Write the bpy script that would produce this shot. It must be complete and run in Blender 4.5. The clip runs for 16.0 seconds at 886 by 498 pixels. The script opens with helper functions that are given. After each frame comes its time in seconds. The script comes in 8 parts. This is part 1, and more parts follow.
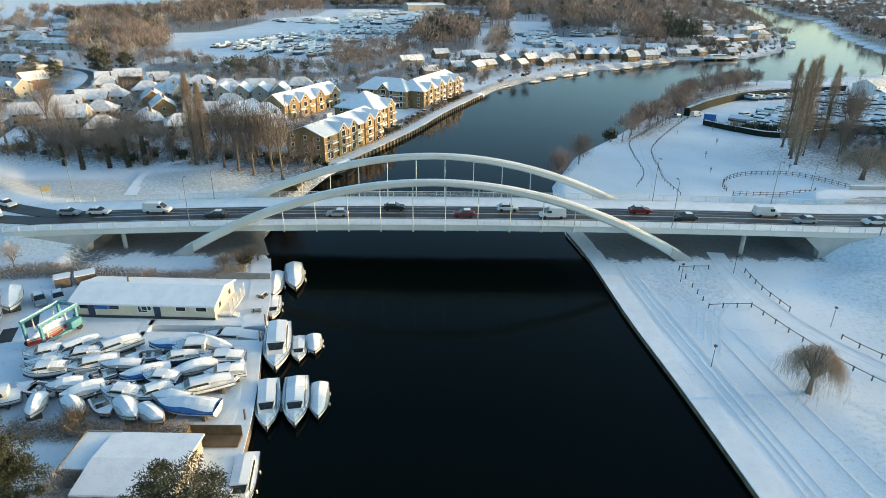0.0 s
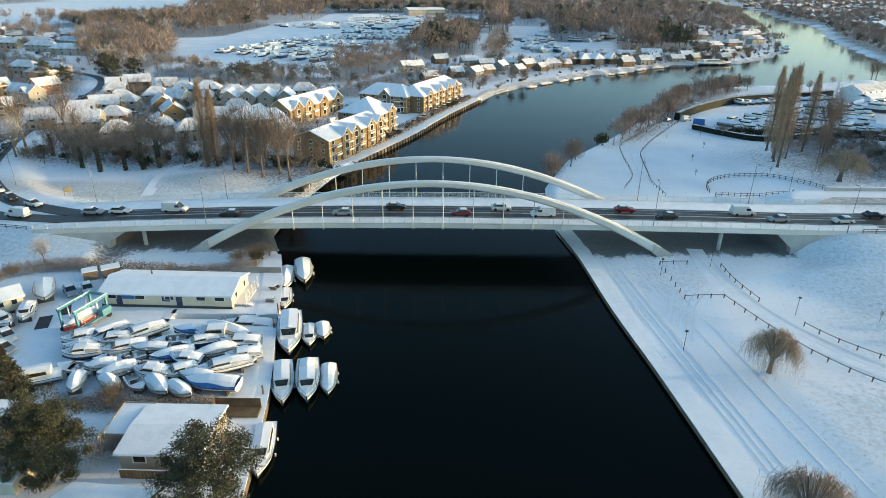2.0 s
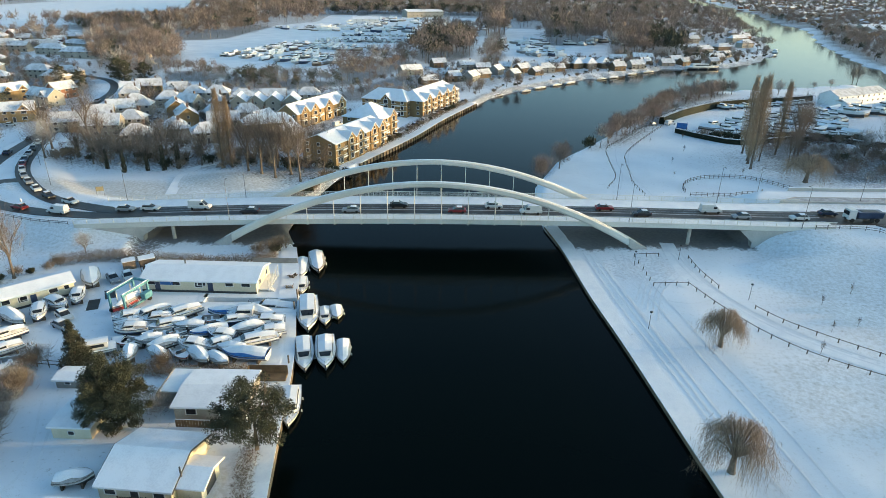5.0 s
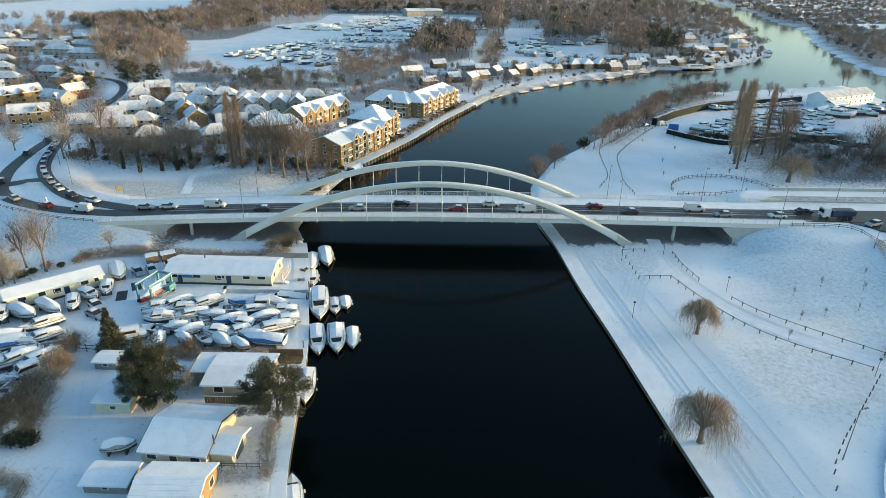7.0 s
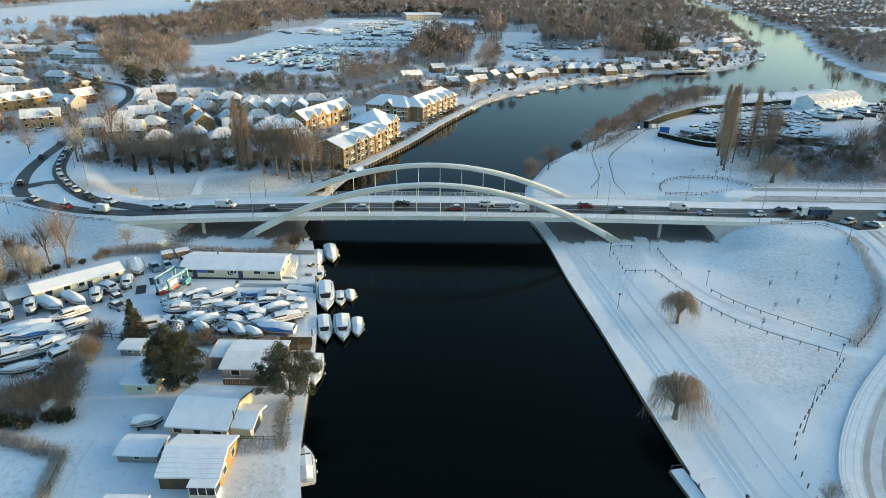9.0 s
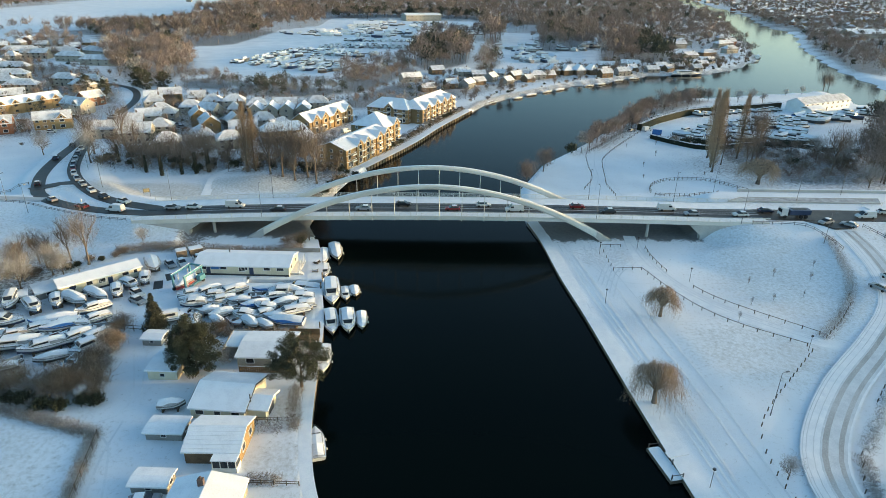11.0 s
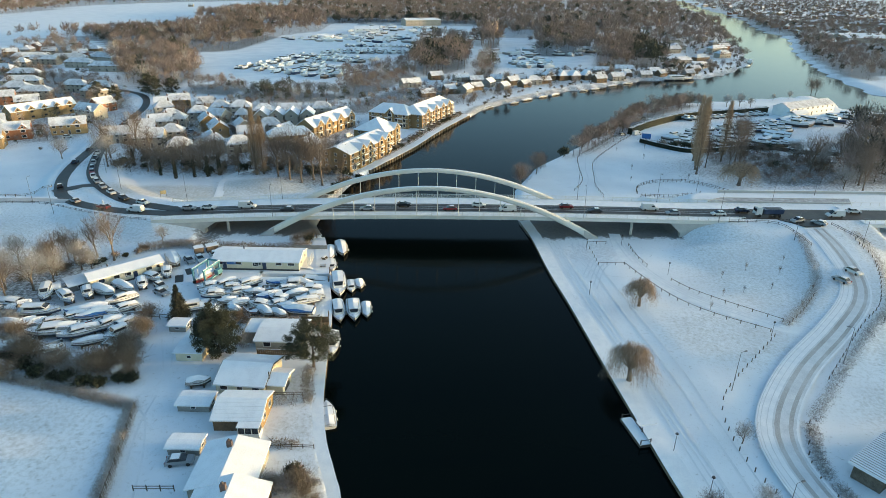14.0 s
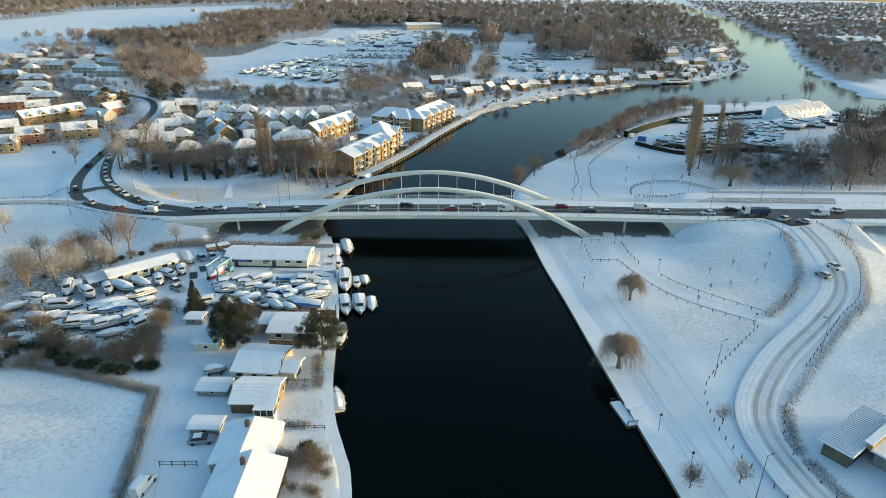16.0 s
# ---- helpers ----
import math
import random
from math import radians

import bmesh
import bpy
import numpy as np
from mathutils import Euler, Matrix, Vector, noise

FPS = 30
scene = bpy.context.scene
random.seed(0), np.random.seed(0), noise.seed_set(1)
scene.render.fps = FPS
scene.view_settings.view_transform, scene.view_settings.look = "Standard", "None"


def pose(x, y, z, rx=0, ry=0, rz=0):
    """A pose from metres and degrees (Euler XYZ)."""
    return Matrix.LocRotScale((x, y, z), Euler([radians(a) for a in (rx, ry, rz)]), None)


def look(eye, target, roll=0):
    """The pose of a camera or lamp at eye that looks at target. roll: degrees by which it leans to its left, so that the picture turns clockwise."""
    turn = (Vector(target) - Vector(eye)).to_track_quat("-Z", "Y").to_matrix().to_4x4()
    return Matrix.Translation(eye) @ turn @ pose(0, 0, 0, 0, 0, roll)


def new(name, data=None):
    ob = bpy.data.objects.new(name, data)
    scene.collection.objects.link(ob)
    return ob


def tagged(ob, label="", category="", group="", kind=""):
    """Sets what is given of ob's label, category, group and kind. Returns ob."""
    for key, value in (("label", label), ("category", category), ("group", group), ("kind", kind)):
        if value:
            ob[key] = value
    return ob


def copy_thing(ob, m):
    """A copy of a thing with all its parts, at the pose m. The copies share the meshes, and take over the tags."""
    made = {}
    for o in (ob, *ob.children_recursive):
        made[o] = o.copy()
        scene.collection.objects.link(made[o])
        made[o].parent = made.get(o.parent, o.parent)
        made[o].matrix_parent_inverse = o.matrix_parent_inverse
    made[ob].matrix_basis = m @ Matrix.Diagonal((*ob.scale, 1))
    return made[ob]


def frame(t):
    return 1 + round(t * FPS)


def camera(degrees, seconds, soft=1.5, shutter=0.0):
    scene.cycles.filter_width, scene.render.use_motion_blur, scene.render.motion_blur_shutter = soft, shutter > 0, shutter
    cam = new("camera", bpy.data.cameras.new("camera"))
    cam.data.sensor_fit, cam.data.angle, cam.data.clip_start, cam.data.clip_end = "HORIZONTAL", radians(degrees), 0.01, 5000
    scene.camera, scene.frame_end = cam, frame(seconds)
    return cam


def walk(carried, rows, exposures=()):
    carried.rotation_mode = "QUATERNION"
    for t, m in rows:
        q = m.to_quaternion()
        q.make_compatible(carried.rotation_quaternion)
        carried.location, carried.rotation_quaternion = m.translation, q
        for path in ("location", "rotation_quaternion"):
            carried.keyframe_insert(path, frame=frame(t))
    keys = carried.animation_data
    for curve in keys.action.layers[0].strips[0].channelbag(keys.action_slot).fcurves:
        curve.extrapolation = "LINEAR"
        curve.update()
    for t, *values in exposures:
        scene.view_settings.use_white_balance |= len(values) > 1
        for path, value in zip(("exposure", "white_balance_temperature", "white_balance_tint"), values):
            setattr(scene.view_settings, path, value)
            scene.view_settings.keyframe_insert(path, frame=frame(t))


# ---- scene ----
cam = camera(71.8, 16.0, soft=0.5)
PATH = [
    (0, (0.636, -118.642, 51.007), (0.657, -116.815, 50.193), 0.8),
    (0.5, (0.774, -120.637, 51.447), (0.794, -118.808, 50.637), 0.8),
    (1, (0.909, -122.78, 52.051), (0.928, -120.951, 51.244), 0.7),
    (1.5, (0.994, -125.006, 52.729), (1.014, -123.176, 51.923), 0.7),
    (2, (1.033, -127.378, 53.498), (1.053, -125.548, 52.692), 0.8),
    (2.5, (1.039, -129.758, 54.275), (1.061, -127.928, 53.468), 0.8),
    (3, (1.059, -132.171, 55.042), (1.082, -130.341, 54.235), 0.8),
    (3.5, (1.059, -134.543, 55.739), (1.082, -132.712, 54.934), 0.8),
    (4, (1.025, -136.944, 56.371), (1.05, -135.113, 55.568), 0.9),
    (6.5, (0.429, -148.482, 61.374), (0.458, -146.657, 60.557), 1.0),
    (7, (0.433, -150.771, 61.95), (0.462, -148.945, 61.134), 1.0),
    (7.5, (0.491, -152.976, 62.583), (0.52, -151.149, 61.769), 0.9),
    (8, (0.551, -155.181, 63.228), (0.58, -153.354, 62.415), 1.0),
    (8.5, (0.573, -157.3, 63.812), (0.603, -155.472, 63.001), 0.9),
    (9, (0.58, -159.357, 64.343), (0.611, -157.528, 63.534), 0.9),
    (11.5, (0.642, -169.414, 68.451), (0.675, -167.587, 67.638), 1.0),
    (12, (0.762, -171.452, 68.955), (0.795, -169.623, 68.145), 0.9),
    (12.5, (0.878, -173.481, 69.52), (0.912, -171.652, 68.711), 0.9),
    (13, (0.969, -175.544, 70.124), (1.003, -173.715, 69.317), 0.9),
    (13.5, (0.998, -177.563, 70.769), (1.031, -175.733, 69.963), 0.9),
    (14, (0.988, -179.609, 71.42), (1.021, -177.778, 70.615), 0.9),
    (14.5, (0.953, -181.607, 72.036), (0.985, -179.776, 71.233), 0.9),
    (15, (0.941, -183.573, 72.599), (0.973, -181.741, 71.797), 0.8),
    (15.5, (0.951, -185.529, 73.068), (0.982, -183.696, 72.268), 0.8),
    (16, (0.938, -187.561, 73.395), (0.967, -185.727, 72.599), 0.7),
]
walk(cam, [(t, look(eye, target, roll)) for t, eye, target, roll in PATH], [(0.0, 2.05, 6560, -8), (16.0, 1.97, 6760, -9)])

# ---------- light ----------
SUN_AZ, SUN_EL = radians(3.0), radians(5.0)  # from the +x axis towards +y; above the horizon
world = bpy.data.worlds.new("winter_sky")
scene.world = world
world.use_nodes = True
wn = world.node_tree.nodes
sky = wn.new("ShaderNodeTexSky")
sky.sky_type, sky.sun_disc = "NISHITA", False
sky.sun_elevation, sky.sun_rotation = SUN_EL, radians(90) - SUN_AZ
sky.altitude, sky.air_density, sky.dust_density, sky.ozone_density = 50, 0.65, 2.3, 1.75
world.node_tree.links.new(sky.outputs[0], wn["Background"].inputs[0])
wn["Background"].inputs[1].default_value = 0.15
sun_data = bpy.data.lights.new("sun", "SUN")
sun_data.energy, sun_data.angle, sun_data.color = 1.4, radians(0.6), (1.0, 0.62, 0.33)
sun = new("sun", sun_data)
sun_dir = Vector((math.cos(SUN_EL) * math.cos(SUN_AZ), math.cos(SUN_EL) * math.sin(SUN_AZ), math.sin(SUN_EL)))
sun.matrix_world = look(sun_dir * 400, (0, 0, 0))


# ---------- materials ----------
def socket(node, names, value):
    for n in names:
        if n in node.inputs:
            node.inputs[n].default_value = value
            return


def material(name, dark, light, rough=0.8, scale=1.0, fine=14.0, bump=0.25, metal=0.0, spread=0.0, coords="Object", lo=0.35, hi=0.65, specular=0.4):
    """A surface of two tones at two scales of noise, with fine relief. spread: how much it differs from object to object."""
    m = bpy.data.materials.new(name)
    m.use_nodes = True
    t, b = m.node_tree, m.node_tree.nodes["Principled BSDF"]
    co = t.nodes.new("ShaderNodeTexCoord")
    big = t.nodes.new("ShaderNodeTexNoise")
    big.inputs["Scale"].default_value, big.inputs["Detail"].default_value = scale, 5
    small = t.nodes.new("ShaderNodeTexNoise")
    small.inputs["Scale"].default_value, small.inputs["Detail"].default_value = scale * fine, 4
    for n in (big, small):
        t.links.new(co.outputs[coords], n.inputs["Vector"])
    mix = t.nodes.new("ShaderNodeMath")
    mix.operation = "MULTIPLY_ADD"
    mix.inputs[1].default_value = 0.45
    t.links.new(small.outputs[0], mix.inputs[0])
    half = t.nodes.new("ShaderNodeMath")
    half.operation = "MULTIPLY"
    half.inputs[1].default_value = 0.55
    t.links.new(big.outputs[0], half.inputs[0])
    t.links.new(half.outputs[0], mix.inputs[2])
    ramp = t.nodes.new("ShaderNodeValToRGB")
    ramp.color_ramp.elements[0].position, ramp.color_ramp.elements[1].position = lo, hi
    ramp.color_ramp.elements[0].color, ramp.color_ramp.elements[1].color = (*dark, 1), (*light, 1)
    t.links.new(mix.outputs[0], ramp.inputs[0])
    out = ramp.outputs[0]
    if spread:
        info = t.nodes.new("ShaderNodeObjectInfo")
        hsv = t.nodes.new("ShaderNodeHueSaturation")
        rng = t.nodes.new("ShaderNodeMapRange")
        rng.inputs[3].default_value, rng.inputs[4].default_value = 1 - spread, 1 + spread
        t.links.new(info.outputs["Random"], rng.inputs[0])
        t.links.new(rng.outputs[0], hsv.inputs["Value"])
        t.links.new(out, hsv.inputs["Color"])
        out = hsv.outputs[0]
    t.links.new(out, b.inputs["Base Color"])
    b.inputs["Roughness"].default_value, b.inputs["Metallic"].default_value = rough, metal
    socket(b, ("Specular IOR Level",), specular)
    if bump:
        bp = t.nodes.new("ShaderNodeBump")
        bp.inputs["Strength"].default_value, bp.inputs["Distance"].default_value = bump, 0.05
        t.links.new(small.outputs[0], bp.inputs["Height"])
        t.links.new(bp.outputs[0], b.inputs["Normal"])
    return m


M_SNOW = material("snow", (0.70, 0.73, 0.77), (0.86, 0.87, 0.88), 0.75, 0.5, 12, 0.3)
M_ROOFSNOW = material("snow_on_tiles", (0.70, 0.71, 0.735), (0.85, 0.86, 0.88), 0.75, 0.5, 9, 0.2, lo=0.28, hi=0.55)
# patchy snow with tiles showing, its tones lowered further to paint in roof shade
M_TOWNROOF = material("patchy_shaded_snow_on_tiles", (0.27, 0.265, 0.265), (0.72, 0.73, 0.755), 0.8, 0.45, 12, 0.4, spread=0.1, lo=0.30, hi=0.55)
M_THINROOF = material("thin_snow_on_tiles", (0.22, 0.20, 0.20), (0.82, 0.83, 0.85), 0.8, 0.7, 9, 0.4, lo=0.33, hi=0.52)
M_ARCH = material("painted_steel", (0.62, 0.60, 0.53), (0.74, 0.72, 0.66), 0.45, 0.15, 20, 0.05)
M_CONCRETE = material("concrete", (0.38, 0.37, 0.34), (0.52, 0.50, 0.46), 0.85, 0.4, 15, 0.2)
M_STEEL = material("galvanised_steel", (0.13, 0.135, 0.14), (0.24, 0.245, 0.25), 0.5, 2.0, 10, 0.05, metal=0.6)
M_DARKSTEEL = material("dark_steel", (0.03, 0.03, 0.032), (0.07, 0.07, 0.07), 0.5, 3.0, 8, 0.05)
M_ASPHALT = material("wet_asphalt", (0.022, 0.021, 0.021), (0.065, 0.058, 0.052), 0.55, 0.3, 30, 0.2)
M_SLUSH = material("trodden_slush", (0.20, 0.19, 0.185), (0.55, 0.56, 0.58), 0.7, 0.6, 12, 0.3)
M_TRACK = material("tyre_track_in_snow", (0.34, 0.335, 0.325), (0.56, 0.57, 0.58), 0.7, 0.15, 30, 0.3, lo=0.35, hi=0.65)
M_FAINT = material("pressed_snow", (0.63, 0.66, 0.70), (0.78, 0.80, 0.82), 0.75, 0.3, 14, 0.3)
M_TRODDEN = material("trodden_snow", (0.52, 0.55, 0.58), (0.72, 0.74, 0.76), 0.75, 0.4, 14, 0.5)
M_TIMBER = material("weathered_timber", (0.07, 0.055, 0.04), (0.18, 0.145, 0.11), 0.85, 1.5, 10, 0.3, spread=0.2)
M_PILING = material("quay_piling", (0.10, 0.075, 0.05), (0.26, 0.20, 0.13), 0.8, 0.8, 12, 0.4)
M_BARK = material("bark", (0.08, 0.063, 0.048), (0.20, 0.16, 0.125), 0.9, 2.0, 9, 0.5, spread=0.2)
M_TWIG = material("bare_twigs", (0.105, 0.083, 0.068), (0.26, 0.215, 0.18), 0.9, 0.35, 8, 0.0, spread=0.25)
M_TWIGRED = material("reddish_twigs", (0.135, 0.105, 0.090), (0.31, 0.245, 0.21), 0.9, 0.02, 60, 0.0, spread=0.2)
M_WILLOW = material("willow_twigs", (0.26, 0.19, 0.13), (0.50, 0.38, 0.27), 0.85, 0.5, 8, 0.0, spread=0.15)
M_POPLAR = material("poplar_twigs", (0.22, 0.16, 0.105), (0.40, 0.30, 0.20), 0.9, 0.5, 8, 0.0, spread=0.15)
M_FROST = material("frosted_twigs", (0.17, 0.15, 0.13), (0.48, 0.47, 0.46), 0.9, 0.5, 8, 0.0, spread=0.15)
M_LEAF = material("evergreen_leaves", (0.013, 0.018, 0.010), (0.085, 0.088, 0.050), 0.85, 0.8, 8, 0.0, spread=0.2)
M_CONIFER = material("conifer_needles", (0.022, 0.028, 0.018), (0.10, 0.10, 0.066), 0.8, 0.6, 8, 0.0, spread=0.2)
M_GLASS = material("window_glass", (0.012, 0.015, 0.018), (0.035, 0.04, 0.045), 0.08, 0.6, 4, 0.0, specular=0.6)
M_WHITE = material("white_paint", (0.66, 0.65, 0.61), (0.80, 0.79, 0.76), 0.55, 0.6, 10, 0.05)
M_CREAM = material("cream_boarding", (0.58, 0.52, 0.37), (0.73, 0.67, 0.51), 0.7, 0.5, 12, 0.15)
M_YELLOWBRICK = material("yellow_brick", (0.20, 0.128, 0.058), (0.36, 0.245, 0.115), 0.85, 0.25, 40, 0.3, spread=0.2)
M_REDBRICK = material("red_brick", (0.23, 0.09, 0.045), (0.38, 0.17, 0.09), 0.85, 0.5, 20, 0.3, spread=0.15)
M_BROWNWOOD = material("stained_boards", (0.09, 0.06, 0.035), (0.20, 0.135, 0.075), 0.8, 0.8, 14, 0.25)
M_GREYWALL = material("grey_boarding", (0.20, 0.19, 0.17), (0.33, 0.31, 0.28), 0.8, 0.7, 14, 0.2)
M_RENDER = material("pale_render", (0.30, 0.27, 0.215), (0.44, 0.40, 0.33), 0.85, 0.4, 16, 0.15, spread=0.12)
M_TILE = material("roof_tiles", (0.09, 0.06, 0.05), (0.17, 0.12, 0.10), 0.8, 2.0, 10, 0.4)
M_HULL = material("white_gelcoat", (0.58, 0.58, 0.55), (0.74, 0.74, 0.71), 0.3, 0.5, 8, 0.02, spread=0.12)
M_HULLBLUE = material("navy_gelcoat", (0.02, 0.035, 0.075), (0.04, 0.06, 0.11), 0.3, 0.5, 8, 0.02)
M_HULLRED = material("red_gelcoat", (0.32, 0.03, 0.025), (0.45, 0.05, 0.04), 0.35, 0.5, 8, 0.02)
M_TARPBLUE = material("blue_tarpaulin", (0.02, 0.09, 0.28), (0.05, 0.18, 0.45), 0.55, 1.2, 6, 0.4)
M_TARPGREY = material("pale_canvas", (0.30, 0.295, 0.28), (0.56, 0.55, 0.53), 0.75, 1.2, 6, 0.4, spread=0.3)
M_TEAL = material("teal_paint", (0.06, 0.20, 0.24), (0.14, 0.32, 0.35), 0.5, 1.0, 8, 0.1)
M_RUBBER = material("rubber", (0.012, 0.012, 0.012), (0.03, 0.03, 0.03), 0.8, 4.0, 6, 0.1)
M_HEDGE = material("clipped_hedge", (0.006, 0.010, 0.005), (0.020, 0.026, 0.013), 0.9, 0.6, 10, 0.4)
M_SCRUB = material("brown_scrub", (0.10, 0.078, 0.056), (0.27, 0.215, 0.16), 0.9, 0.4, 8, 0.0, spread=0.2)


def water_material():
    m = bpy.data.materials.new("river_water")
    m.use_nodes = True
    t, b = m.node_tree, m.node_tree.nodes["Principled BSDF"]
    b.inputs["Base Color"].default_value = (0.0014, 0.0034, 0.0029, 1)
    b.inputs["Roughness"].default_value = 0.11
    b.inputs["IOR"].default_value = 1.125
    co = t.nodes.new("ShaderNodeTexCoord")
    height = None
    for sc, k in ((0.05, 0.7), (0.45, 0.22)):
        n = t.nodes.new("ShaderNodeTexNoise")
        n.inputs["Scale"].default_value, n.inputs["Detail"].default_value = sc, 3
        t.links.new(co.outputs["Object"], n.inputs["Vector"])
        mul = t.nodes.new("ShaderNodeMath")
        mul.operation = "MULTIPLY_ADD"
        mul.inputs[1].default_value = k
        t.links.new(n.outputs[0], mul.inputs[0])
        if height is not None:
            t.links.new(height, mul.inputs[2])
        height = mul.outputs[0]
    bp = t.nodes.new("ShaderNodeBump")
    bp.inputs["Strength"].default_value, bp.inputs["Distance"].default_value = 0.5, 0.14
    t.links.new(height, bp.inputs["Height"])
    t.links.new(bp.outputs[0], b.inputs["Normal"])
    return m


def ground_material():
    """Snow over grass, by the cover painted on the ground: red thin snow over grass, green woodland floor and shade
    painted in at the bridge, blue trodden.
    """
    m = bpy.data.materials.new("snowy_ground")
    m.use_nodes = True
    t, b = m.node_tree, m.node_tree.nodes["Principled BSDF"]
    co = t.nodes.new("ShaderNodeTexCoord")
    att = t.nodes.new("ShaderNodeAttribute")
    att.attribute_name = "cover"
    sep = t.nodes.new("ShaderNodeSeparateColor")
    t.links.new(att.outputs["Color"], sep.inputs[0])

    def noise_at(scale, detail=5):
        n = t.nodes.new("ShaderNodeTexNoise")
        n.inputs["Scale"].default_value, n.inputs["Detail"].default_value = scale, detail
        t.links.new(co.outputs["Object"], n.inputs["Vector"])
        return n.outputs[0]

    def ramp(src, stops):
        r = t.nodes.new("ShaderNodeValToRGB")
        for e, (p, c) in zip(r.color_ramp.elements, stops):
            e.position, e.color = p, (*c, 1)
        t.links.new(src, r.inputs[0])
        return r.outputs[0]

    def mix(fac, a, c):
        x = t.nodes.new("ShaderNodeMix")
        x.data_type = "RGBA"
        t.links.new(fac, x.inputs[0])
        t.links.new(a, x.inputs[6])
        t.links.new(c, x.inputs[7])
        return x.outputs[2]

    def math_node(op, a, v):
        x = t.nodes.new("ShaderNodeMath")
        x.operation = op
        x.use_clamp = True
        for i, s in enumerate((a, v)):
            if isinstance(s, (int, float)):
                x.inputs[i].default_value = s
            else:
                t.links.new(s, x.inputs[i])
        return x.outputs[0]

    big, mid, fine = noise_at(0.06), noise_at(1.5, 6), noise_at(6.0, 4)
    snow = ramp(big, ((0.3, (0.71, 0.74, 0.78)), (0.7, (0.86, 0.87, 0.89))))
    grass = ramp(fine, ((0.35, (0.27, 0.27, 0.235)), (0.65, (0.50, 0.49, 0.45))))
    # dark tone shared by woodland floor and the shade painted under the bridge
    litter_and_shade = ramp(mid, ((0.35, (0.030, 0.025, 0.021)), (0.65, (0.095, 0.081, 0.070))))
    slush = ramp(mid, ((0.35, (0.28, 0.28, 0.28)), (0.65, (0.62, 0.63, 0.65))))
    blotch = math_node("ADD", math_node("MULTIPLY", mid, 0.55), math_node("MULTIPLY", fine, 0.45))
    f1 = math_node("MULTIPLY", math_node("SUBTRACT", math_node("ADD", blotch, math_node("MULTIPLY", sep.outputs[0], 0.40)), 0.56), 2.6)
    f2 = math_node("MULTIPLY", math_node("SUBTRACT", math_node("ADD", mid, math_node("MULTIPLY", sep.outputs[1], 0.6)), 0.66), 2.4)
    f3 = math_node("MULTIPLY", math_node("SUBTRACT", math_node("ADD", mid, math_node("MULTIPLY", sep.outputs[2], 0.6)), 0.75), 4.0)
    col = mix(f1, snow, grass)
    col = mix(f3, col, slush)
    col = mix(f2, col, litter_and_shade)
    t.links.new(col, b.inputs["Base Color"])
    b.inputs["Roughness"].default_value = 0.8
    socket(b, ("Specular IOR Level",), 0.25)
    bp = t.nodes.new("ShaderNodeBump")
    bp.inputs["Strength"].default_value, bp.inputs["Distance"].default_value = 0.35, 0.10
    t.links.new(blotch, bp.inputs["Height"])
    t.links.new(bp.outputs[0], b.inputs["Normal"])
    return m


M_WATER, M_GROUND = water_material(), ground_material()


# ---------- mesh helpers ----------
class Shape:
    """Vertices and faces gathered piece by piece."""

    def __init__(self):
        self.v, self.f = [], []

    def add(self, verts, faces):
        k = len(self.v)
        self.v += [tuple(p) for p in verts]
        self.f += [tuple(i + k for i in f) for f in faces]
        return self

    def box(self, cx, cy, cz, sx, sy, sz, rz=0.0, taper=1.0):
        c, s = math.cos(radians(rz)), math.sin(radians(rz))
        pts = []
        for k, z in ((1.0, -0.5), (taper, 0.5)):
            for a, b in ((-0.5, -0.5), (0.5, -0.5), (0.5, 0.5), (-0.5, 0.5)):
                x, y = a * sx * k, b * sy * k
                pts.append((cx + x * c - y * s, cy + x * s + y * c, cz + z * sz))
        return self.add(pts, ((3, 2, 1, 0), (4, 5, 6, 7), (0, 1, 5, 4), (1, 2, 6, 5), (2, 3, 7, 6), (3, 0, 4, 7)))

    def prism(self, poly, z0, z1):
        n = len(poly)
        pts = [(x, y, z0) for x, y in poly] + [(x, y, z1) for x, y in poly]
        fs = [tuple(range(n - 1, -1, -1)), tuple(range(n, 2 * n))]
        fs += [(i, (i + 1) % n, n + (i + 1) % n, n + i) for i in range(n)]
        return self.add(pts, fs)

    def tube(self, p, q, r0, r1=None, n=6, cap=True):
        p, q = Vector(p), Vector(q)
        r1 = r0 if r1 is None else r1
        d = q - p
        if d.length < 1e-6:
            return self
        d.normalize()
        a = d.orthogonal().normalized()
        b = d.cross(a)
        ring = [(math.cos(2 * math.pi * i / n), math.sin(2 * math.pi * i / n)) for i in range(n)]
        pts = [p + a * (r0 * c) + b * (r0 * s) for c, s in ring] + [q + a * (r1 * c) + b * (r1 * s) for c, s in ring]
        fs = [(i, (i + 1) % n, n + (i + 1) % n, n + i) for i in range(n)]
        if cap:
            fs += [tuple(range(n - 1, -1, -1)), tuple(range(n, 2 * n))]
        return self.add(pts, fs)

    def loft(self, rings, cap=True, closed=True):
        n = len(rings[0])
        pts = [p for r in rings for p in r]
        fs = []
        for k in range(len(rings) - 1):
            for i in range(n if closed else n - 1):
                j = (i + 1) % n
                fs.append((k * n + i, k * n + j, (k + 1) * n + j, (k + 1) * n + i))
        if cap and closed:
            fs += [tuple(range(n - 1, -1, -1)), tuple(range((len(rings) - 1) * n, len(rings) * n))]
        return self.add(pts, fs)

    def moved(self, m):
        self.v = [tuple(m @ Vector(p)) for p in self.v]
        return self


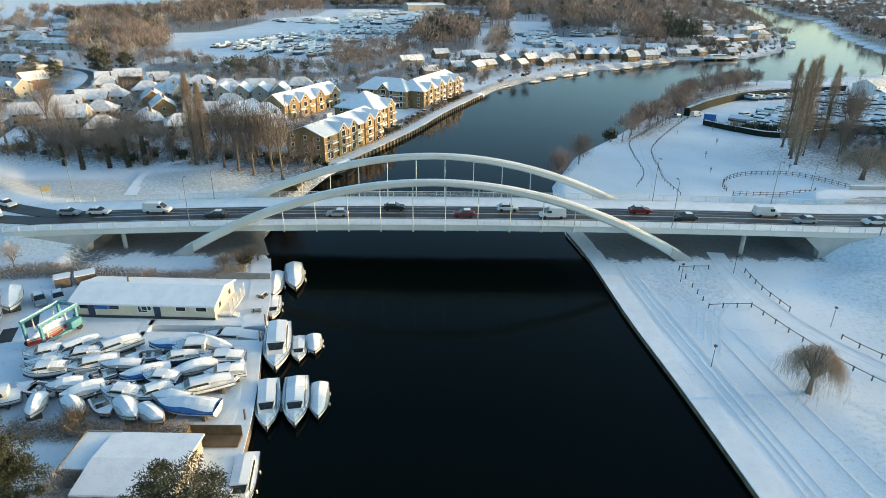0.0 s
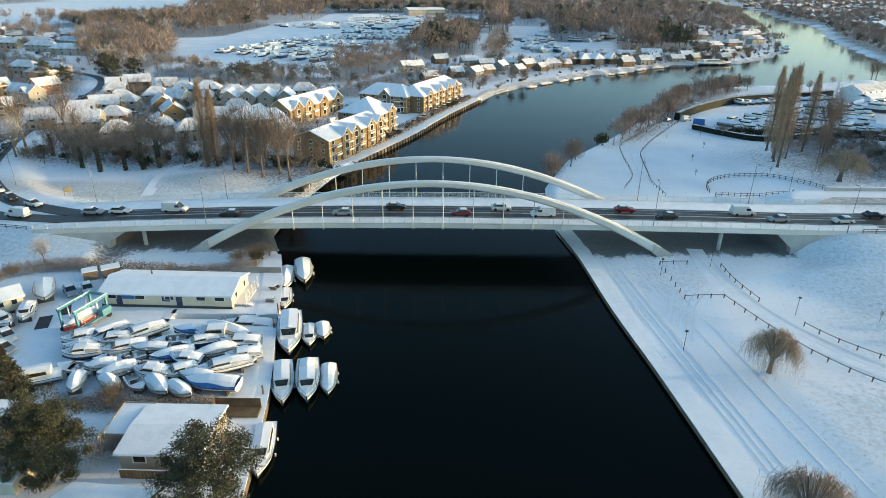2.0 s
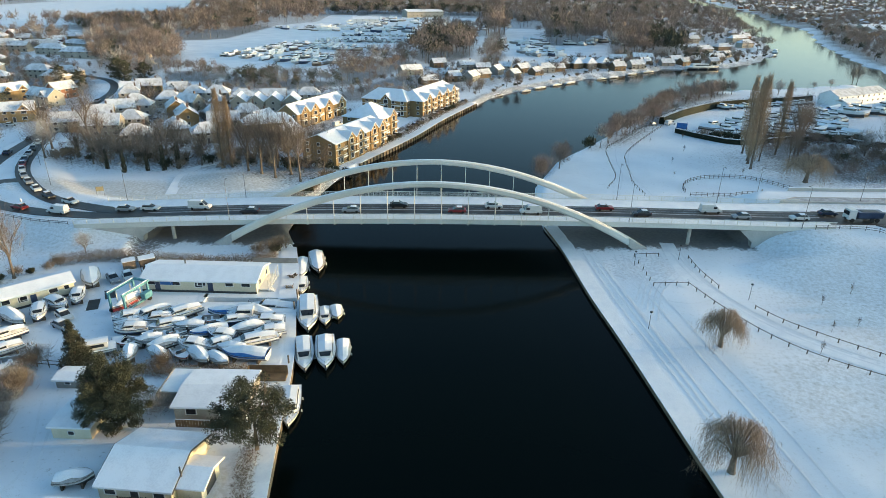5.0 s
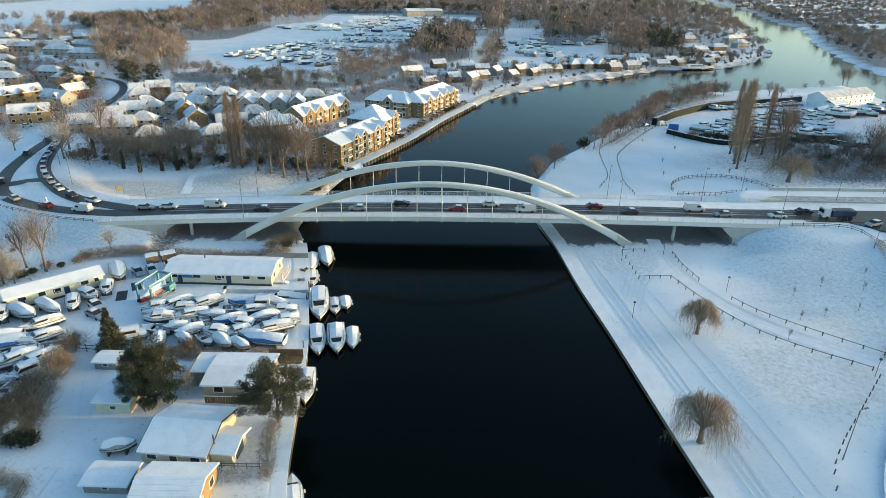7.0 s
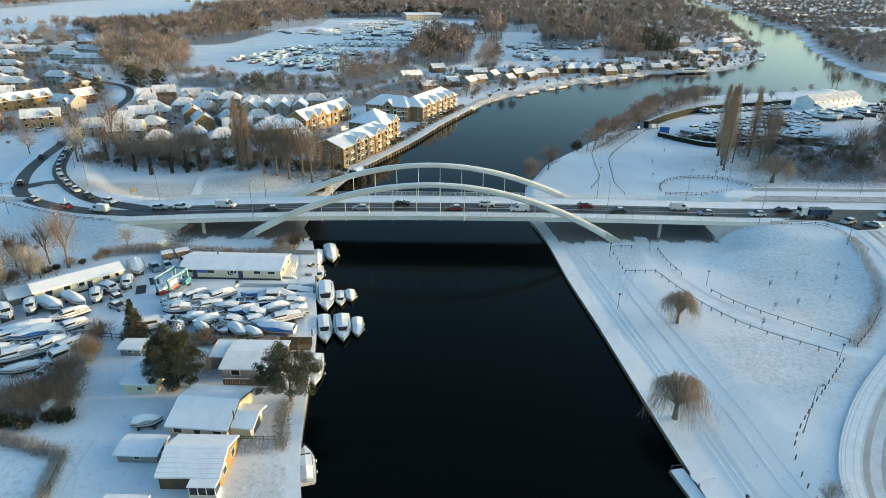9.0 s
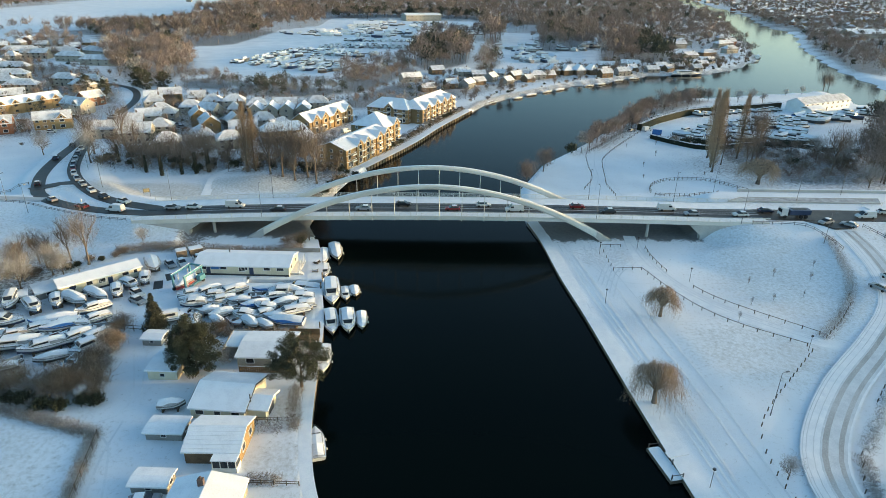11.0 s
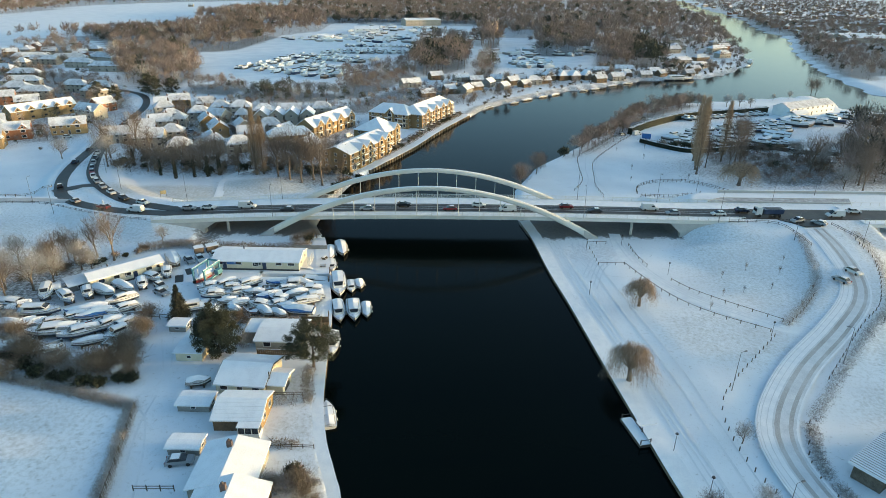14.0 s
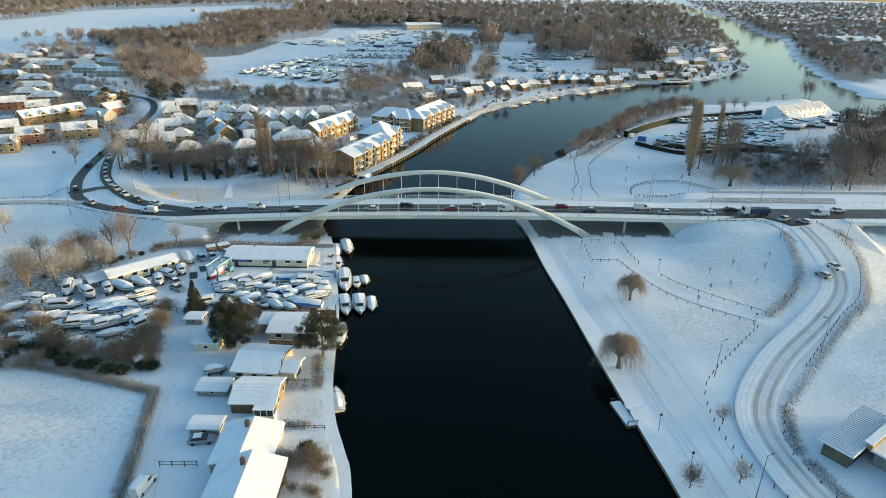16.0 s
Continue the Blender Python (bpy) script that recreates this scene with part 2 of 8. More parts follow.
def part(name, shape, mat, parent=None, label="", smooth=False):
    me = bpy.data.meshes.new(name)
    me.from_pydata(shape.v, [], shape.f)
    me.materials.append(mat)
    if smooth:
        me.polygons.foreach_set("use_smooth", [True] * len(me.polygons))
    me.update()
    ob = new(name, me)
    if parent is not None:
        ob.parent = parent
    if label:
        ob["label"] = label
    return ob


def soften(ob, width=0.05, segments=2):
    md = ob.modifiers.new("bevel", "BEVEL")
    md.width, md.segments, md.limit_method = width, segments, "ANGLE"
    return ob


def thing(name, label, category, group="", m=None):
    e = new(name)
    e.empty_display_size = 0.5
    tagged(e, label, category, group)
    if m is not None:
        e.matrix_basis = m
    return e


def structure(ob, label="", category=""):
    return tagged(ob, label, category, kind="structure")


def path_points(pts, step):
    """A smooth line through the points, about step apart."""
    p = [Vector(q) for q in pts]
    p = [p[0] * 2 - p[1]] + p + [p[-1] * 2 - p[-2]]
    out = []
    for i in range(1, len(p) - 2):
        n = max(1, int((p[i + 1] - p[i]).length / step))
        for k in range(n):
            t = k / n
            out.append(0.5 * ((2 * p[i]) + (p[i + 1] - p[i - 1]) * t + (2 * p[i - 1] - 5 * p[i] + 4 * p[i + 1] - p[i + 2]) * t * t
                              + (3 * p[i] - p[i - 1] - 3 * p[i + 1] + p[i + 2]) * t ** 3))
    return out + [p[-2]]


def sides(line):
    """The level sideways direction at each point of a line."""
    out = []
    for i in range(len(line)):
        d = line[min(i + 1, len(line) - 1)] - line[max(i - 1, 0)]
        out.append(Vector((-d.y, d.x, 0)).normalized())
    return out


def ribbon(line, a, b, up=0.0, thick=0.0):
    """A strip along a line, from a to b metres to its left; thick: its depth."""
    s = Shape()
    rings = []
    for p, n in zip(line, sides(line)):
        l, r = p + n * b, p + n * a
        if thick:
            rings.append([(l.x, l.y, l.z + up - thick), (r.x, r.y, r.z + up - thick), (r.x, r.y, r.z + up), (l.x, l.y, l.z + up)])
        else:
            rings.append([(r.x, r.y, r.z + up), (l.x, l.y, l.z + up)])
    return s.loft(rings, cap=bool(thick), closed=bool(thick))

# ---------- the land ----------
RIGHT_DOWN = [(46, -300), (41.5, -150), (39.5, -116), (38.4, -104), (36.2, -80), (34, -52.5), (32.1, -33), (30.8, -11), (28.9, 4)]
RIGHT_UP = [(30, 25), (31.6, 37), (43.5, 66), (56, 83), (65, 96), (82, 122), (107, 169), (127, 193.5), (156, 215), (173, 221), (223, 238), (262, 252)]
INLET = [(266, 232), (258, 205), (275, 193), (330, 186), (420, 176), (430, 196), (340, 226), (318, 268)]
RIGHT_FAR = [(342, 363), (406, 534), (449, 622), (515, 752), (553, 898), (700, 1330), (813, 1771), (1153, 2936)]
LEFT_FAR = [(1022, 2715), (705, 1543), (548, 1068), (401, 694), (381, 614), (330, 490), (305, 430), (254, 364), (217, 332), (197, 330), (166, 319), (120, 279), (95, 263), (71, 240), (45, 212), (28.6, 189)]
QUAY_UP = [(20.7, 168), (4, 128), (-8.3, 94), (-24.6, 57)]
LEFT_UP = [(-30, 44), (-35, 20), (-36, 0)]
QUAY_YARD = [(-31, -13), (-27.5, -27), (-25.8, -37.3)]
DOCK = [(-43.0, -37.3), (-43.0, -39.3), (-35.0, -39.3), (-35.0, -41.4)]
QUAY_LOW = [(-25.1, -41.4), (-22, -58), (-20, -78), (-18.6, -90), (-16.4, -100), (-14, -107), (-11.7, -116), (-8, -150), (-2, -300)]
WATERSIDE = RIGHT_DOWN + RIGHT_UP + INLET + RIGHT_FAR + LEFT_FAR + QUAY_UP + LEFT_UP + QUAY_YARD + DOCK + QUAY_LOW

# centre lines of the raised roads: x, y, z
ROAD_LEFT_NEAR = [(-60, -5.3, 6.25), (-80, -4.4, 5.5), (-96, -0.5, 4.8), (-111, 6.3, 4.2), (-122, 15, 3.8), (-129, 26, 3.5), (-135.5, 40, 3.2), (-141.5, 60, 2.9), (-147.5, 86, 2.5), (-152.5, 107, 2.2), (-158.5, 143, 2.0), (-168, 185, 2.0), (-186, 219, 2.0), (-215, 240, 2.0)]
ROAD_LEFT_FAR = [(-60, -1.7, 6.25), (-80, -0.2, 5.5), (-98, 9.0, 4.7), (-113, 23.5, 4.1), (-125, 40, 3.5), (-134, 59, 3.0), (-143, 83, 2.5), (-148.5, 105, 2.2), (-154.5, 143, 2.0)]
TRACK_LEFT = [(-118, 10, 4.0), (-134, 11, 3.9), (-160, 9.5, 3.6), (-240, 8, 2.5)]
ROAD_RIGHT = [(76, -3.5, 6.75), (100, -3.5, 6.65), (132, -3.5, 6.6)]
ROAD_RIGHT_FAR = [(166, -3.5, 6.5), (260, -3.5, 5.5), (420, -10, 2.0)]
ROAD_SIDE = [(111, -5, 6.6), (113.2, -13, 6.1), (112.5, -24, 5.0), (109, -39, 3.4), (102.5, -51, 2.5), (89.5, -64.4, 2.1), (74, -78.7, 2.0), (62.7, -92.3, 2.0), (58.4, -102, 2.0), (58.2, -113, 2.0), (60, -122, 2.0), (66, -140, 2.0)]
VERGE_RIGHT = [(94, 10, 6.5), (140, 10, 6.5), (200, 10, 6.2)]
RAISED = [(ROAD_LEFT_NEAR, 4.9, 0.5), (ROAD_LEFT_FAR, 6.0, 0.33), (VERGE_RIGHT, 8.5, 0.5), (TRACK_LEFT, 3.5, 0.33), (ROAD_RIGHT, 8.2, 0.22), (ROAD_RIGHT_FAR, 12.0, 0.4), (ROAD_SIDE, 6.5, 0.17)]
BRIDGE_LEFT, BRIDGE_RIGHT = -67.6, 76.0


def deck_z(x):
    k = 3.1e-4 if x < 5 else 1.5e-4
    z = 7.6 - (x - 5) ** 2 * k
    return z if x < 76 else max(z, 6.75)


def line_distance(px, py, line):
    """Distance to a line and the z of its nearest point."""
    best, bz = np.full(px.shape, 1e9), np.zeros(px.shape)
    for a, b in zip(line[:-1], line[1:]):
        dx, dy = b[0] - a[0], b[1] - a[1]
        t = np.clip(((px - a[0]) * dx + (py - a[1]) * dy) / (dx * dx + dy * dy), 0, 1)
        d = np.hypot(px - a[0] - t * dx, py - a[1] - t * dy)
        near = d < best
        best = np.where(near, d, best)
        if len(a) > 2:
            bz = np.where(near, a[2] + t * (b[2] - a[2]), bz)
    return best, bz


def inside(px, py, poly):
    odd = np.zeros(px.shape, bool)
    for (x0, y0), (x1, y1) in zip(poly, poly[1:] + poly[:1]):
        if y0 == y1:
            continue
        cross = ((y0 > py) != (y1 > py)) & (px < (x1 - x0) * (py - y0) / (y1 - y0) + x0)
        odd ^= cross
    return odd


def ripple(x, y):
    return 0.05 * np.sin(x * 0.11 + 2.3 * np.sin(y * 0.047)) + 0.04 * np.sin(y * 0.13 + np.sin(x * 0.067) * 2.7)


def ground_height(x, y):
    x, y = np.asarray(x, float), np.asarray(y, float)
    d, _ = line_distance(x, y, WATERSIDE + WATERSIDE[:1])
    d = np.where(inside(x, y, WATERSIDE), -d, d)
    flat = np.clip((np.hypot(x, y) - 500) / 500, 0, 1)
    level = np.where((x > 15) & (y < 20), 0.87 + 0.68 * np.clip((d - 3.5) / 14, 0, 1), 1.55)
    land = level + ripple(x, y) * (1 - flat) * np.clip(d / 8, 0, 1)
    # the low mound in the park
    land = land + 2.0 * np.exp(-(((x + 58) / 16) ** 2 + ((y - 34) / 9) ** 2)) + 1.2 * np.exp(-(((x + 92) / 22) ** 2 + ((y - 27) / 9) ** 2))
    steep = np.where((y < -8) | ((x < 25) & (y > 50) & (y < 175)), 3.0, 0.9)
    h = np.minimum(land, np.where(steep > 2, (d - 0.2) * 6.0, 0.25 + d * steep))
    h = np.maximum(h, -2.0)
    for line, half, slope in RAISED:
        dl, z = line_distance(x, y, line)
        up = z - (0.05 if line is ROAD_SIDE else 0.12) - np.maximum(dl - half, 0) * slope
        fall = 0.3 + 2.4 * np.clip(1.9 - np.abs(y + 2.3) / 9.5, 0, 1)
        if line is ROAD_RIGHT or line is ROAD_SIDE:
            soft = 0.3 + 7.0 * np.clip((-8 - y) / 12, 0, 1)
            up = up - soft * np.logaddexp(0, (BRIDGE_RIGHT - x) / soft) * fall
        side = np.clip((y + 16) / 6, 0, 1) * (y < -9)
        if line[0][0] == -60:
            up = up - 0.26 * side * np.logaddexp(0, (x + 79) / 1.5) * 1.5
            up = up - np.maximum(x - BRIDGE_LEFT, 0) * fall
        if line is ROAD_RIGHT:
            up = up - 0.22 * side * np.logaddexp(0, (87 - x) / 1.5) * 1.5
            up = up - np.maximum(x - 132, 0) * 1.6
        k = 0.01 + 2.2 * blob(x, y, 80, -24, 20, 17, 0.5) * (y < -8)
        h = np.maximum(h, up) + np.maximum(k - np.abs(h - up), 0) ** 2 / (4 * k)
    return h


def hgt(x, y):
    return float(ground_height(np.array([x]), np.array([y]))[0])


def spaced(lo, hi, fine_lo, fine_hi, step, grow):
    mid = list(np.arange(fine_lo, fine_hi + 0.01, step))
    a, s = [], step
    x = fine_lo
    while x > lo:
        s *= grow
        x -= s
        a.append(x)
    b, s = [], step
    x = fine_hi
    while x < hi:
        s *= grow
        x += s
        b.append(x)
    return np.array(a[::-1] + mid + b)


def blob(x, y, cx, cy, rx, ry, soft=0.35):
    return np.clip((1 + soft - np.hypot((x - cx) / rx, (y - cy) / ry)) / (2 * soft), 0, 1)


# woods and copses: outline, spacing of the trees, their height, kind
WOODS_LEFT = [([(-292, 386), (-315, 468), (-253, 476), (-209, 387), (-175, 300), (-176, 267), (-167, 230), (-187, 224), (-214, 264), (-266, 343)], 8.0, 13, "brown"),
              ([(-412, 455), (-435, 522), (-420, 550), (-339, 465), (-292, 386), (-327, 391), (-375, 420)], 11, 11, "brown"),
              ([(-433, 623), (-438, 675), (-363, 770), (-312, 580), (-333, 488)], 10, 13, "deep"),
              ([(-340, 560), (-348, 731), (-355, 930), (-271, 865), (-240, 711), (-196, 640), (-200, 583), (-203, 482), (-240, 457), (-300, 492)], 12, 15, "brown")]
WOODS_FAR = [([(-443, 1046), (-413, 1278), (-309, 1259), (-142, 1086), (-161, 916), (-192, 783), (-265, 840), (-346, 904)], 15, 17, "brown"),
             ([(-737, 934), (-765, 1077), (-841, 1435), (-701, 1565), (-616, 1882), (-850, 2300), (-1548, 2192)], 32, 18, "deep"),
             ([(-170, 914), (-179, 1040), (-54, 1071), (99, 1072), (88, 937), (-49, 981)], 10, 15, "dark"),
             ([(-320, 1307), (-173, 1158), (104, 1149), (293, 1285), (400, 2000), (-456, 1957)], 26, 19, "deep")]
WOODS_MIDDLE = [([(-19, 347), (-18, 439), (-11, 519), (21, 560), (37, 470), (29, 366), (15, 337), (-3, 310)], 7.5, 16, "ivied"),
                ([(-63, 224), (-68, 304), (-59, 336), (-37, 352), (-22, 408), (-17, 340), (-10, 309), (-23, 280), (-30, 254), (-45, 213)], 7.0, 11, "brown"),
                ([(-128, 218), (-122, 247), (-104, 253), (-78, 236), (-63, 233), (-49, 217), (-72, 200), (-102, 198)], 4.4, 7.5, "hoar")]
WOODS_BASIN = [([(-172, 262), (-150, 268), (-126, 250), (-128, 218), (-160, 226)], 5.5, 8, "brown"), ([(55, 579), (66, 639), (81, 611), (74, 542), (59, 528)], 7.0, 26, "brown"),
                ([(32, 338), (44, 415), (56, 434), (59, 384), (43, 296), (34, 301)], 8.0, 14, "brown")]
WOODS_RIVER = [([(102, 478), (138, 683), (205, 791), (217, 696), (167, 486), (121, 460)], 11.5, 17, "brown"), ([(144, 393), (184, 545), (238, 634), (209, 491), (175, 380), (148, 363)], 9.0, 17, "brown"),
               ([(101, 772), (184, 1057), (267, 1150), (428, 1014), (357, 818), (218, 733), (151, 722)], 15, 18, "brown"), ([(293, 1285), (345, 1095), (440, 1049), (560, 1290), (760, 1940), (512, 2200)], 27, 18, "deep")]
WOODS_ISLAND = [([(177, 404), (234, 590), (269, 639), (248, 553), (247, 496), (207, 384)], 8.0, 15, "dark"), ([(194, 368), (220, 409), (228, 393), (209, 348), (194, 342)], 6.0, 9, "dark"),
               ([(416, 766), (505, 971), (536, 1007), (466, 838), (390, 641), (337, 507), (315, 454), (296, 432), (325, 505), (371, 638)], 17, 11, "brown")]
WOODS_RIGHT = [([(500, 697), (617, 865), (511, 659), (459, 521), (462, 470), (359, 318), (341, 345), (378, 430), (440, 590)], 13, 13, "brown"), ([(156, 43), (168, 66), (192, 104), (224, 144), (262, 152), (269, 120), (205, 41)], 6.0, 13, "deep"),
               ([(124, 57), (116, 72), (122, 90), (143, 96), (154, 92), (176, 82), (154, 41), (128, 41)], 4.6, 4.6, "brown"), ([(60, 79), (68, 94), (86, 121), (111, 167), (131, 191), (160, 212), (169, 206), (141, 181), (119, 157), (96, 121), (76, 91)], 3.6, 8.0, "brown")]
WOODS_SUBURB = [([(350, 366), (414, 534), (457, 622), (523, 752), (562, 898), (710, 1330), (980, 1300), (700, 520), (480, 320)], 13, 10, "brown"), ([(980, 1300), (710, 1330), (830, 1771), (1180, 2900), (2300, 2900), (1300, 1500)], 28, 13, "brown"),
                ([(480, 320), (700, 520), (980, 1300), (1300, 1500), (1100, 800), (800, 380)], 22, 10, "brown")]
WOODS_GARDENS = [([(-150, 120), (-150, 200), (-100, 195), (-60, 195), (-10, 190), (-30, 170), (-58, 150), (-98, 132)], 7.0, 6.5, "scrub"), ([(-128, 78), (-128, 128), (-88, 132), (-64, 112), (-48, 76), (-76, 66), (-104, 72)], 6.0, 6.0, "scrub"),
                 ([(-290, 160), (-330, 330), (-250, 300), (-190, 215), (-170, 170), (-205, 168)], 10, 6.5, "brown"), ([(-225, 88), (-250, 160), (-215, 176), (-165, 168), (-163, 95)], 7.5, 6.0, "scrub"), ([(-480, 260), (-440, 450), (-330, 400), (-290, 300), (-330, 200)], 13, 8, "brown")]
WOODS_UNDER = [([(-130, 52), (-130, 80), (-60, 78), (-42, 62), (-33, 42), (-60, 47), (-100, 49)], 4.2, 3.4, "scrub"), ([(-60, 165), (-48, 206), (-23, 262), (10, 262), (20, 215), (0, 185), (-20, 172)], 7.5, 6.5, "brown")]
WOODS_BANKSIDE = [([(-15, 200), (-20, 262), (60, 300), (120, 305), (66, 262), (30, 215), (10, 190)], 9, 4.5, "scrub"), ([(60, 302), (120, 372), (250, 400), (290, 450), (240, 372), (150, 326)], 12, 6, "scrub"), ([(262, 470), (280, 620), (330, 800), (420, 900), (390, 720), (330, 540), (300, 450)], 15, 7, "brown")]
# the wooded plain to the horizon, and what lies open in it: fields, the basin, yards
PLAIN = [([(-900, 560), (-900, 1300), (720, 1300), (560, 860), (440, 640), (300, 560), (60, 560)], 16, 15, "brown"), ([(-1900, 1300), (-1900, 2500), (1000, 2500), (720, 1300)], 34, 18, "deep")]
OPEN_FIELD = [(-549, 493), (-445, 619), (-412, 677), (-363, 700), (-383, 882), (-455, 1094), (-433, 1339), (-369, 1591), (-500, 1850), (-620, 1930), (-852, 1479), (-790, 1122), (-780, 905)]
OPEN_BASIN = [(-240, 449), (-197, 569), (-212, 639), (-163, 753), (-171, 914), (86, 893), (68, 695), (-17, 644), (-19, 540), (-24, 440), (-37, 350), (-59, 337), (-66, 245), (-110, 234), (-146, 267), (-171, 296)]
OPEN_RIVERSIDE = [(72, 560), (92, 690), (150, 690), (105, 575), (165, 610), (210, 620), (165, 540), (110, 520)]
OPEN_LAND = [OPEN_FIELD, OPEN_BASIN, OPEN_RIVERSIDE]
# out of view: a wood added only to keep sun off the right bank
UNSEEN_SHADE_WOOD = [([(180, -165), (178, -52), (231, -50), (231, -165)], 7.5, 12, "deep")]
WOODS = WOODS_LEFT + WOODS_FAR + WOODS_MIDDLE + WOODS_BASIN + WOODS_RIVER + WOODS_ISLAND + WOODS_RIGHT + WOODS_SUBURB + WOODS_GARDENS + WOODS_UNDER + WOODS_BANKSIDE + PLAIN + UNSEEN_SHADE_WOOD
THIN = [(-95, -8, 32, 14), (-128, -22, 40, 26), (-92, 24, 28, 9), (-58, 33, 20, 10), (-85, -100, 34, 18), (88, -38, 20, 24), (85, -25, 14, 18), (112, -70, 26, 34), (128, -30, 12, 26), (65, -66, 14, 12),
        (100, 8, 18, 5), (-100, -45, 20, 20), (90, -92, 14, 10), (-22, -85, 7, 6), (-20, -97, 7, 5), (-19, -108, 6, 5)]
TRODDEN = [(45, -22, 10, 8), (-100, 130, 60, 50), (165, 150, 50, 38), (-45, 100, 20, 50), (-110, 420, 90, 60)]

xs = spaced(-2600, 2600, -150, 160, 1.05, 1.06)
ys = spaced(-420, 3800, -130, 110, 1.05, 1.045)
gx, gy = np.meshgrid(xs, ys)
gz = ground_height(gx.ravel(), gy.ravel())
nx, ny = len(xs), len(ys)
idx = np.arange(nx * ny).reshape(ny, nx)
quads = np.stack([idx[:-1, :-1], idx[:-1, 1:], idx[1:, 1:], idx[1:, :-1]], -1).reshape(-1, 4)
me = bpy.data.meshes.new("ground")
me.vertices.add(nx * ny)
me.vertices.foreach_set("co", np.stack([gx.ravel(), gy.ravel(), gz], -1).ravel())
me.loops.add(quads.size)
me.loops.foreach_set("vertex_index", quads.ravel())
me.polygons.add(len(quads))
me.polygons.foreach_set("loop_start", np.arange(0, quads.size, 4))
me.polygons.foreach_set("use_smooth", np.ones(len(quads), bool))
me.update(calc_edges=True)
fx, fy = gx.ravel(), gy.ravel()
thin, litter_and_shade, trod = np.zeros(fx.shape), np.zeros(fx.shape), np.zeros(fx.shape)
for cx, cy, rx, ry in THIN:
    thin = np.maximum(thin, (0.72 if 15 < cy < 40 and cx < -40 else 0.38) * blob(fx, fy, cx, cy, rx, ry))
for outline, gap, _, kind in WOODS:
    near = (fx > min(p[0] for p in outline) - 12) & (fx < max(p[0] for p in outline) + 12) & (fy > min(p[1] for p in outline) - 12) & (fy < max(p[1] for p in outline) + 12)
    qx, qy = fx[near], fy[near]
    far_off, _ = line_distance(qx, qy, outline + outline[:1])
    far_off = np.where(inside(qx, qy, outline), -far_off, far_off)
    cover = (0.55 if kind == "scrub" or gap > 14 else 0.8) * np.clip((5 - far_off) / 10, 0, 1)
    for clearing in OPEN_LAND if gap > 14 else ():
        cover[inside(qx, qy, clearing)] = 0
    litter_and_shade[near] = np.maximum(litter_and_shade[near], cover)
# under the deck: bare soil, made darker to paint in the deck's shade
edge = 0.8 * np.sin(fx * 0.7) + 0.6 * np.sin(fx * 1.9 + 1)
soil_shade = ((fy > -13.0) & (fy < 6.4) & (((fx > -67) & (fx < -33)) | ((fx > 29) & (fx < 76)))).astype(float)
litter_and_shade = np.maximum(litter_and_shade, soil_shade * (0.15 + 1.1 * np.clip((fy + 12.3 + edge) / 3, 0, 1)))
# dark tone painted on the left abutment slope in place of its shade
litter_and_shade = np.maximum(litter_and_shade, 0.8 * blob(fx, fy, -65, -12, 4, 5))
shore_d, _ = line_distance(fx, fy, LEFT_FAR + QUAY_UP[:1])
litter_and_shade = np.maximum(litter_and_shade, 0.62 * np.clip((9 - shore_d) / 5, 0, 1) * (fy > 170))
for cx, cy, rx, ry in ((-105, 118, 42, 42), (-70, 140, 36, 30), (-45, 105, 14, 45), (20, 262, 40, 30), (75, 300, 50, 26), (150, 340, 60, 36), (-190, 135, 40, 40), (-250, 240, 60, 50), (-100, -40, 14, 16)):
    litter_and_shade = np.maximum(litter_and_shade, 0.6 * blob(fx, fy, cx, cy, rx, ry, 0.5))
for cx, cy, rx, ry in ((-84, 60, 48, 13), (-46, 46, 16, 12), (150, 62, 44, 26), (-33, 27, 5, 22)):
    litter_and_shade = np.maximum(litter_and_shade, 0.72 * blob(fx, fy, cx, cy, rx, ry, 0.5))
for cx, cy, rx, ry in TRODDEN:
    trod = np.maximum(trod, 0.5 * blob(fx, fy, cx, cy, rx, ry))
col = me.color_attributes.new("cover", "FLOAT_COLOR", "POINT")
col.data.foreach_set("color", np.stack([thin, litter_and_shade, trod, np.ones(fx.shape)], -1).ravel())
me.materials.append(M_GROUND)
structure(new("ground", me), "snow-covered river plain with grass showing through", "ground")

s = Shape().add([(-700, -600, 0), (1900, -600, 0), (1900, 3600, 0), (-700, 3600, 0)], [(0, 1, 2, 3)])
structure(part("water", s, M_WATER), "dark still river water reflecting the pale sky", "river")


def quay(points, z0, z1, wall_mat, cap_mat, cap=0.5, label="", name="quay_wall"):
    line = path_points([(x, y, 0) for x, y in points], 2.0)
    w = ribbon(line, -0.12, 0.16, z1 - 0.08, z1 - 0.08 - z0)
    q = structure(part(name, w, wall_mat), label, "quay wall")
    part("coping", ribbon(line, -0.2 - cap, 0.2, z1 + 0.03, 0.13), cap_mat, q, "snow-covered coping")
    return q, line


quay(RIGHT_DOWN[1:], -1.2, 0.86, M_PILING, M_SNOW, 3.0, "low dark river bank edge with snow on top")
quay(QUAY_YARD, -1.2, 1.6, M_PILING, M_SNOW, 3.2, "timber-faced boatyard quay wall with snowy coping")
quay(QUAY_LOW, -1.2, 1.53, M_TIMBER, M_SNOW, 1.6, "timber-boarded garden river wall with snowy coping")
up_quay, up_line = quay(QUAY_UP, -1.2, 1.55, M_PILING, M_SNOW, 3.2, "brown steel-piled quay wall below a riverside walk")
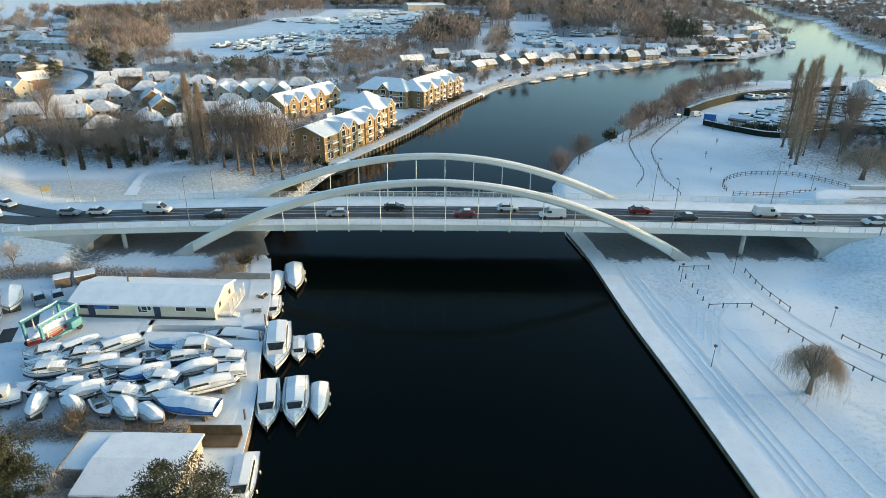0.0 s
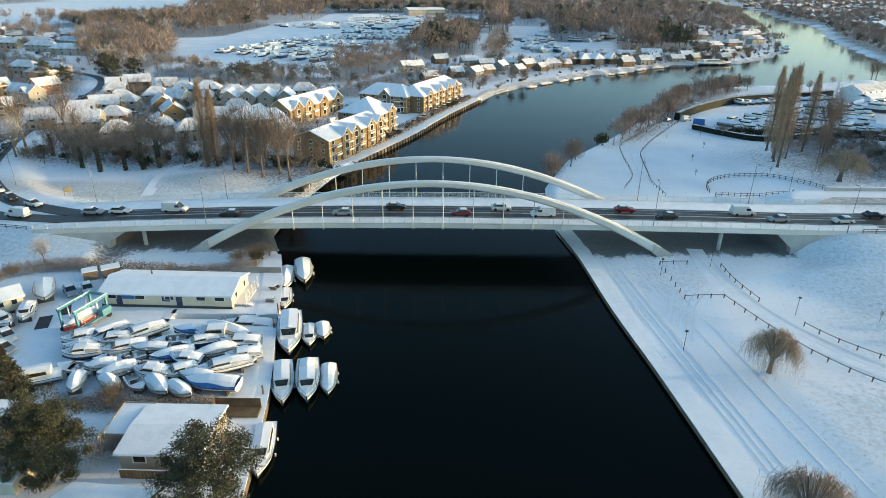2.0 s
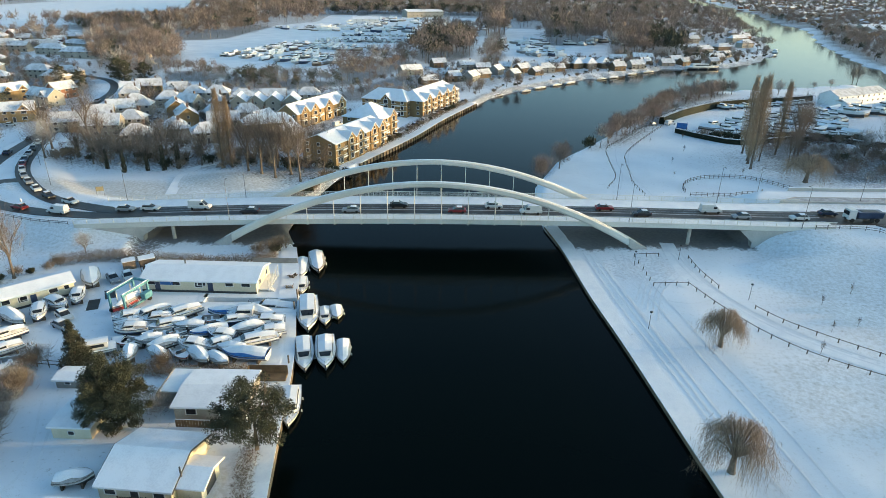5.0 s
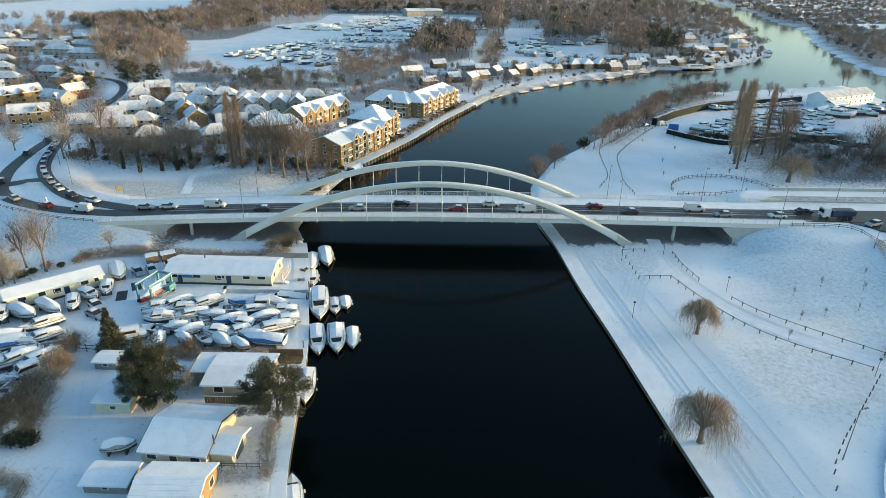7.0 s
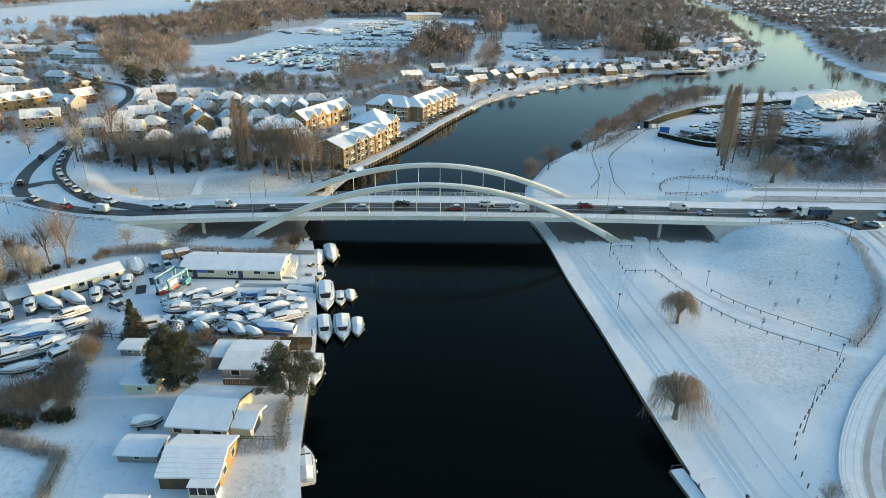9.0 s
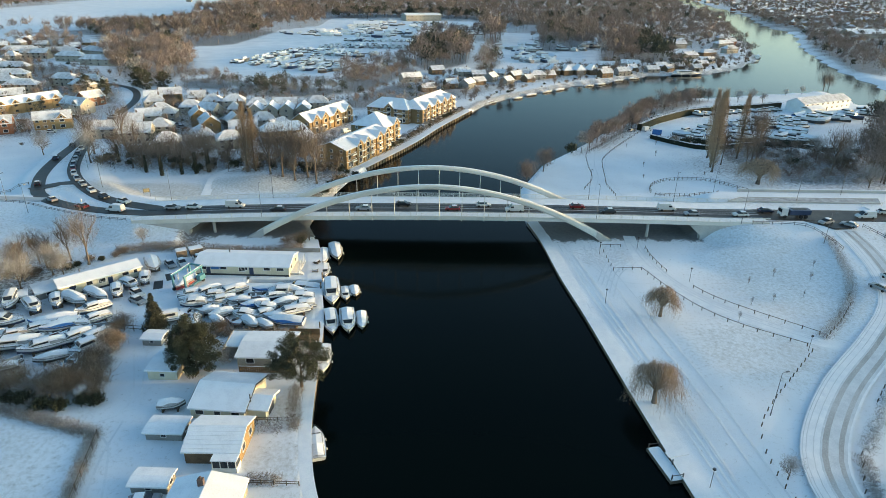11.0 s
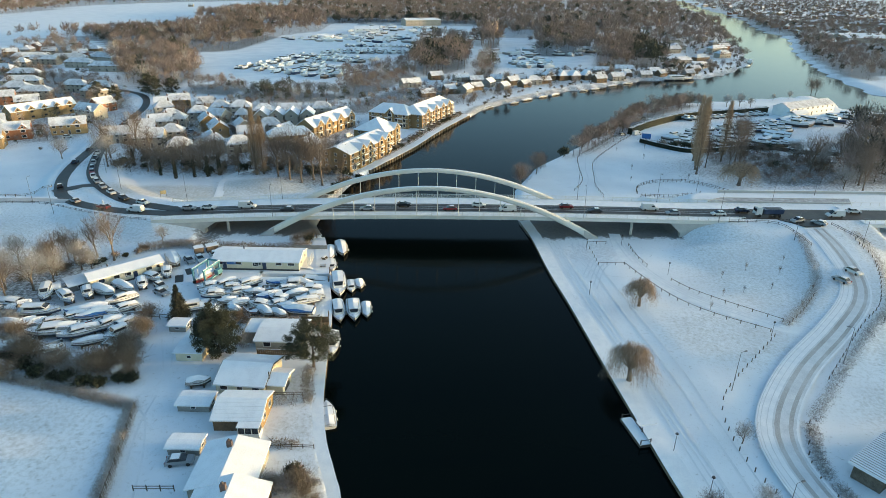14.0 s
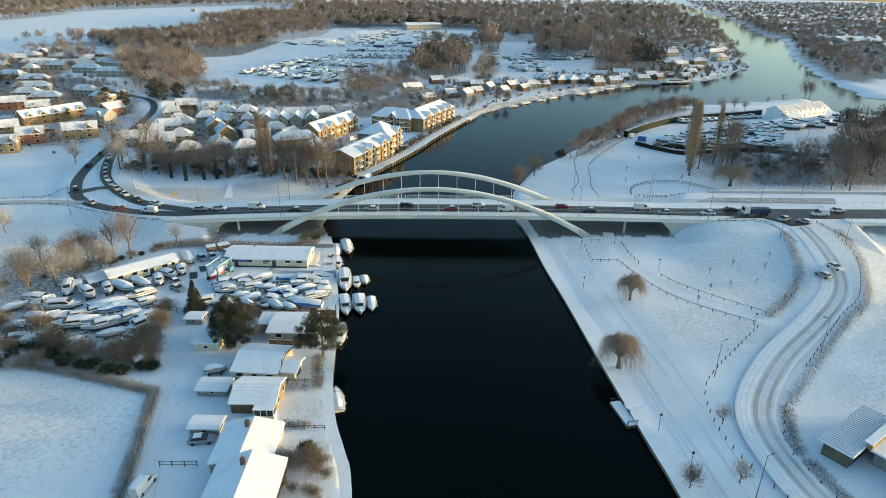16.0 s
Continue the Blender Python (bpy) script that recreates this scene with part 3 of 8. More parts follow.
for k, p in enumerate(path_points([(x, y, 0) for x, y in QUAY_UP], 2.2)):
    part("pile", Shape().box(p.x + 0.16, p.y - 0.05, 0.0, 0.16, 0.9, 2.6, 68), M_PILING, up_quay)
dock_rim = Shape()
for cx, cy, sx, sy in ((-34.6, -36.6, 18.0, 1.5), (-30.2, -42.1, 9.8, 1.5), (-39.4, -40.0, 8.6, 1.5), (-43.7, -38.3, 1.5, 4.8), (-35.7, -40.7, 1.4, 2.0)):
    dock_rim.box(cx, cy, 0.4, sx, sy, 2.36)
structure(part("dock_wall", dock_rim, M_SNOW), "snow-covered rim of a narrow boat dock", "quay wall")


# ---------- roads ----------
def road(name, pts, half, mat, label, up=0.02, step=3.0):
    line = path_points(pts, step)
    return structure(part(name, ribbon(line, -half, half, up, 0.12), mat), label, "road"), line


left_near, left_near_line = road("road", [(-68, -5.3, deck_z(-68) + 0.03), (-74, -5.0, deck_z(-74) + 0.07)] + ROAD_LEFT_NEAR[1:], 2.0, M_ASPHALT, "wet dark asphalt lane cleared of snow", 0.03)
left_far, left_far_line = road("road", [(-68, -1.7, deck_z(-68) + 0.02), (-74, -1.2, deck_z(-74) + 0.06)] + ROAD_LEFT_FAR[1:], 2.0, M_ASPHALT, "wet dark asphalt lane cleared of snow", 0.04)
link, _ = road("road", [(-128, 20, 3.65), (-122, 26, 3.75), (-115, 27.5, 4.0)], 2.0, M_ASPHALT, "short wet link lane across the junction", 0.05)
road("road", TRACK_LEFT, 1.7, M_TRACK, "snow-covered access road with tyre marks", 0.03)
right_main, _ = road("road", [(88, -3.4, 6.75), (100, -3.4, 6.66), (135, -3.4, 6.6), (166, -3.4, 6.5), (260, -3.5, 5.5), (420, -10, 2.0)], 4.3, M_ASPHALT, "wet brownish asphalt road with slush", 0.03)
side, side_line = road("road", ROAD_SIDE[1:], 3.4, M_SNOW, "snow-covered side road curving down from the junction", 0.02)
part("worn_lane", ribbon(side_line, -0.75, 3.0, 0.030), M_TRODDEN, side, "snow pressed grey by tyres")
for off, w in ((0.0, 0.42), (2.15, 0.36)):
    part("tyre_track", ribbon(side_line, off - w, off + w, 0.036), M_TRACK, side, "grey tyre track worn into the snow")
for off in (-2.6, -3.1, -1.6):
    part("tyre_track", ribbon(side_line, off - 0.07, off + 0.07, 0.028), M_TRODDEN, side)
mouth = Shape().prism([(105, -8.0), (118, -8.0), (115.5, -13), (110.6, -13.5)], 6.3, 6.66)
structure(part("road_mouth", mouth, M_ASPHALT), "wet slushy mouth of the side road", "road")

# paths trodden through the snow of the right bank
def path_on_ground(name, pts, half, mat, label, up=0.03):
    line = path_points([(x, y, 0) for x, y in pts], 2.0)
    for p, z in zip(line, ground_height(np.array([p.x for p in line]), np.array([p.y for p in line]))):
        p.z = z
    return structure(part(name, ribbon(line, -half, half, up), mat), label, "path")


path_on_ground("path", [(56, -8), (54.5, -24), (57, -37), (62, -47), (69, -55), (78, -62.5), (86, -66)], 1.7, M_SNOW, "snow-covered path between low fences")
for pts in ([(35, -13), (37, -40), (39.5, -62), (42, -88), (44.5, -120)], [(37.5, -13), (39.5, -40), (41.8, -62), (44, -88), (46.5, -120)], [(53.6, -12), (53.4, -24), (56, -37.4), (61.2, -47.6)], [(55.2, -12), (55.2, -24), (57.6, -36.6), (62.6, -46.4)],
            [(42, -14), (41, -24), (43.5, -34), (50, -38), (56, -36)], [(44, -13), (42.8, -23), (45, -31)], [(64, 27), (64, 46), (68, 66), (76, 86), (97, 120)], [(56, 32), (61, 48), (63.5, 64), (70, 86), (90, 118)], [(88, -66), (84, -62), (76, -60.5)], [(89, -70), (82, -67), (74, -63)]):
    path_on_ground("wheel_track", pts, 0.16, M_FAINT, "thin wheel track in the snow", 0.025)
for k in (0, 1, 4, 6):
    path_on_ground("wheel_track", [(36.4 + k * 1.25, -14 - k * 0.4), (38.2 + k * 1.35, -36), (40.6 + k * 1.3, -62 + k), (43.4 + k * 1.2, -92 + k * 2), (46.0 + k * 1.0, -124)], 0.16 + 0.06 * (k % 3), M_FAINT, "thin wheel track in the snow", 0.02)
for k in range(5):
    path_on_ground("wheel_track", [(50 + k * 1.1, -14), (49 + k * 1.2, -20 - k), (44.5 + k * 0.6, -27 - k * 1.4), (40.5 + k * 0.4, -36 - k * 2)], 0.16, M_FAINT, "curved wheel track in the snow", 0.022)
for k in range(3):
    path_on_ground("wheel_track", [(55 + k * 1.1, -14), (55.2 + k * 1.1, -26), (57.8 + k * 1.0, -37), (63 + k, -47.4 + k * 0.3), (70 + k * 0.6, -55.4 + k * 0.6), (79, -63 + k * 0.9)], 0.22, M_FAINT, "wheel track along the snowy path", 0.034)
path_on_ground("path", [(-73, 21), (-74.5, 30), (-76.5, 40), (-75.5, 50), (-70, 56)], 1.5, M_SNOW, "snow-covered park path")
for pts in ([(-110, -70), (-90, -78), (-72, -85.5), (-56, -89), (-50, -84), (-57, -66)], [(-110, -72), (-90, -80), (-70, -88), (-52, -91), (-46, -100), (-41, -118)], [(-48, -84), (-54.5, -66)], [(-43.5, -118), (-48.2, -98), (-49, -88)]):
    path_on_ground("wheel_track", pts, 0.18, M_FAINT, "thin wheel track in the snow", 0.025)

# ---------- the arch bridge ----------
DECK_NEAR, DECK_FAR, ARCH_NEAR, ARCH_FAR = -10.4, 6.0, -11.1, 7.0
bridge = thing("arch_bridge", "white steel twin-arch road bridge with snow on deck", "bridge")


def arch_z(x):
    return 17.0 - 15.6 * (x / 50.4) ** 2


def arch_rib(y, name="arch"):
    rings = []
    for i in range(-40, 41):
        x = i / 40 * 47.2
        w, h = 0.62, 0.62 + 0.3 * abs(i / 40)
        sl = math.atan(-2 * 15.6 * x / 50.4 ** 2)
        cx, cz = x, arch_z(x) - h
        up = (-math.sin(sl), math.cos(sl))
        ring = []
        for a, b in ((-w, -h * 0.55), (-w * 0.45, -h), (w * 0.45, -h), (w, -h * 0.55), (w, h * 0.55), (w * 0.55, h), (-w * 0.55, h), (-w, h * 0.55)):
            ring.append((cx + up[0] * b, y + a, cz + up[1] * b))
        rings.append(ring)
    rib = part(name, Shape().loft(rings), M_ARCH, bridge, "curved off-white steel arch rib")
    cap = []
    for i in range(-30, 31):
        x = i / 30 * 34
        sl = math.atan(-2 * 15.6 * x / 50.4 ** 2)
        z = arch_z(x)
        cap.append([(x, y - 0.34, z - 0.005), (x, y + 0.34, z - 0.005), (x, y + 0.26, z + 0.07), (x, y - 0.26, z + 0.07)])
    part("snow_cap", Shape().loft(cap), M_SNOW, rib, "thin snow along the top")
    for sgn in (-1, 1):
        foot = []
        for x, h in ((45.8, 1.12), (50.2, 1.2), (53.5, 1.3)):
            z = arch_z(min(x, 50.4)) - 0.9 - max(x - 50.4, 0) * 0.6
            foot.append([(sgn * x, y - 0.82, z - h), (sgn * x, y + 0.82, z - h), (sgn * x, y + 0.82, z + h * 0.78), (sgn * x, y - 0.82, z + h * 0.78)])
        part("arch_foot", Shape().loft(foot), M_CONCRETE, rib, "pale concrete springing block")
    return rib


for yy, edge in ((ARCH_NEAR, DECK_NEAR - 0.45), (ARCH_FAR, DECK_FAR + 0.45)):
    arch_rib(yy)
    for k in range(10):
        x = -0.8 + (k - 4.5) * 6.11
        h = Shape().tube((x, yy, arch_z(x) - 1.0), (x, edge, deck_z(x) - 0.9), 0.085, n=8)
        hg = part("hanger", h, M_ARCH, bridge, "slender steel hanger")
        part("hanger_socket", Shape().tube((x, edge, deck_z(x) - 1.0), (x, edge, deck_z(x) + 0.25), 0.14, n=8).box(x, edge, deck_z(x) - 0.45, 0.3, 0.6, 0.3), M_ARCH, hg)
        part("hanger_head", Shape().tube((x, yy, arch_z(x) - 1.35), (x, yy, arch_z(x) - 0.9), 0.15, n=8), M_ARCH, hg)

deck_x = [-82 + i * 2 for i in range(89)]
deck_rings = [[(x, DECK_NEAR + 1.6, deck_z(x) - 1.5), (x, DECK_FAR - 1.6, deck_z(x) - 1.5), (x, DECK_FAR, deck_z(x) - 0.95), (x, DECK_FAR, deck_z(x)),
               (x, DECK_NEAR, deck_z(x)), (x, DECK_NEAR, deck_z(x) - 0.95)] for x in deck_x]
part("deck", Shape().loft(deck_rings), M_ARCH, bridge, "pale deck with a grey edge beam")


def deck_strip(name, y0, y1, up, thick, mat, label="", x0=-82, x1=94):
    line = [Vector((x, 0, deck_z(x))) for x in range(x0, x1 + 1, 2)]
    return part(name, ribbon(line, y0, y1, up, thick), mat, bridge, label)


deck_strip("roadway", -7.1, 0.3, 0.03, 0.06, M_ASPHALT, "wet dark asphalt roadway")
deck_strip("footway", DECK_NEAR + 0.25, -7.15, 0.14, 0.16, M_SNOW, "snow-covered footway")
deck_strip("footway", 0.35, DECK_FAR - 0.25, 0.14, 0.16, M_SNOW, "snow-covered footway")
deck_strip("slush_line", -3.85, -3.45, 0.05, 0.02, M_SLUSH, "line of slush between the lanes")
deck_strip("slush_line", -6.35, -6.1, 0.05, 0.02, M_SLUSH)
deck_strip("slush_line", -0.55, -0.4, 0.05, 0.02, M_SLUSH)
deck_strip("slush_line", -2.2, -2.05, 0.045, 0.015, M_SLUSH)
for yy in (DECK_NEAR + 0.12, DECK_FAR - 0.12):
    line = [Vector((x, 0, deck_z(x))) for x in range(-82, 95, 2)]
    par = part("parapet", ribbon(line, yy - 0.12, yy + 0.12, 0.2, 0.24), M_ARCH, bridge, "open steel parapet with posts and rails")
    part("top_rail", ribbon(line, yy - 0.07, yy + 0.07, 1.38, 0.1), M_ARCH, par)
    for hh in (0.38, 0.56, 0.74, 0.92, 1.10):
        part("rail", ribbon(line, yy - 0.018, yy + 0.018, hh, 0.035), M_ARCH, par)
    post = None
    for k in range(58):
        x = -82 + k * 3.055
        if post is None:
            post = Shape()
            post.loft([[(-0.05, -0.06, 0.15), (0.05, -0.06, 0.15), (0.05, 0.1, 0.15), (-0.05, 0.1, 0.15)],
                       [(-0.04, -0.12, 0.8), (0.04, -0.12, 0.8), (0.04, 0.0, 0.8), (-0.04, 0.0, 0.8)],
                       [(-0.04, -0.05, 1.34), (0.04, -0.05, 1.34), (0.04, 0.05, 1.34), (-0.04, 0.05, 1.34)]])
            ob = part("post", post, M_ARCH, par)
            post_mesh = ob.data
        else:
            ob = new("post", post_mesh)
            ob.parent = par
        ob.matrix_basis = Matrix.Translation((x, yy, deck_z(x))) @ (Matrix.Rotation(math.pi, 4, "Z") if yy > 0 else Matrix.Identity(4))
for x, y in ((-60.2, -8.6), (-60.2, 4.2), (60.8, -8.6), (60.8, 4.2)):
    part("pier", Shape().loft([[(x + 0.42 * math.cos(a * math.pi / 6), y + 0.42 * math.sin(a * math.pi / 6), z) for a in range(12)] for z in (0.8, deck_z(x) - 1.4)]), M_CONCRETE, bridge, "round concrete pier", smooth=True)
for sgn, xf, xb in ((-1, -66.5, -84), (1, 75, 94)):
    front = Shape().box(xf + sgn * 0.5, -2.2, deck_z(xf) / 2 - 0.8, 1.0, 16.2, deck_z(xf) - 0.4)
    part("abutment", front, M_CONCRETE, bridge, "concrete abutment wall")
    for yy in (DECK_NEAR + 0.05, DECK_FAR - 0.05):
        wing = Shape().add([(xf, yy - 0.25, 0.5), (xb, yy - 0.25, 2.5), (xb, yy - 0.25, deck_z(xb) - 0.92), (xf, yy - 0.25, deck_z(xf) - 0.94),
                            (xf, yy + 0.25, 0.5), (xb, yy + 0.25, 2.5), (xb, yy + 0.25, deck_z(xb) - 0.92), (xf, yy + 0.25, deck_z(xf) - 0.94)],
                           [(0, 1, 2, 3), (7, 6, 5, 4), (0, 4, 5, 1), (1, 5, 6, 2), (2, 6, 7, 3), (3, 7, 4, 0)])
        part("wing_wall", wing, M_CONCRETE, bridge, "pale concrete wing wall")
        part("wing_wall_nib", Shape().add([(xf, yy - 0.25, 3.0), (xf - sgn * 3.2, yy - 0.25, deck_z(xf) - 1.0), (xf, yy - 0.25, deck_z(xf) - 0.95),
                                           (xf, yy + 0.25, 3.0), (xf - sgn * 3.2, yy + 0.25, deck_z(xf) - 1.0), (xf, yy + 0.25, deck_z(xf) - 0.95)],
                                          [(0, 1, 2), (5, 4, 3), (0, 3, 4, 1), (1, 4, 5, 2), (2, 5, 3, 0)]), M_CONCRETE, bridge)

# the second, smaller flood bridge on the road beyond the junction
flood = thing("flood_bridge", "concrete flood bridge carrying the road beyond the junction", "bridge")
part("deck", Shape().box(149, -3.3, 6.1, 36, 16.4, 0.9), M_ARCH, flood, "pale slab with snowy edges")
for yy in (-11.3, 4.7):
    rail = part("parapet", Shape().box(149, yy, 7.85, 40, 0.1, 0.1), M_ARCH, flood)
    for k in range(14):
        part("post", Shape().box(129.5 + k * 3, yy, 7.2, 0.1, 0.1, 1.25), M_ARCH, rail)
part("footway", Shape().box(149, -9.6, 6.66, 38, 3.2, 0.2), M_SNOW, flood, "snow-covered footway")
part("footway", Shape().box(149, 2.9, 6.66, 38, 3.4, 0.2), M_SNOW, flood, "snow-covered footway")
for x in (134, 164):
    part("abutment", Shape().box(x, -3.3, 3.0, 1.2, 16, 5.6), M_CONCRETE, flood)
for y in (-9, -3, 3):
    part("pier", Shape().box(149, y, 3.0, 0.9, 1.4, 5.6), M_CONCRETE, flood)

# ---------- trees ----------
rng = np.random.default_rng(7)


def sliver_mesh(name, base, way, length, width):
    """Thin pointed strips: from base along way."""
    n = len(base)
    side = np.cross(way, rng.normal(size=(n, 3)))
    side /= np.linalg.norm(side, axis=1, keepdims=True) + 1e-9
    tip = base + way * length[:, None]
    w = side * (width[:, None] * 0.5)
    co = np.stack([base - w, base + w, tip], 1).reshape(-1, 3)
    return co


def mesh_from_triangles(name, co, mat):
    me = bpy.data.meshes.new(name)
    n = len(co) // 3
    me.vertices.add(len(co))
    me.vertices.foreach_set("co", co.astype(np.float32).ravel())
    me.loops.add(len(co))
    me.loops.foreach_set("vertex_index", np.arange(len(co), dtype=np.int32))
    me.polygons.add(n)
    me.polygons.foreach_set("loop_start", np.arange(0, len(co), 3, dtype=np.int32))
    me.update(calc_edges=True)
    me.materials.append(mat)
    return me


def unit(v):
    return v / (np.linalg.norm(v, axis=1, keepdims=True) + 1e-9)


def crown_slivers(h, r, n, low=0.25, length=1.2, width=0.05, droop=0.0, top=1.0, shell=0.5, jitter=0.6):
    """Twigs that fan out from the limbs of a crown of height h and radius r."""
    d = unit(rng.normal(size=(n, 3)))
    rad = rng.random(n) ** shell
    zc, zr = h * (low + 1) / 2, h * (1 - low) / 2
    lump = 0.78 + 0.22 * np.sin(d[:, 0] * 5 + 1) * np.cos(d[:, 1] * 6) + 0.14 * rng.normal(size=n)
    base = np.stack([d[:, 0] * r * rad * lump, d[:, 1] * r * rad * lump, zc + d[:, 2] * zr * rad * lump * np.where(d[:, 2] > 0, top, 1)], 1)
    way = unit(base - np.array([0, 0, h * low]) + rng.normal(size=(n, 3)) * r * jitter + np.array([0, 0, h * 0.15 - droop]))
    ln = length * (0.6 + 0.8 * rng.random(n))
    wd = width * (0.6 + 0.8 * rng.random(n))
    return sliver_mesh("", base - way * ln[:, None] * 0.3, way, ln, wd)


def limbs(shape, p, d, length, r, depth, spread, up, kids):
    """Limbs that fork, each thinner than the last."""
    q = p + d * length
    shape.tube(p, q, r, r * 0.62, n=6 if depth > 1 else 4, cap=False)
    if depth == 0:
        return
    for k in range(kids):
        a = random.random() * 2 * math.pi
        o = d.orthogonal().normalized()
        o = (Matrix.Rotation(a, 3, d) @ o)
        nd = (d + o * spread * (0.6 + 0.7 * random.random()) + Vector((0, 0, up))).normalized()
        at = p + d * length * (0.45 + 0.55 * random.random())
        limbs(shape, at, nd, length * (0.55 + 0.25 * random.random()), r * 0.5, depth - 1, spread, up, kids)


def tree(name, label, category, h, r, trunk_r, crown, crown_mat, clear=0.25, spread=0.55, up=0.18, depth=3, kids=4, trunk_mat=None, trunk_len=0.4):
    e = thing(name, label, category)
    s = Shape()
    limbs(s, Vector((0, 0, -0.3)), Vector((0.03, 0.02, 1)).normalized(), h * trunk_len, trunk_r, depth, spread, up, kids)
    s.tube((0, 0, -0.4), (0, 0, 0.7), trunk_r * 1.5, trunk_r, n=8, cap=False)
    part("trunk", s, trunk_mat or M_BARK, e, "forking trunk and limbs")
    me = mesh_from_triangles("crown", crown, crown_mat)
    ob = new("crown", me)
    ob.parent = e
    return e


def away(e):
    """Keep a pattern tree far below; its copies stand in the place."""
    protos.append(e)
    return e


protos = []
PARK = (0.0, 0.0, 0.0)
bare = [away(tree("bare_tree", "tall leafless tree with brown twigs", "tree", 16, 5.0, 0.30, crown_slivers(16, 6.2, 1800, 0.14, 1.7, 0.045), M_TWIG)),
        away(tree("bare_tree", "tall leafless tree with frosted brown twigs", "tree", 20, 4.6, 0.34, crown_slivers(20, 5.6, 1900, 0.16, 1.9, 0.045), M_TWIG, up=0.35)),
        away(tree("bare_tree", "spreading leafless tree with fine twigs", "tree", 11, 4.6, 0.24, crown_slivers(11, 4.8, 2200, 0.2, 1.2, 0.05), M_FROST, spread=0.75)),
        away(tree("bare_tree", "leafless reddish-brown waterside tree", "tree", 9, 3.8, 0.18, crown_slivers(9, 4.0, 1900, 0.08, 1.2, 0.06), M_TWIGRED, spread=0.7))]
light = [away(tree("bare_tree", "small leafless garden tree with brown twigs", "tree", 10, 3.8, 0.2, crown_slivers(10, 4.2, 800, 0.12, 1.4, 0.09), M_TWIG, depth=2, spread=0.7)), away(tree("bare_tree", "small frosted leafless garden tree", "tree", 8, 3.4, 0.2, crown_slivers(8, 3.8, 700, 0.1, 1.3, 0.09), M_FROST, depth=2, spread=0.7))]
ivy = tree("ivy_clad_tree", "leafless tree with an ivy-clad dark trunk", "tree", 17, 4.2, 0.24, crown_slivers(17, 5.6, 2000, 0.22, 1.6, 0.045), M_TWIG, up=0.3)
n = 900
ang, zz = rng.random(n) * 6.283, rng.random(n) * 7.5
ivy_rad = 0.5 * (1 - zz / 14) + 0.15 * rng.random(n)
ivy_base = np.stack([np.cos(ang) * ivy_rad, np.sin(ang) * ivy_rad, zz], 1)
ivy_me = mesh_from_triangles("ivy", sliver_mesh("", ivy_base, unit(rng.normal(size=(n, 3))), np.full(n, 0.4), np.full(n, 0.28)), M_LEAF)
ivy_ob = new("ivy", ivy_me)
ivy_ob.parent = ivy
away(ivy)
n = 4400
zz = rng.random(n) ** 0.8
prad = (0.5 + 2.9 * np.sin(np.clip(zz * 1.05, 0, 1) * math.pi) ** 0.6 * (1 - 0.5 * zz)) * np.sqrt(rng.random(n))
ang = rng.random(n) * 6.283
pb = np.stack([np.cos(ang) * prad, np.sin(ang) * prad, 2.0 + zz * 29], 1)
pw = unit(np.stack([np.cos(ang) * 0.25, np.sin(ang) * 0.25, np.ones(n)], 1) + rng.normal(size=(n, 3)) * 0.12)
poplar = away(tree("poplar", "tall slender leafless poplar with sunlit brown twigs", "tree", 33, 3, 0.5, sliver_mesh("", pb, pw, 1.6 + rng.random(n) * 1.6, np.full(n, 0.05)), M_POPLAR, spread=0.14, up=0.9, depth=3, kids=4, trunk_len=0.34))


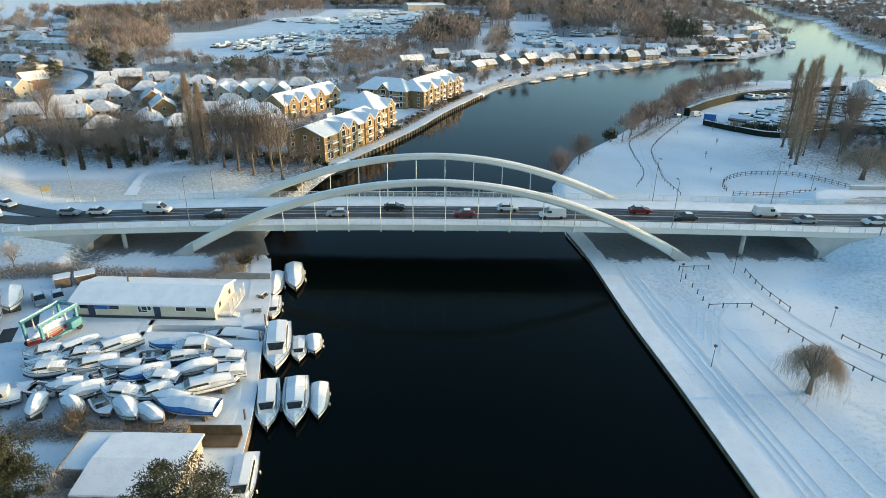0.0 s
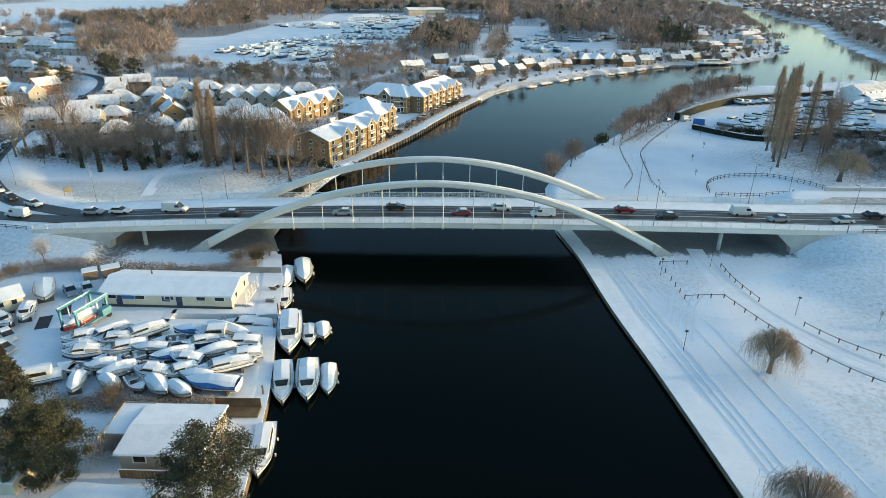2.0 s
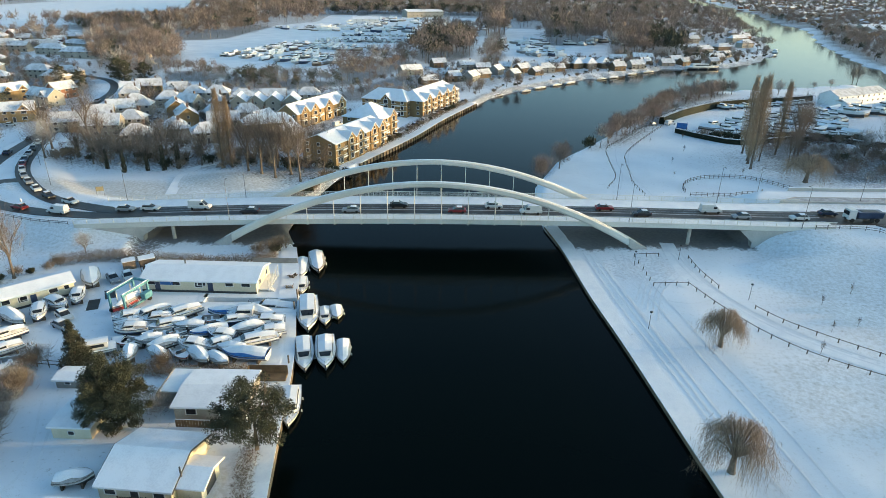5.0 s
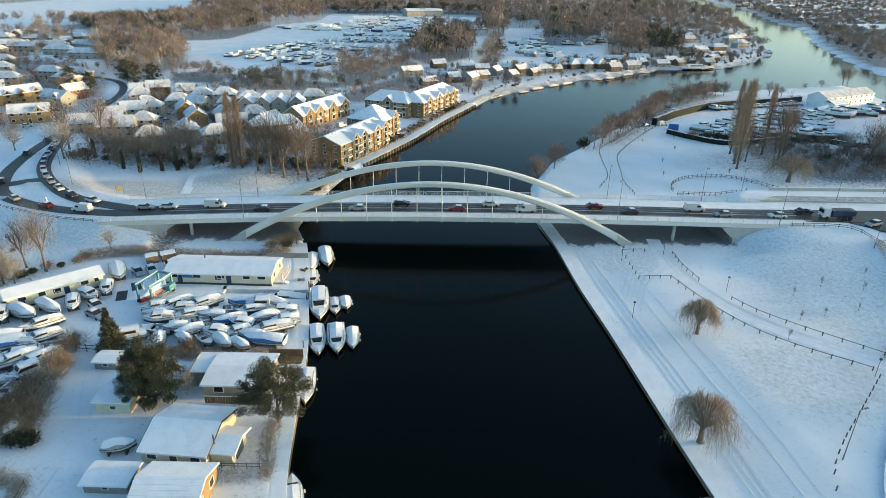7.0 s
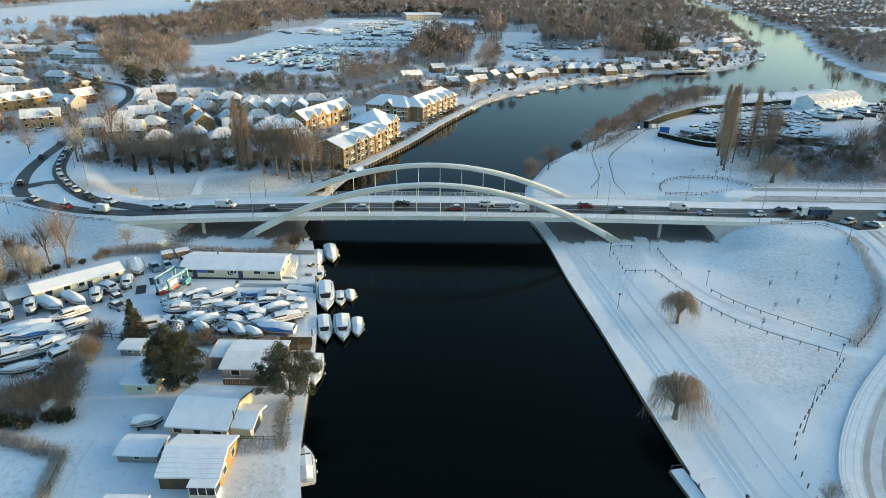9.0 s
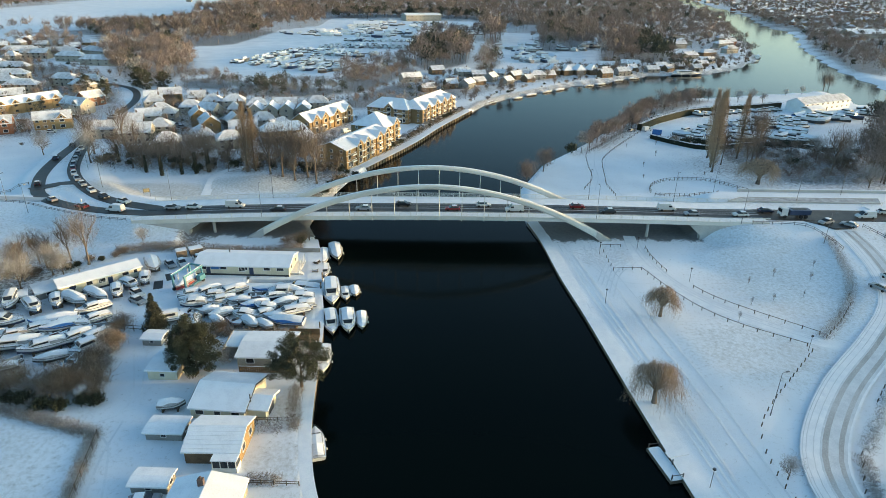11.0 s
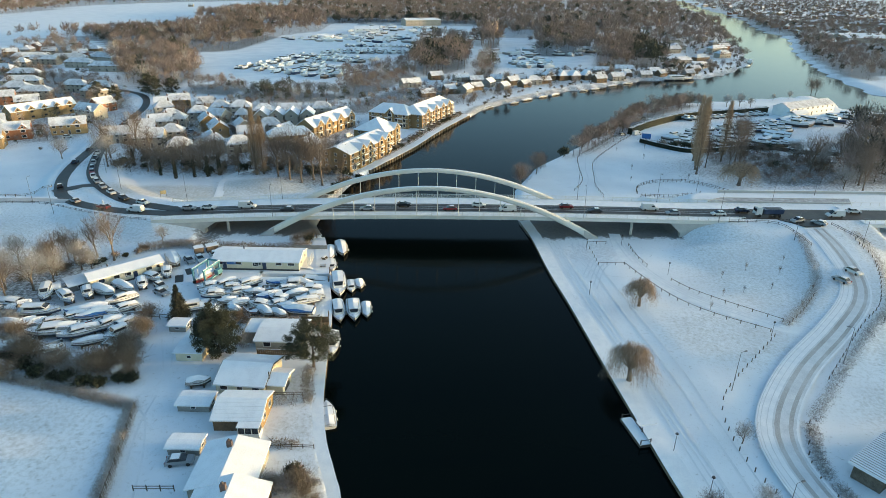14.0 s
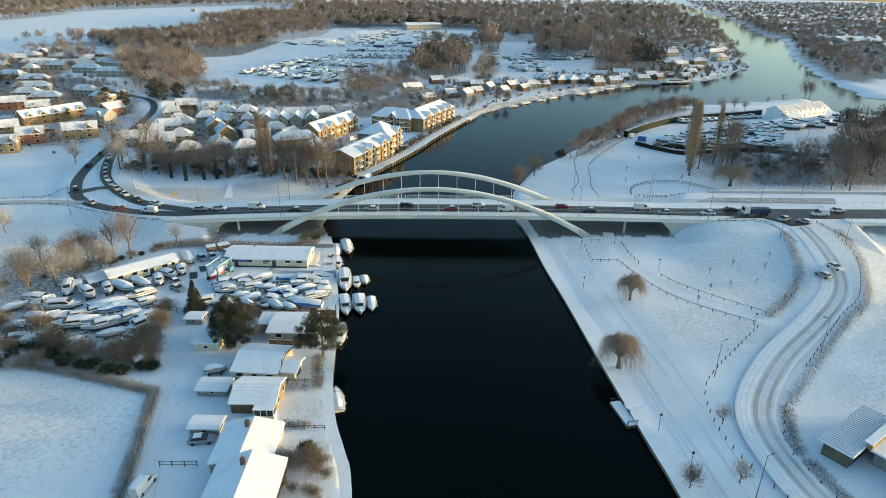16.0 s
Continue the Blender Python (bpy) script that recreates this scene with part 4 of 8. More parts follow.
def willow(h, r, n, mat, label):
    """Limbs that arch out from a short trunk, with strands hanging from them in curtains."""
    e = thing("weeping_willow", label, "tree")
    fork = Vector((0.1, 0.0, h * 0.30))
    s = Shape().tube((0, 0, -0.4), (0, 0, 0.5), 0.62, 0.40, n=8, cap=False).tube((0, 0, 0.4), fork, 0.40, 0.32, n=8, cap=False)
    starts, outs = [], []
    for k in range(64):
        a = k * 2.399 + random.uniform(-0.3, 0.3)
        q = math.sqrt((k + 1.5) / 66) * random.uniform(0.82, 1.06)
        top = Vector((math.cos(a) * r * q * 0.72, math.sin(a) * r * q * 0.72, h * (0.48 + 0.50 * math.sqrt(max(0.0, 1 - q * q * 0.85))) * random.uniform(0.88, 1.05)))
        tip = Vector((math.cos(a) * r * q, math.sin(a) * r * q, top.z - h * (0.05 + 0.16 * q)))
        knee = fork.lerp(top, 0.55) + Vector((0, 0, h * 0.05))
        line = [fork, knee, top, tip]
        for i, (p, w) in enumerate(zip(line[:-1], (0.11, 0.05, 0.022))):
            s.tube(p, line[i + 1], w, (0.05, 0.022, 0.01)[i], n=5, cap=False)
        for i in range(9):
            t = 0.25 + 0.75 * i / 8
            starts.append(knee.lerp(top, t * 2) if t < 0.5 else top.lerp(tip, t * 2 - 1))
            outs.append((math.cos(a), math.sin(a), q))
    part("trunk", s, M_BARK, e, "short forking trunk with arching limbs")
    pts, out = np.array([tuple(p) for p in starts]), np.array(outs)
    pick = rng.integers(0, len(pts), n)
    base = pts[pick] + rng.normal(size=(n, 3)) * np.array([0.42, 0.42, 0.30])
    q = out[pick, 2]
    way = unit(np.stack([out[pick, 0] * 0.30, out[pick, 1] * 0.30, -np.ones(n)], 1) + rng.normal(size=(n, 3)) * 0.28)
    room = np.maximum(base[:, 2] - 0.3, 0.3)
    ln = np.minimum(room, h * (0.14 + 0.30 * q ** 2) * rng.uniform(0.35, 1.2, n))
    strands = sliver_mesh("", base, way, ln, np.full(n, 0.022))
    tails = sliver_mesh("", base + way * ln[:, None] * 0.6, unit(np.stack([np.zeros(n), np.zeros(n), -np.ones(n)], 1) + rng.normal(size=(n, 3)) * 0.10), np.minimum(room * 0.5, ln * 0.9), np.full(n, 0.022))
    strands = np.concatenate([strands, tails])
    m = n // 3
    pick = rng.integers(0, len(pts), m)
    spray = sliver_mesh("", pts[pick], unit(np.stack([out[pick, 0], out[pick, 1], np.full(m, 0.7)], 1) + rng.normal(size=(m, 3)) * 0.8), rng.uniform(0.4, 1.1, m), np.full(m, 0.024))
    crown = new("crown", mesh_from_triangles("crown", np.concatenate([strands, spray]), mat))
    crown.parent = e
    return e


willow_a = away(willow(8.2, 4.6, 3500, M_WILLOW, "leafless weeping willow with golden hanging twigs"))


def leafy(name, label, h, r, n, mat, low=0.15, size=0.30, clumps=130, cone=False):
    """An evergreen of many small leaf sprays gathered in clumps along its boughs."""
    k = clumps
    d = unit(rng.normal(size=(k, 3)))
    if cone:
        cz = rng.random(k) ** 1.3
        cen = np.stack([d[:, 0] * r * (1 - cz) * 0.8, d[:, 1] * r * (1 - cz) * 0.8, h * (0.05 + 0.92 * cz)], 1)
        size_k = r * 0.30 * (1.1 - cz)
    else:
        rad = 0.35 + 0.68 * rng.random(k) ** 0.7
        cen = np.stack([d[:, 0] * r * rad, d[:, 1] * r * rad, h * (low + 1) / 2 + d[:, 2] * h * (1 - low) / 2 * rad], 1)
        cen[:, :2] *= (1.12 - 0.45 * np.clip(cen[:, 2] / h - 0.4, 0, 1))[:, None]
        size_k = r * (0.10 + 0.14 * rng.random(k))
    pick = rng.integers(0, k, n)
    off = unit(rng.normal(size=(n, 3))) * (rng.random(n) ** 0.45)[:, None] * np.array([1.25, 1.25, 0.7])
    base = cen[pick] + off * size_k[pick][:, None]
    way = unit(off + rng.normal(size=(n, 3)) * 0.7 + np.array([0, 0, 0.2]))
    co = sliver_mesh("", base, way, size * (0.5 + 0.9 * rng.random(n)), size * rng.uniform(0.3, 0.6, n))
    return tree(name, label, "tree", h, r, 0.25, co, mat, spread=0.25 if cone else 0.7, up=0.2, depth=1 if cone else 3, kids=4, trunk_len=0.5)


oak = away(leafy("evergreen_tree", "dense dark evergreen tree with rounded leaf clumps", 11, 5.2, 46000, M_LEAF, 0.05, 0.27, 150))
pine = away(leafy("evergreen_tree", "open dark evergreen tree with gaps between clumps", 10, 5.4, 26000, M_LEAF, 0.22, 0.26, 80))
fir = away(leafy("conifer", "narrow dark conical conifer dusted with snow", 8.5, 2.5, 15000, M_CONIFER, size=0.30, cone=True))
far_fir = away(leafy("evergreen_tree", "dark rounded evergreen tree among the houses", 12, 5.0, 2600, M_CONIFER, 0.05, 0.8, 60))


def bush(name, label, h, r, n, mat, size=0.8, width=0.06):
    ob = new(name, mesh_from_triangles(name, crown_slivers(h, r, n, 0.0, size, width), mat))
    return tagged(ob, label, "bush")


scrub = [away(bush("bush", "tangled leafless brown bush", 3.4, 2.6, 1500, M_SCRUB, 0.9, 0.04)), away(bush("bush", "frosted greyish leafless bush", 2.2, 1.9, 800, M_FROST, 0.7)),
         away(bush("bush", "dark evergreen garden bush", 2.4, 1.9, 900, M_LEAF, 0.5, 0.26))]
scrub_points = [crown_slivers(3.4, 2.6, 240, 0.0, 1.1, 0.15), crown_slivers(2.2, 1.9, 200, 0.0, 0.8, 0.15), crown_slivers(2.4, 1.9, 260, 0.0, 0.6, 0.36)]
gathered = [[], [], []]
sapling = tree("sapling", "thin young leafless tree in the snow", "tree", 4.2, 0.8, 0.05, crown_slivers(4.2, 0.8, 160, 0.3, 0.7, 0.03), M_TWIG, spread=0.4, up=0.4, depth=2, kids=4, trunk_len=0.5)
away(sapling)


def plant(proto, x, y, h=1.0, w=None, group="", z=None):
    """A copy of a pattern at a place, scaled. Bushes beyond the bridge are gathered into one mass."""
    if proto in scrub and y > 30:
        k = w_ = h if w is None else w
        a = random.random() * 6.28
        co = scrub_points[scrub.index(proto)] * np.array([k, k, h])
        turned = np.stack([co[:, 0] * math.cos(a) - co[:, 1] * math.sin(a), co[:, 0] * math.sin(a) + co[:, 1] * math.cos(a), co[:, 2]], 1)
        gathered[scrub.index(proto)].append(turned + np.array([x, y, hgt(x, y)]))
        return None
    w = h if w is None else w
    m = Matrix.LocRotScale((x, y, hgt(x, y) if z is None else z), Euler((0, 0, random.random() * 6.28)), (w, w, h))
    o = copy_thing(proto, m)
    if group:
        o["group"] = group
    return o


for x, y, k in ((-96, 43.5, 1), (-89.6, 45.2, 0.9), (-84.8, 46.1, 1.05), (-81.1, 48.5, 1.1), (-119, 60, 0.9), (-103, 47, 0.85)):
    plant(ivy, x, y, k, group="trees along the park edge")
for x, y, i, k in ((-125.6, 52.8, 2, 1.3), (-118.7, 74.8, 0, 0.9), (-52.3, 39.5, 1, 1.15), (-57.8, 44.5, 1, 1.0), (-47.3, 36, 1, 1.1), (-44, 41.9, 0, 1.3), (-39.6, 34.8, 1, 1.1), (-38.9, 59.4, 0, 0.9),
                   (-110, 52, 0, 0.9), (-75, 52, 0, 0.9), (-70, 58, 0, 0.95), (-100, 62, 0, 0.8), (-62, 60, 0, 0.9), (-50, 50, 1, 0.9), (-92, 58, 2, 1.1), (-131, 66, 0, 1.2), (-152, 68, 2, 0.9), (-128, 84, 1, 1.05), (-34, 44, 0, 0.7)):
    plant(bare[i], x, y, k, group="trees along the park edge")
for x, y, k in ((-67.1, 48.9, 0.78), (-64.6, 50, 0.7)):
    plant(poplar, x, y, k, k, group="poplars")
for x, y, k in ((106.3, 56.0, 1.0), (108.5, 62.7, 0.95), (110.0, 66.5, 0.8), (113.0, 76.7, 0.9), (124.6, 75.6, 0.85)):
    plant(poplar, x, y, k * 0.95, k * 0.85, group="poplars")
for x, y, i, k in ((-84.1, -30.1, 1, 0.85), (-89.5, -28.2, 0, 0.75), (-94.9, -47.7, 2, 1.1), (-98.5, -52.4, 0, 0.75), (-130.7, -11.7, 2, 0.8), (-105, -55, 2, 1.0), (-89.5, -36, 2, 0.8), (-94, -39.5, 0, 0.6),
                   (-100, -33, 2, 0.7), (-107, -42, 2, 0.9), (-112, -60, 2, 1.0), (-104, -68, 2, 0.9), (-118, -50, 0, 0.7), (-76, -18, 2, 0.5), (-92, -44, 2, 0.9), (-97, -36, 0, 0.7), (-86, -37.5, 2, 0.7), (-102, -47, 2, 1.0), (-108, -32, 2, 0.8)):
    plant(bare[i], x, y, k, group="trees round the boatyard")
plant(oak, -41.6, -75.0, 1.05, 0.80)
plant(oak, -44.6, -71.6, 0.75, 0.55)
plant(pine, -22.2, -78.6, 1.0)
plant(fir, -55.2, -60.1, 1.0)
plant(willow_a, 49.9, -52.8, 0.88, 0.86, "willows on the bank")
plant(willow_a, 39.2, -81.6, 1.0, 1.08, "willows on the bank")
plant(willow_a, 116.8, 41.5, 1.1, 1.65)
for x, y, k in ((127, 68, 1.3), (132, 74, 1.15), (114, 66, 0.9), (121, 60, 0.8)):
    plant(bare[1], x, y, k, k * 0.8, "trees beyond the road")
for k in range(60):
    x, y = random.uniform(-126, -36), random.uniform(46, 74)
    if x > -60 or y > 44 + (-60 - x) * 0.12:
        plant(random.choice((scrub[0], scrub[0], scrub[2])), x, y, random.uniform(0.8, 1.5), group="undergrowth below the trees")
plant(bare[2], 52.8, -99.9, 0.42)
plant(bare[2], 49.6, -113.8, 0.45)
plant(bare[3], 41.4, -114.5, 0.55)
# along the bank above the bridge
bank = path_points([(34, 42, 0), (43, 62, 0), (58, 80, 0), (70, 98, 0), (88, 124, 0), (112, 163, 0), (134, 183, 0), (162, 207, 0)], 7.5)
for p in bank:
    if 5 < p.y < 210 and not 66 < p.y < 82:
        plant(bare[3], p.x + random.uniform(-1, 4), p.y + random.uniform(-2, 2), random.uniform(0.75, 1.15), group="trees on the river bank")
        if p.y > 120 and random.random() < 0.4:
            plant(bare[3], p.x + random.uniform(2, 7), p.y + random.uniform(-3, 1), random.uniform(0.8, 1.2), group="trees on the river bank")
plant(scrub[2], 57.5, 80.5, 2.0, 1.6)
for x, y, k in ((183, 203, 1.0), (192, 205, 1.1), (198, 203, 0.8), (225, 228, 0.6), (240, 236, 0.7), (270, 262, 1.4), (277, 268, 1.2)):
    plant(bare[0] if k > 1.15 else bare[2], x, y, k * 0.75, group="trees on the river bank")
for k in range(14):
    x, y = random.uniform(150, 205), random.uniform(36, 84)
    plant(bare[k % 3], x, y, random.uniform(0.75, 1.05), group="trees beyond the road")
for k in range(40):
    x, y = random.uniform(130, 178), random.uniform(36, 90)
    if y > 36 + (x - 118) * 0.1:
        plant(scrub[k % 2], x, y, random.uniform(0.8, 1.5), group="scrub beyond the road")
for k in range(26):
    plant(scrub[2] if k % 3 else scrub[0], 108 + k * 2.4 + random.uniform(-1, 1), 99 - k * 0.2 + random.uniform(-2, 2), random.uniform(0.9, 1.5), group="scrub beside the marina")
# scrub round the boatyard
for pts, step, i, k in (([(-86, -75, 0), (-74, -81, 0), (-63, -84.5, 0), (-56, -84, 0)], 2.0, 2, 1.0), ([(-57, -82, 0), (-60, -70, 0), (-62.5, -60, 0)], 2.2, 1, 1.0), 
                        ([(-31.5, 42, 0), (-36, 24, 0), (-37.5, 10, 0)], 2.4, 0, 0.9), ([(-38, -17, 0), (-34, -14, 0)], 1.5, 0, 0.9), ([(-100, -40, 0), (-88, -33, 0), (-78, -24, 0)], 2.4, 0, 0.7),
                        ([(-104, -62, 0), (-96, -68, 0), (-88, -74, 0)], 2.2, 1, 1.3), 
                        ([(-24, -110.5, 0), (-17, -110, 0)], 1.7, 1, 1.0), ([(-20, -107, 0), (-16.5, -113, 0)], 1.7, 0, 0.75), ([(-22, -114.5, 0), (-16, -118, 0)], 1.7, 1, 0.7), ([(-92, -62, 0), (-86, -70, 0), (-78, -77, 0), (-66, -81, 0), (-58, -80, 0)], 1.9, 1, 1.35), ([(-60, -80, 0), (-61.5, -70, 0), (-63, -61, 0)], 2.4, 1, 1.3)):
    for p in path_points(pts, step):
        sc = random.uniform(0.75, 1.25) * k
        plant(scrub[i if random.random() < 0.7 else (i + 2) % 3], p.x + random.uniform(-0.8, 0.8), p.y + random.uniform(-0.8, 0.8), sc, group="scrub round the gardens")
plant(scrub[1], -37.8, -71.4, 1.5, 1.25)
plant(scrub[0], -41.8, -60.8, 0.9, 0.9)
for k in range(14):
    plant(scrub[(2, 1, 0)[k % 3]], random.uniform(-88, -58), random.uniform(-84.5, -76) - 0.0, random.uniform(0.8, 1.3), group="scrub round the boatyard")
for x, y in ((66, -55), (72, -48), (78, -46), (86, -44), (84, -34), (92, -36), (96, -30), (88, -54), (95, -46), (76, -38), (102, -62), (108, -74), (100, -80), (82, 62), (92, 78), (84, 92), (98, 96), (104, 108), (90, 108), (95, 118), (77, 46), (100, 48)):
    plant(sapling, x, y, random.uniform(0.4, 0.7), group="saplings in the snow")
for p in path_points([(-60, 62, 0), (-80, 60, 0), (-104, 66, 0), (-120, 66, 0)], 3.2):
    plant(scrub[0], p.x + random.uniform(-2, 2), p.y + random.uniform(-3, 6), random.uniform(0.8, 1.4), group="undergrowth below the trees")
for p in path_points([(-28, 48, 0), (-40, 50, 0), (-55, 56, 0)], 3.0):
    plant(scrub[2] if random.random() < 0.4 else scrub[0], p.x, p.y + random.uniform(-2, 4), random.uniform(0.7, 1.2), group="undergrowth below the trees")
for x, y, k in ((-175, 215, 1.0), (-182, 222, 1.1), (-168, 224, 0.9), (-205, 205, 0.9), (-190, 196, 0.8)):
    plant(far_fir, x, y, k, group="evergreens among the houses")


# gardens among the houses, and the rough ground behind the boatyard
for cx, cy, rx, ry, n_, hi in ((-110, 118, 36, 34, 60, 0.75), (-75, 122, 20, 40, 36, 0.7), (-140, 150, 24, 30, 26, 0.75), (-200, 120, 40, 40, 40, 0.75), (-40, 110, 12, 50, 26, 0.55), (-260, 220, 60, 60, 40, 0.9), (-320, 320, 60, 60, 36, 1.0), (-120, 172, 30, 20, 18, 0.8),
                               (25, 270, 20, 30, 18, 0.8), (70, 300, 40, 18, 18, 0.9), (140, 345, 40, 22, 18, 0.9), (220, 390, 50, 40, 26, 0.9), (320, 600, 40, 110, 34, 1.0), (-103, -30, 12, 18, 14, 0.6), (-112, -62, 12, 14, 12, 0.7)):
    for _ in range(n_):
        x, y = cx + random.uniform(-rx, rx), cy + random.uniform(-ry, ry)
        q = np.array([x]), np.array([y])
        if inside(*q, WATERSIDE)[0] or line_distance(*q, ROAD_LEFT_NEAR)[0][0] < 6 or line_distance(*q, ROAD_LEFT_FAR)[0][0] < 6:
            continue
        plant(random.choice((light[0], light[1], light[0], scrub[0], scrub[0], scrub[1], scrub[2])) if y > 0 else random.choice((bare[2], bare[0], scrub[0], scrub[1])), x, y, random.uniform(0.55, 1.1) * hi, group="garden trees and bushes")


shore = path_points([(x, y, 0) for x, y in LEFT_FAR[4:]], 5.0)
for p, nrm in zip(shore, sides(shore)):
    for _ in range(2):
        o = random.uniform(3, 16)
        q = p - nrm * o
        if random.random() < 0.6 and not inside(np.array([q.x]), np.array([q.y]), WATERSIDE)[0] and line_distance(np.array([q.x]), np.array([q.y]), WATERSIDE)[0][0] > 2:
            plant(random.choice((scrub[0], scrub[1], scrub[2], light[0])), q.x, q.y, random.uniform(0.5, 0.9), group="gardens on the far bank")
walk_line = path_points([(x, y, 0) for x, y in QUAY_UP], 2.4)
for p, nrm in zip(walk_line, sides(walk_line)):
    q = p - nrm * (5.2 + random.uniform(-0.5, 0.5))
    plant(random.choice((scrub[0], scrub[1], scrub[2])), q.x, q.y, random.uniform(0.5, 0.8), group="shrubs along the riverside walk")
    q = p - nrm * (8.2 + random.uniform(-0.8, 0.8))
    if random.random() < 0.6:
        plant(scrub[1], q.x, q.y, random.uniform(0.5, 0.8), group="shrubs along the riverside walk")


def hedge(name, pts, half, h, mat, label, dense=60):
    """A clipped hedge: a solid core under many short twigs."""
    line = path_points([(x, y, hgt(x, y)) for x, y in pts], 1.5)
    solid = 0.92 if mat is M_HEDGE else 0.35
    core = None
    if mat is M_HEDGE:
        core = part(name, ribbon(line, -half * 0.8 * solid, half * 0.8 * solid, h * solid, h * solid + 0.3), mat)
        tagged(core, label, "hedge", kind="stuff")
        part("snow", ribbon(line, -half * 0.6, half * 0.6, h * solid + 0.06, 0.1), M_THINROOF, core, "thin snow on the clipped top")
    co = []
    sd = sides(line)
    for p, nrm in zip(line, sd):
        k = dense if mat is M_HEDGE else dense * 4
        o = rng.uniform(-half, half, k)
        z = rng.uniform(0.1, h, k)
        edge = rng.random(k) < 0.5
        o = np.where(edge, np.sign(o) * half * 0.85, o)
        z = np.where(edge, z, h * 0.93) if mat is M_HEDGE else rng.uniform(0.0, h * 0.75, k)
        b = np.stack([p.x + nrm.x * o + rng.uniform(-0.8, 0.8, k), p.y + nrm.y * o + rng.uniform(-0.8, 0.8, k), p.z + z], 1)
        w = unit(rng.normal(size=(k, 3)) + np.array([0, 0, 0.4]))
        co.append(sliver_mesh("", b, w, np.full(k, 0.45) if mat is M_HEDGE else rng.uniform(0.4, 0.95, k), np.full(k, 0.10 if mat is M_HEDGE else 0.045)))
    if core is None:
        return tagged(new(name, mesh_from_triangles(name, np.concatenate(co), mat)), label, "hedge", kind="stuff")
    ob = new("twigs", mesh_from_triangles("twigs", np.concatenate(co), mat))
    ob.parent = core
    return core


hedge("hedge", [(99.5, 125), (108, 135), (117, 144.5), (138, 163), (155, 170.5), (169, 175), (184, 180.5), (200, 187)], 1.5, 3.5, M_HEDGE, "tall clipped dark hedge round the marina")
hedge("hedge", [(100, 108.5), (107, 98.5), (118, 90), (140, 96), (157, 97.5), (168, 90), (183, 88)], 1.1, 2.0, M_HEDGE, "low dark hedge in front of the marina")
hedge("hedge", [(-80, -23), (-72, -20.5), (-66, -20), (-58, -21.5), (-50, -22)], 1.7, 2.0, M_SCRUB, "tangled brown hedge behind the boatyard", 150)
hedge("hedge", [(-50, -22), (-44, -21.5), (-39, -20.5), (-34.5, -19)], 1.3, 1.5, M_SCRUB, "tangled brown hedge behind the boatyard", 120)
hedge("hedge", [(-49, -61.6), (-42, -61.9), (-36, -62), (-29, -62)], 1.0, 1.4, M_SCRUB, "brown hedge between the boatyard and the bungalow", 130)
hedge("hedge", [(-22.9, -79.5), (-22.4, -84), (-21.4, -89)], 0.55, 1.3, M_SCRUB, "rough brown garden hedge beside the water", 60)
hedge("hedge", [(-28, -89.2), (-24, -89.4), (-21.4, -89.2)], 0.9, 1.2, M_FROST, "frosted garden hedge between the bungalows", 70)
hedge("hedge", [(-26, -108.6), (-22, -109.4), (-18, -109.2)], 1.4, 1.7, M_FROST, "thick frosted shrubs across the garden", 130)
hedge("hedge", [(-25, -100.6), (-21.5, -100.7)], 0.5, 0.7, M_SCRUB, "low brown shrubs along the garden wall", 60)
for off in (4.4, 8.6):
    row = path_points([(x, y, 0) for x, y in QUAY_UP], 12.0)
    hedge("hedge", [(p.x - n.x * off, p.y - n.y * off) for p, n in zip(row, sides(row))][:-1], 0.7, 1.0, M_FROST if off > 5 else M_SCRUB, "frosted shrubs along the riverside walk", 26)
hedge("hedge", [(-90, -80.5), (-84, -81.6), (-68, -86), (-52, -91.3)], 0.7, 1.3, M_FROST, "frosted brown field hedge", 75)
hedge("hedge", [(-90, -80.9), (-84, -82), (-68, -86.4), (-52, -91.7)], 0.5, 0.8, M_SCRUB, "brown undergrowth below the field hedge", 40)
hedge("hedge", [(-51.8, -92), (-50, -100), (-48.2, -108), (-46.4, -118), (-44, -135)], 0.6, 1.1, M_FROST, "thin frosted hedge along a fence", 110)
hedge("hedge", [(80.5, -61.5), (91.5, -50.5), (99.5, -39.5), (103.8, -28), (106.3, -18)], 0.7, 0.9, M_FROST, "low frosted brown hedge on the embankment edge", 40)
hedge("hedge", [(124, -16), (120.5, -32), (109.5, -53), (97.5, -64.4), (79, -82.8), (68.3, -94)], 0.6, 0.8, M_FROST, "low frosted brown hedge along the side road", 32)
hedge("hedge", [(66.5, -96), (63.2, -104.5), (63, -110), (66, -126)], 0.6, 0.7, M_FROST, "low frosted hedge along the side road")


MIXES = {"brown": (("red", 0.55), ("twig", 0.30), ("hoar", 0.10), ("dark", 0.05)), "red": (("red", 0.8), ("twig", 0.2)), "deep": (("red", 0.40), ("twig", 0.45), ("dark", 0.15)), "dark": (("dark", 0.75), ("red", 0.25)),
         "ivied": (("red", 0.45), ("twig", 0.25), ("dark", 0.30)), "hoar": (("hoar", 0.25), ("twig", 0.40), ("dark", 0.35)), "scrub": (("twig", 0.30), ("red", 0.15), ("hoar", 0.30), ("dark", 0.25))}
WOOD_LOOK = {"red": (M_TWIGRED, "distant leafless reddish-brown woodland"), "twig": (M_TWIG, "distant leafless greyish-brown woodland"), "dark": (M_CONIFER, "distant dark evergreen woodland"), "hoar": (M_FROST, "distant frosted leafless woodland")}


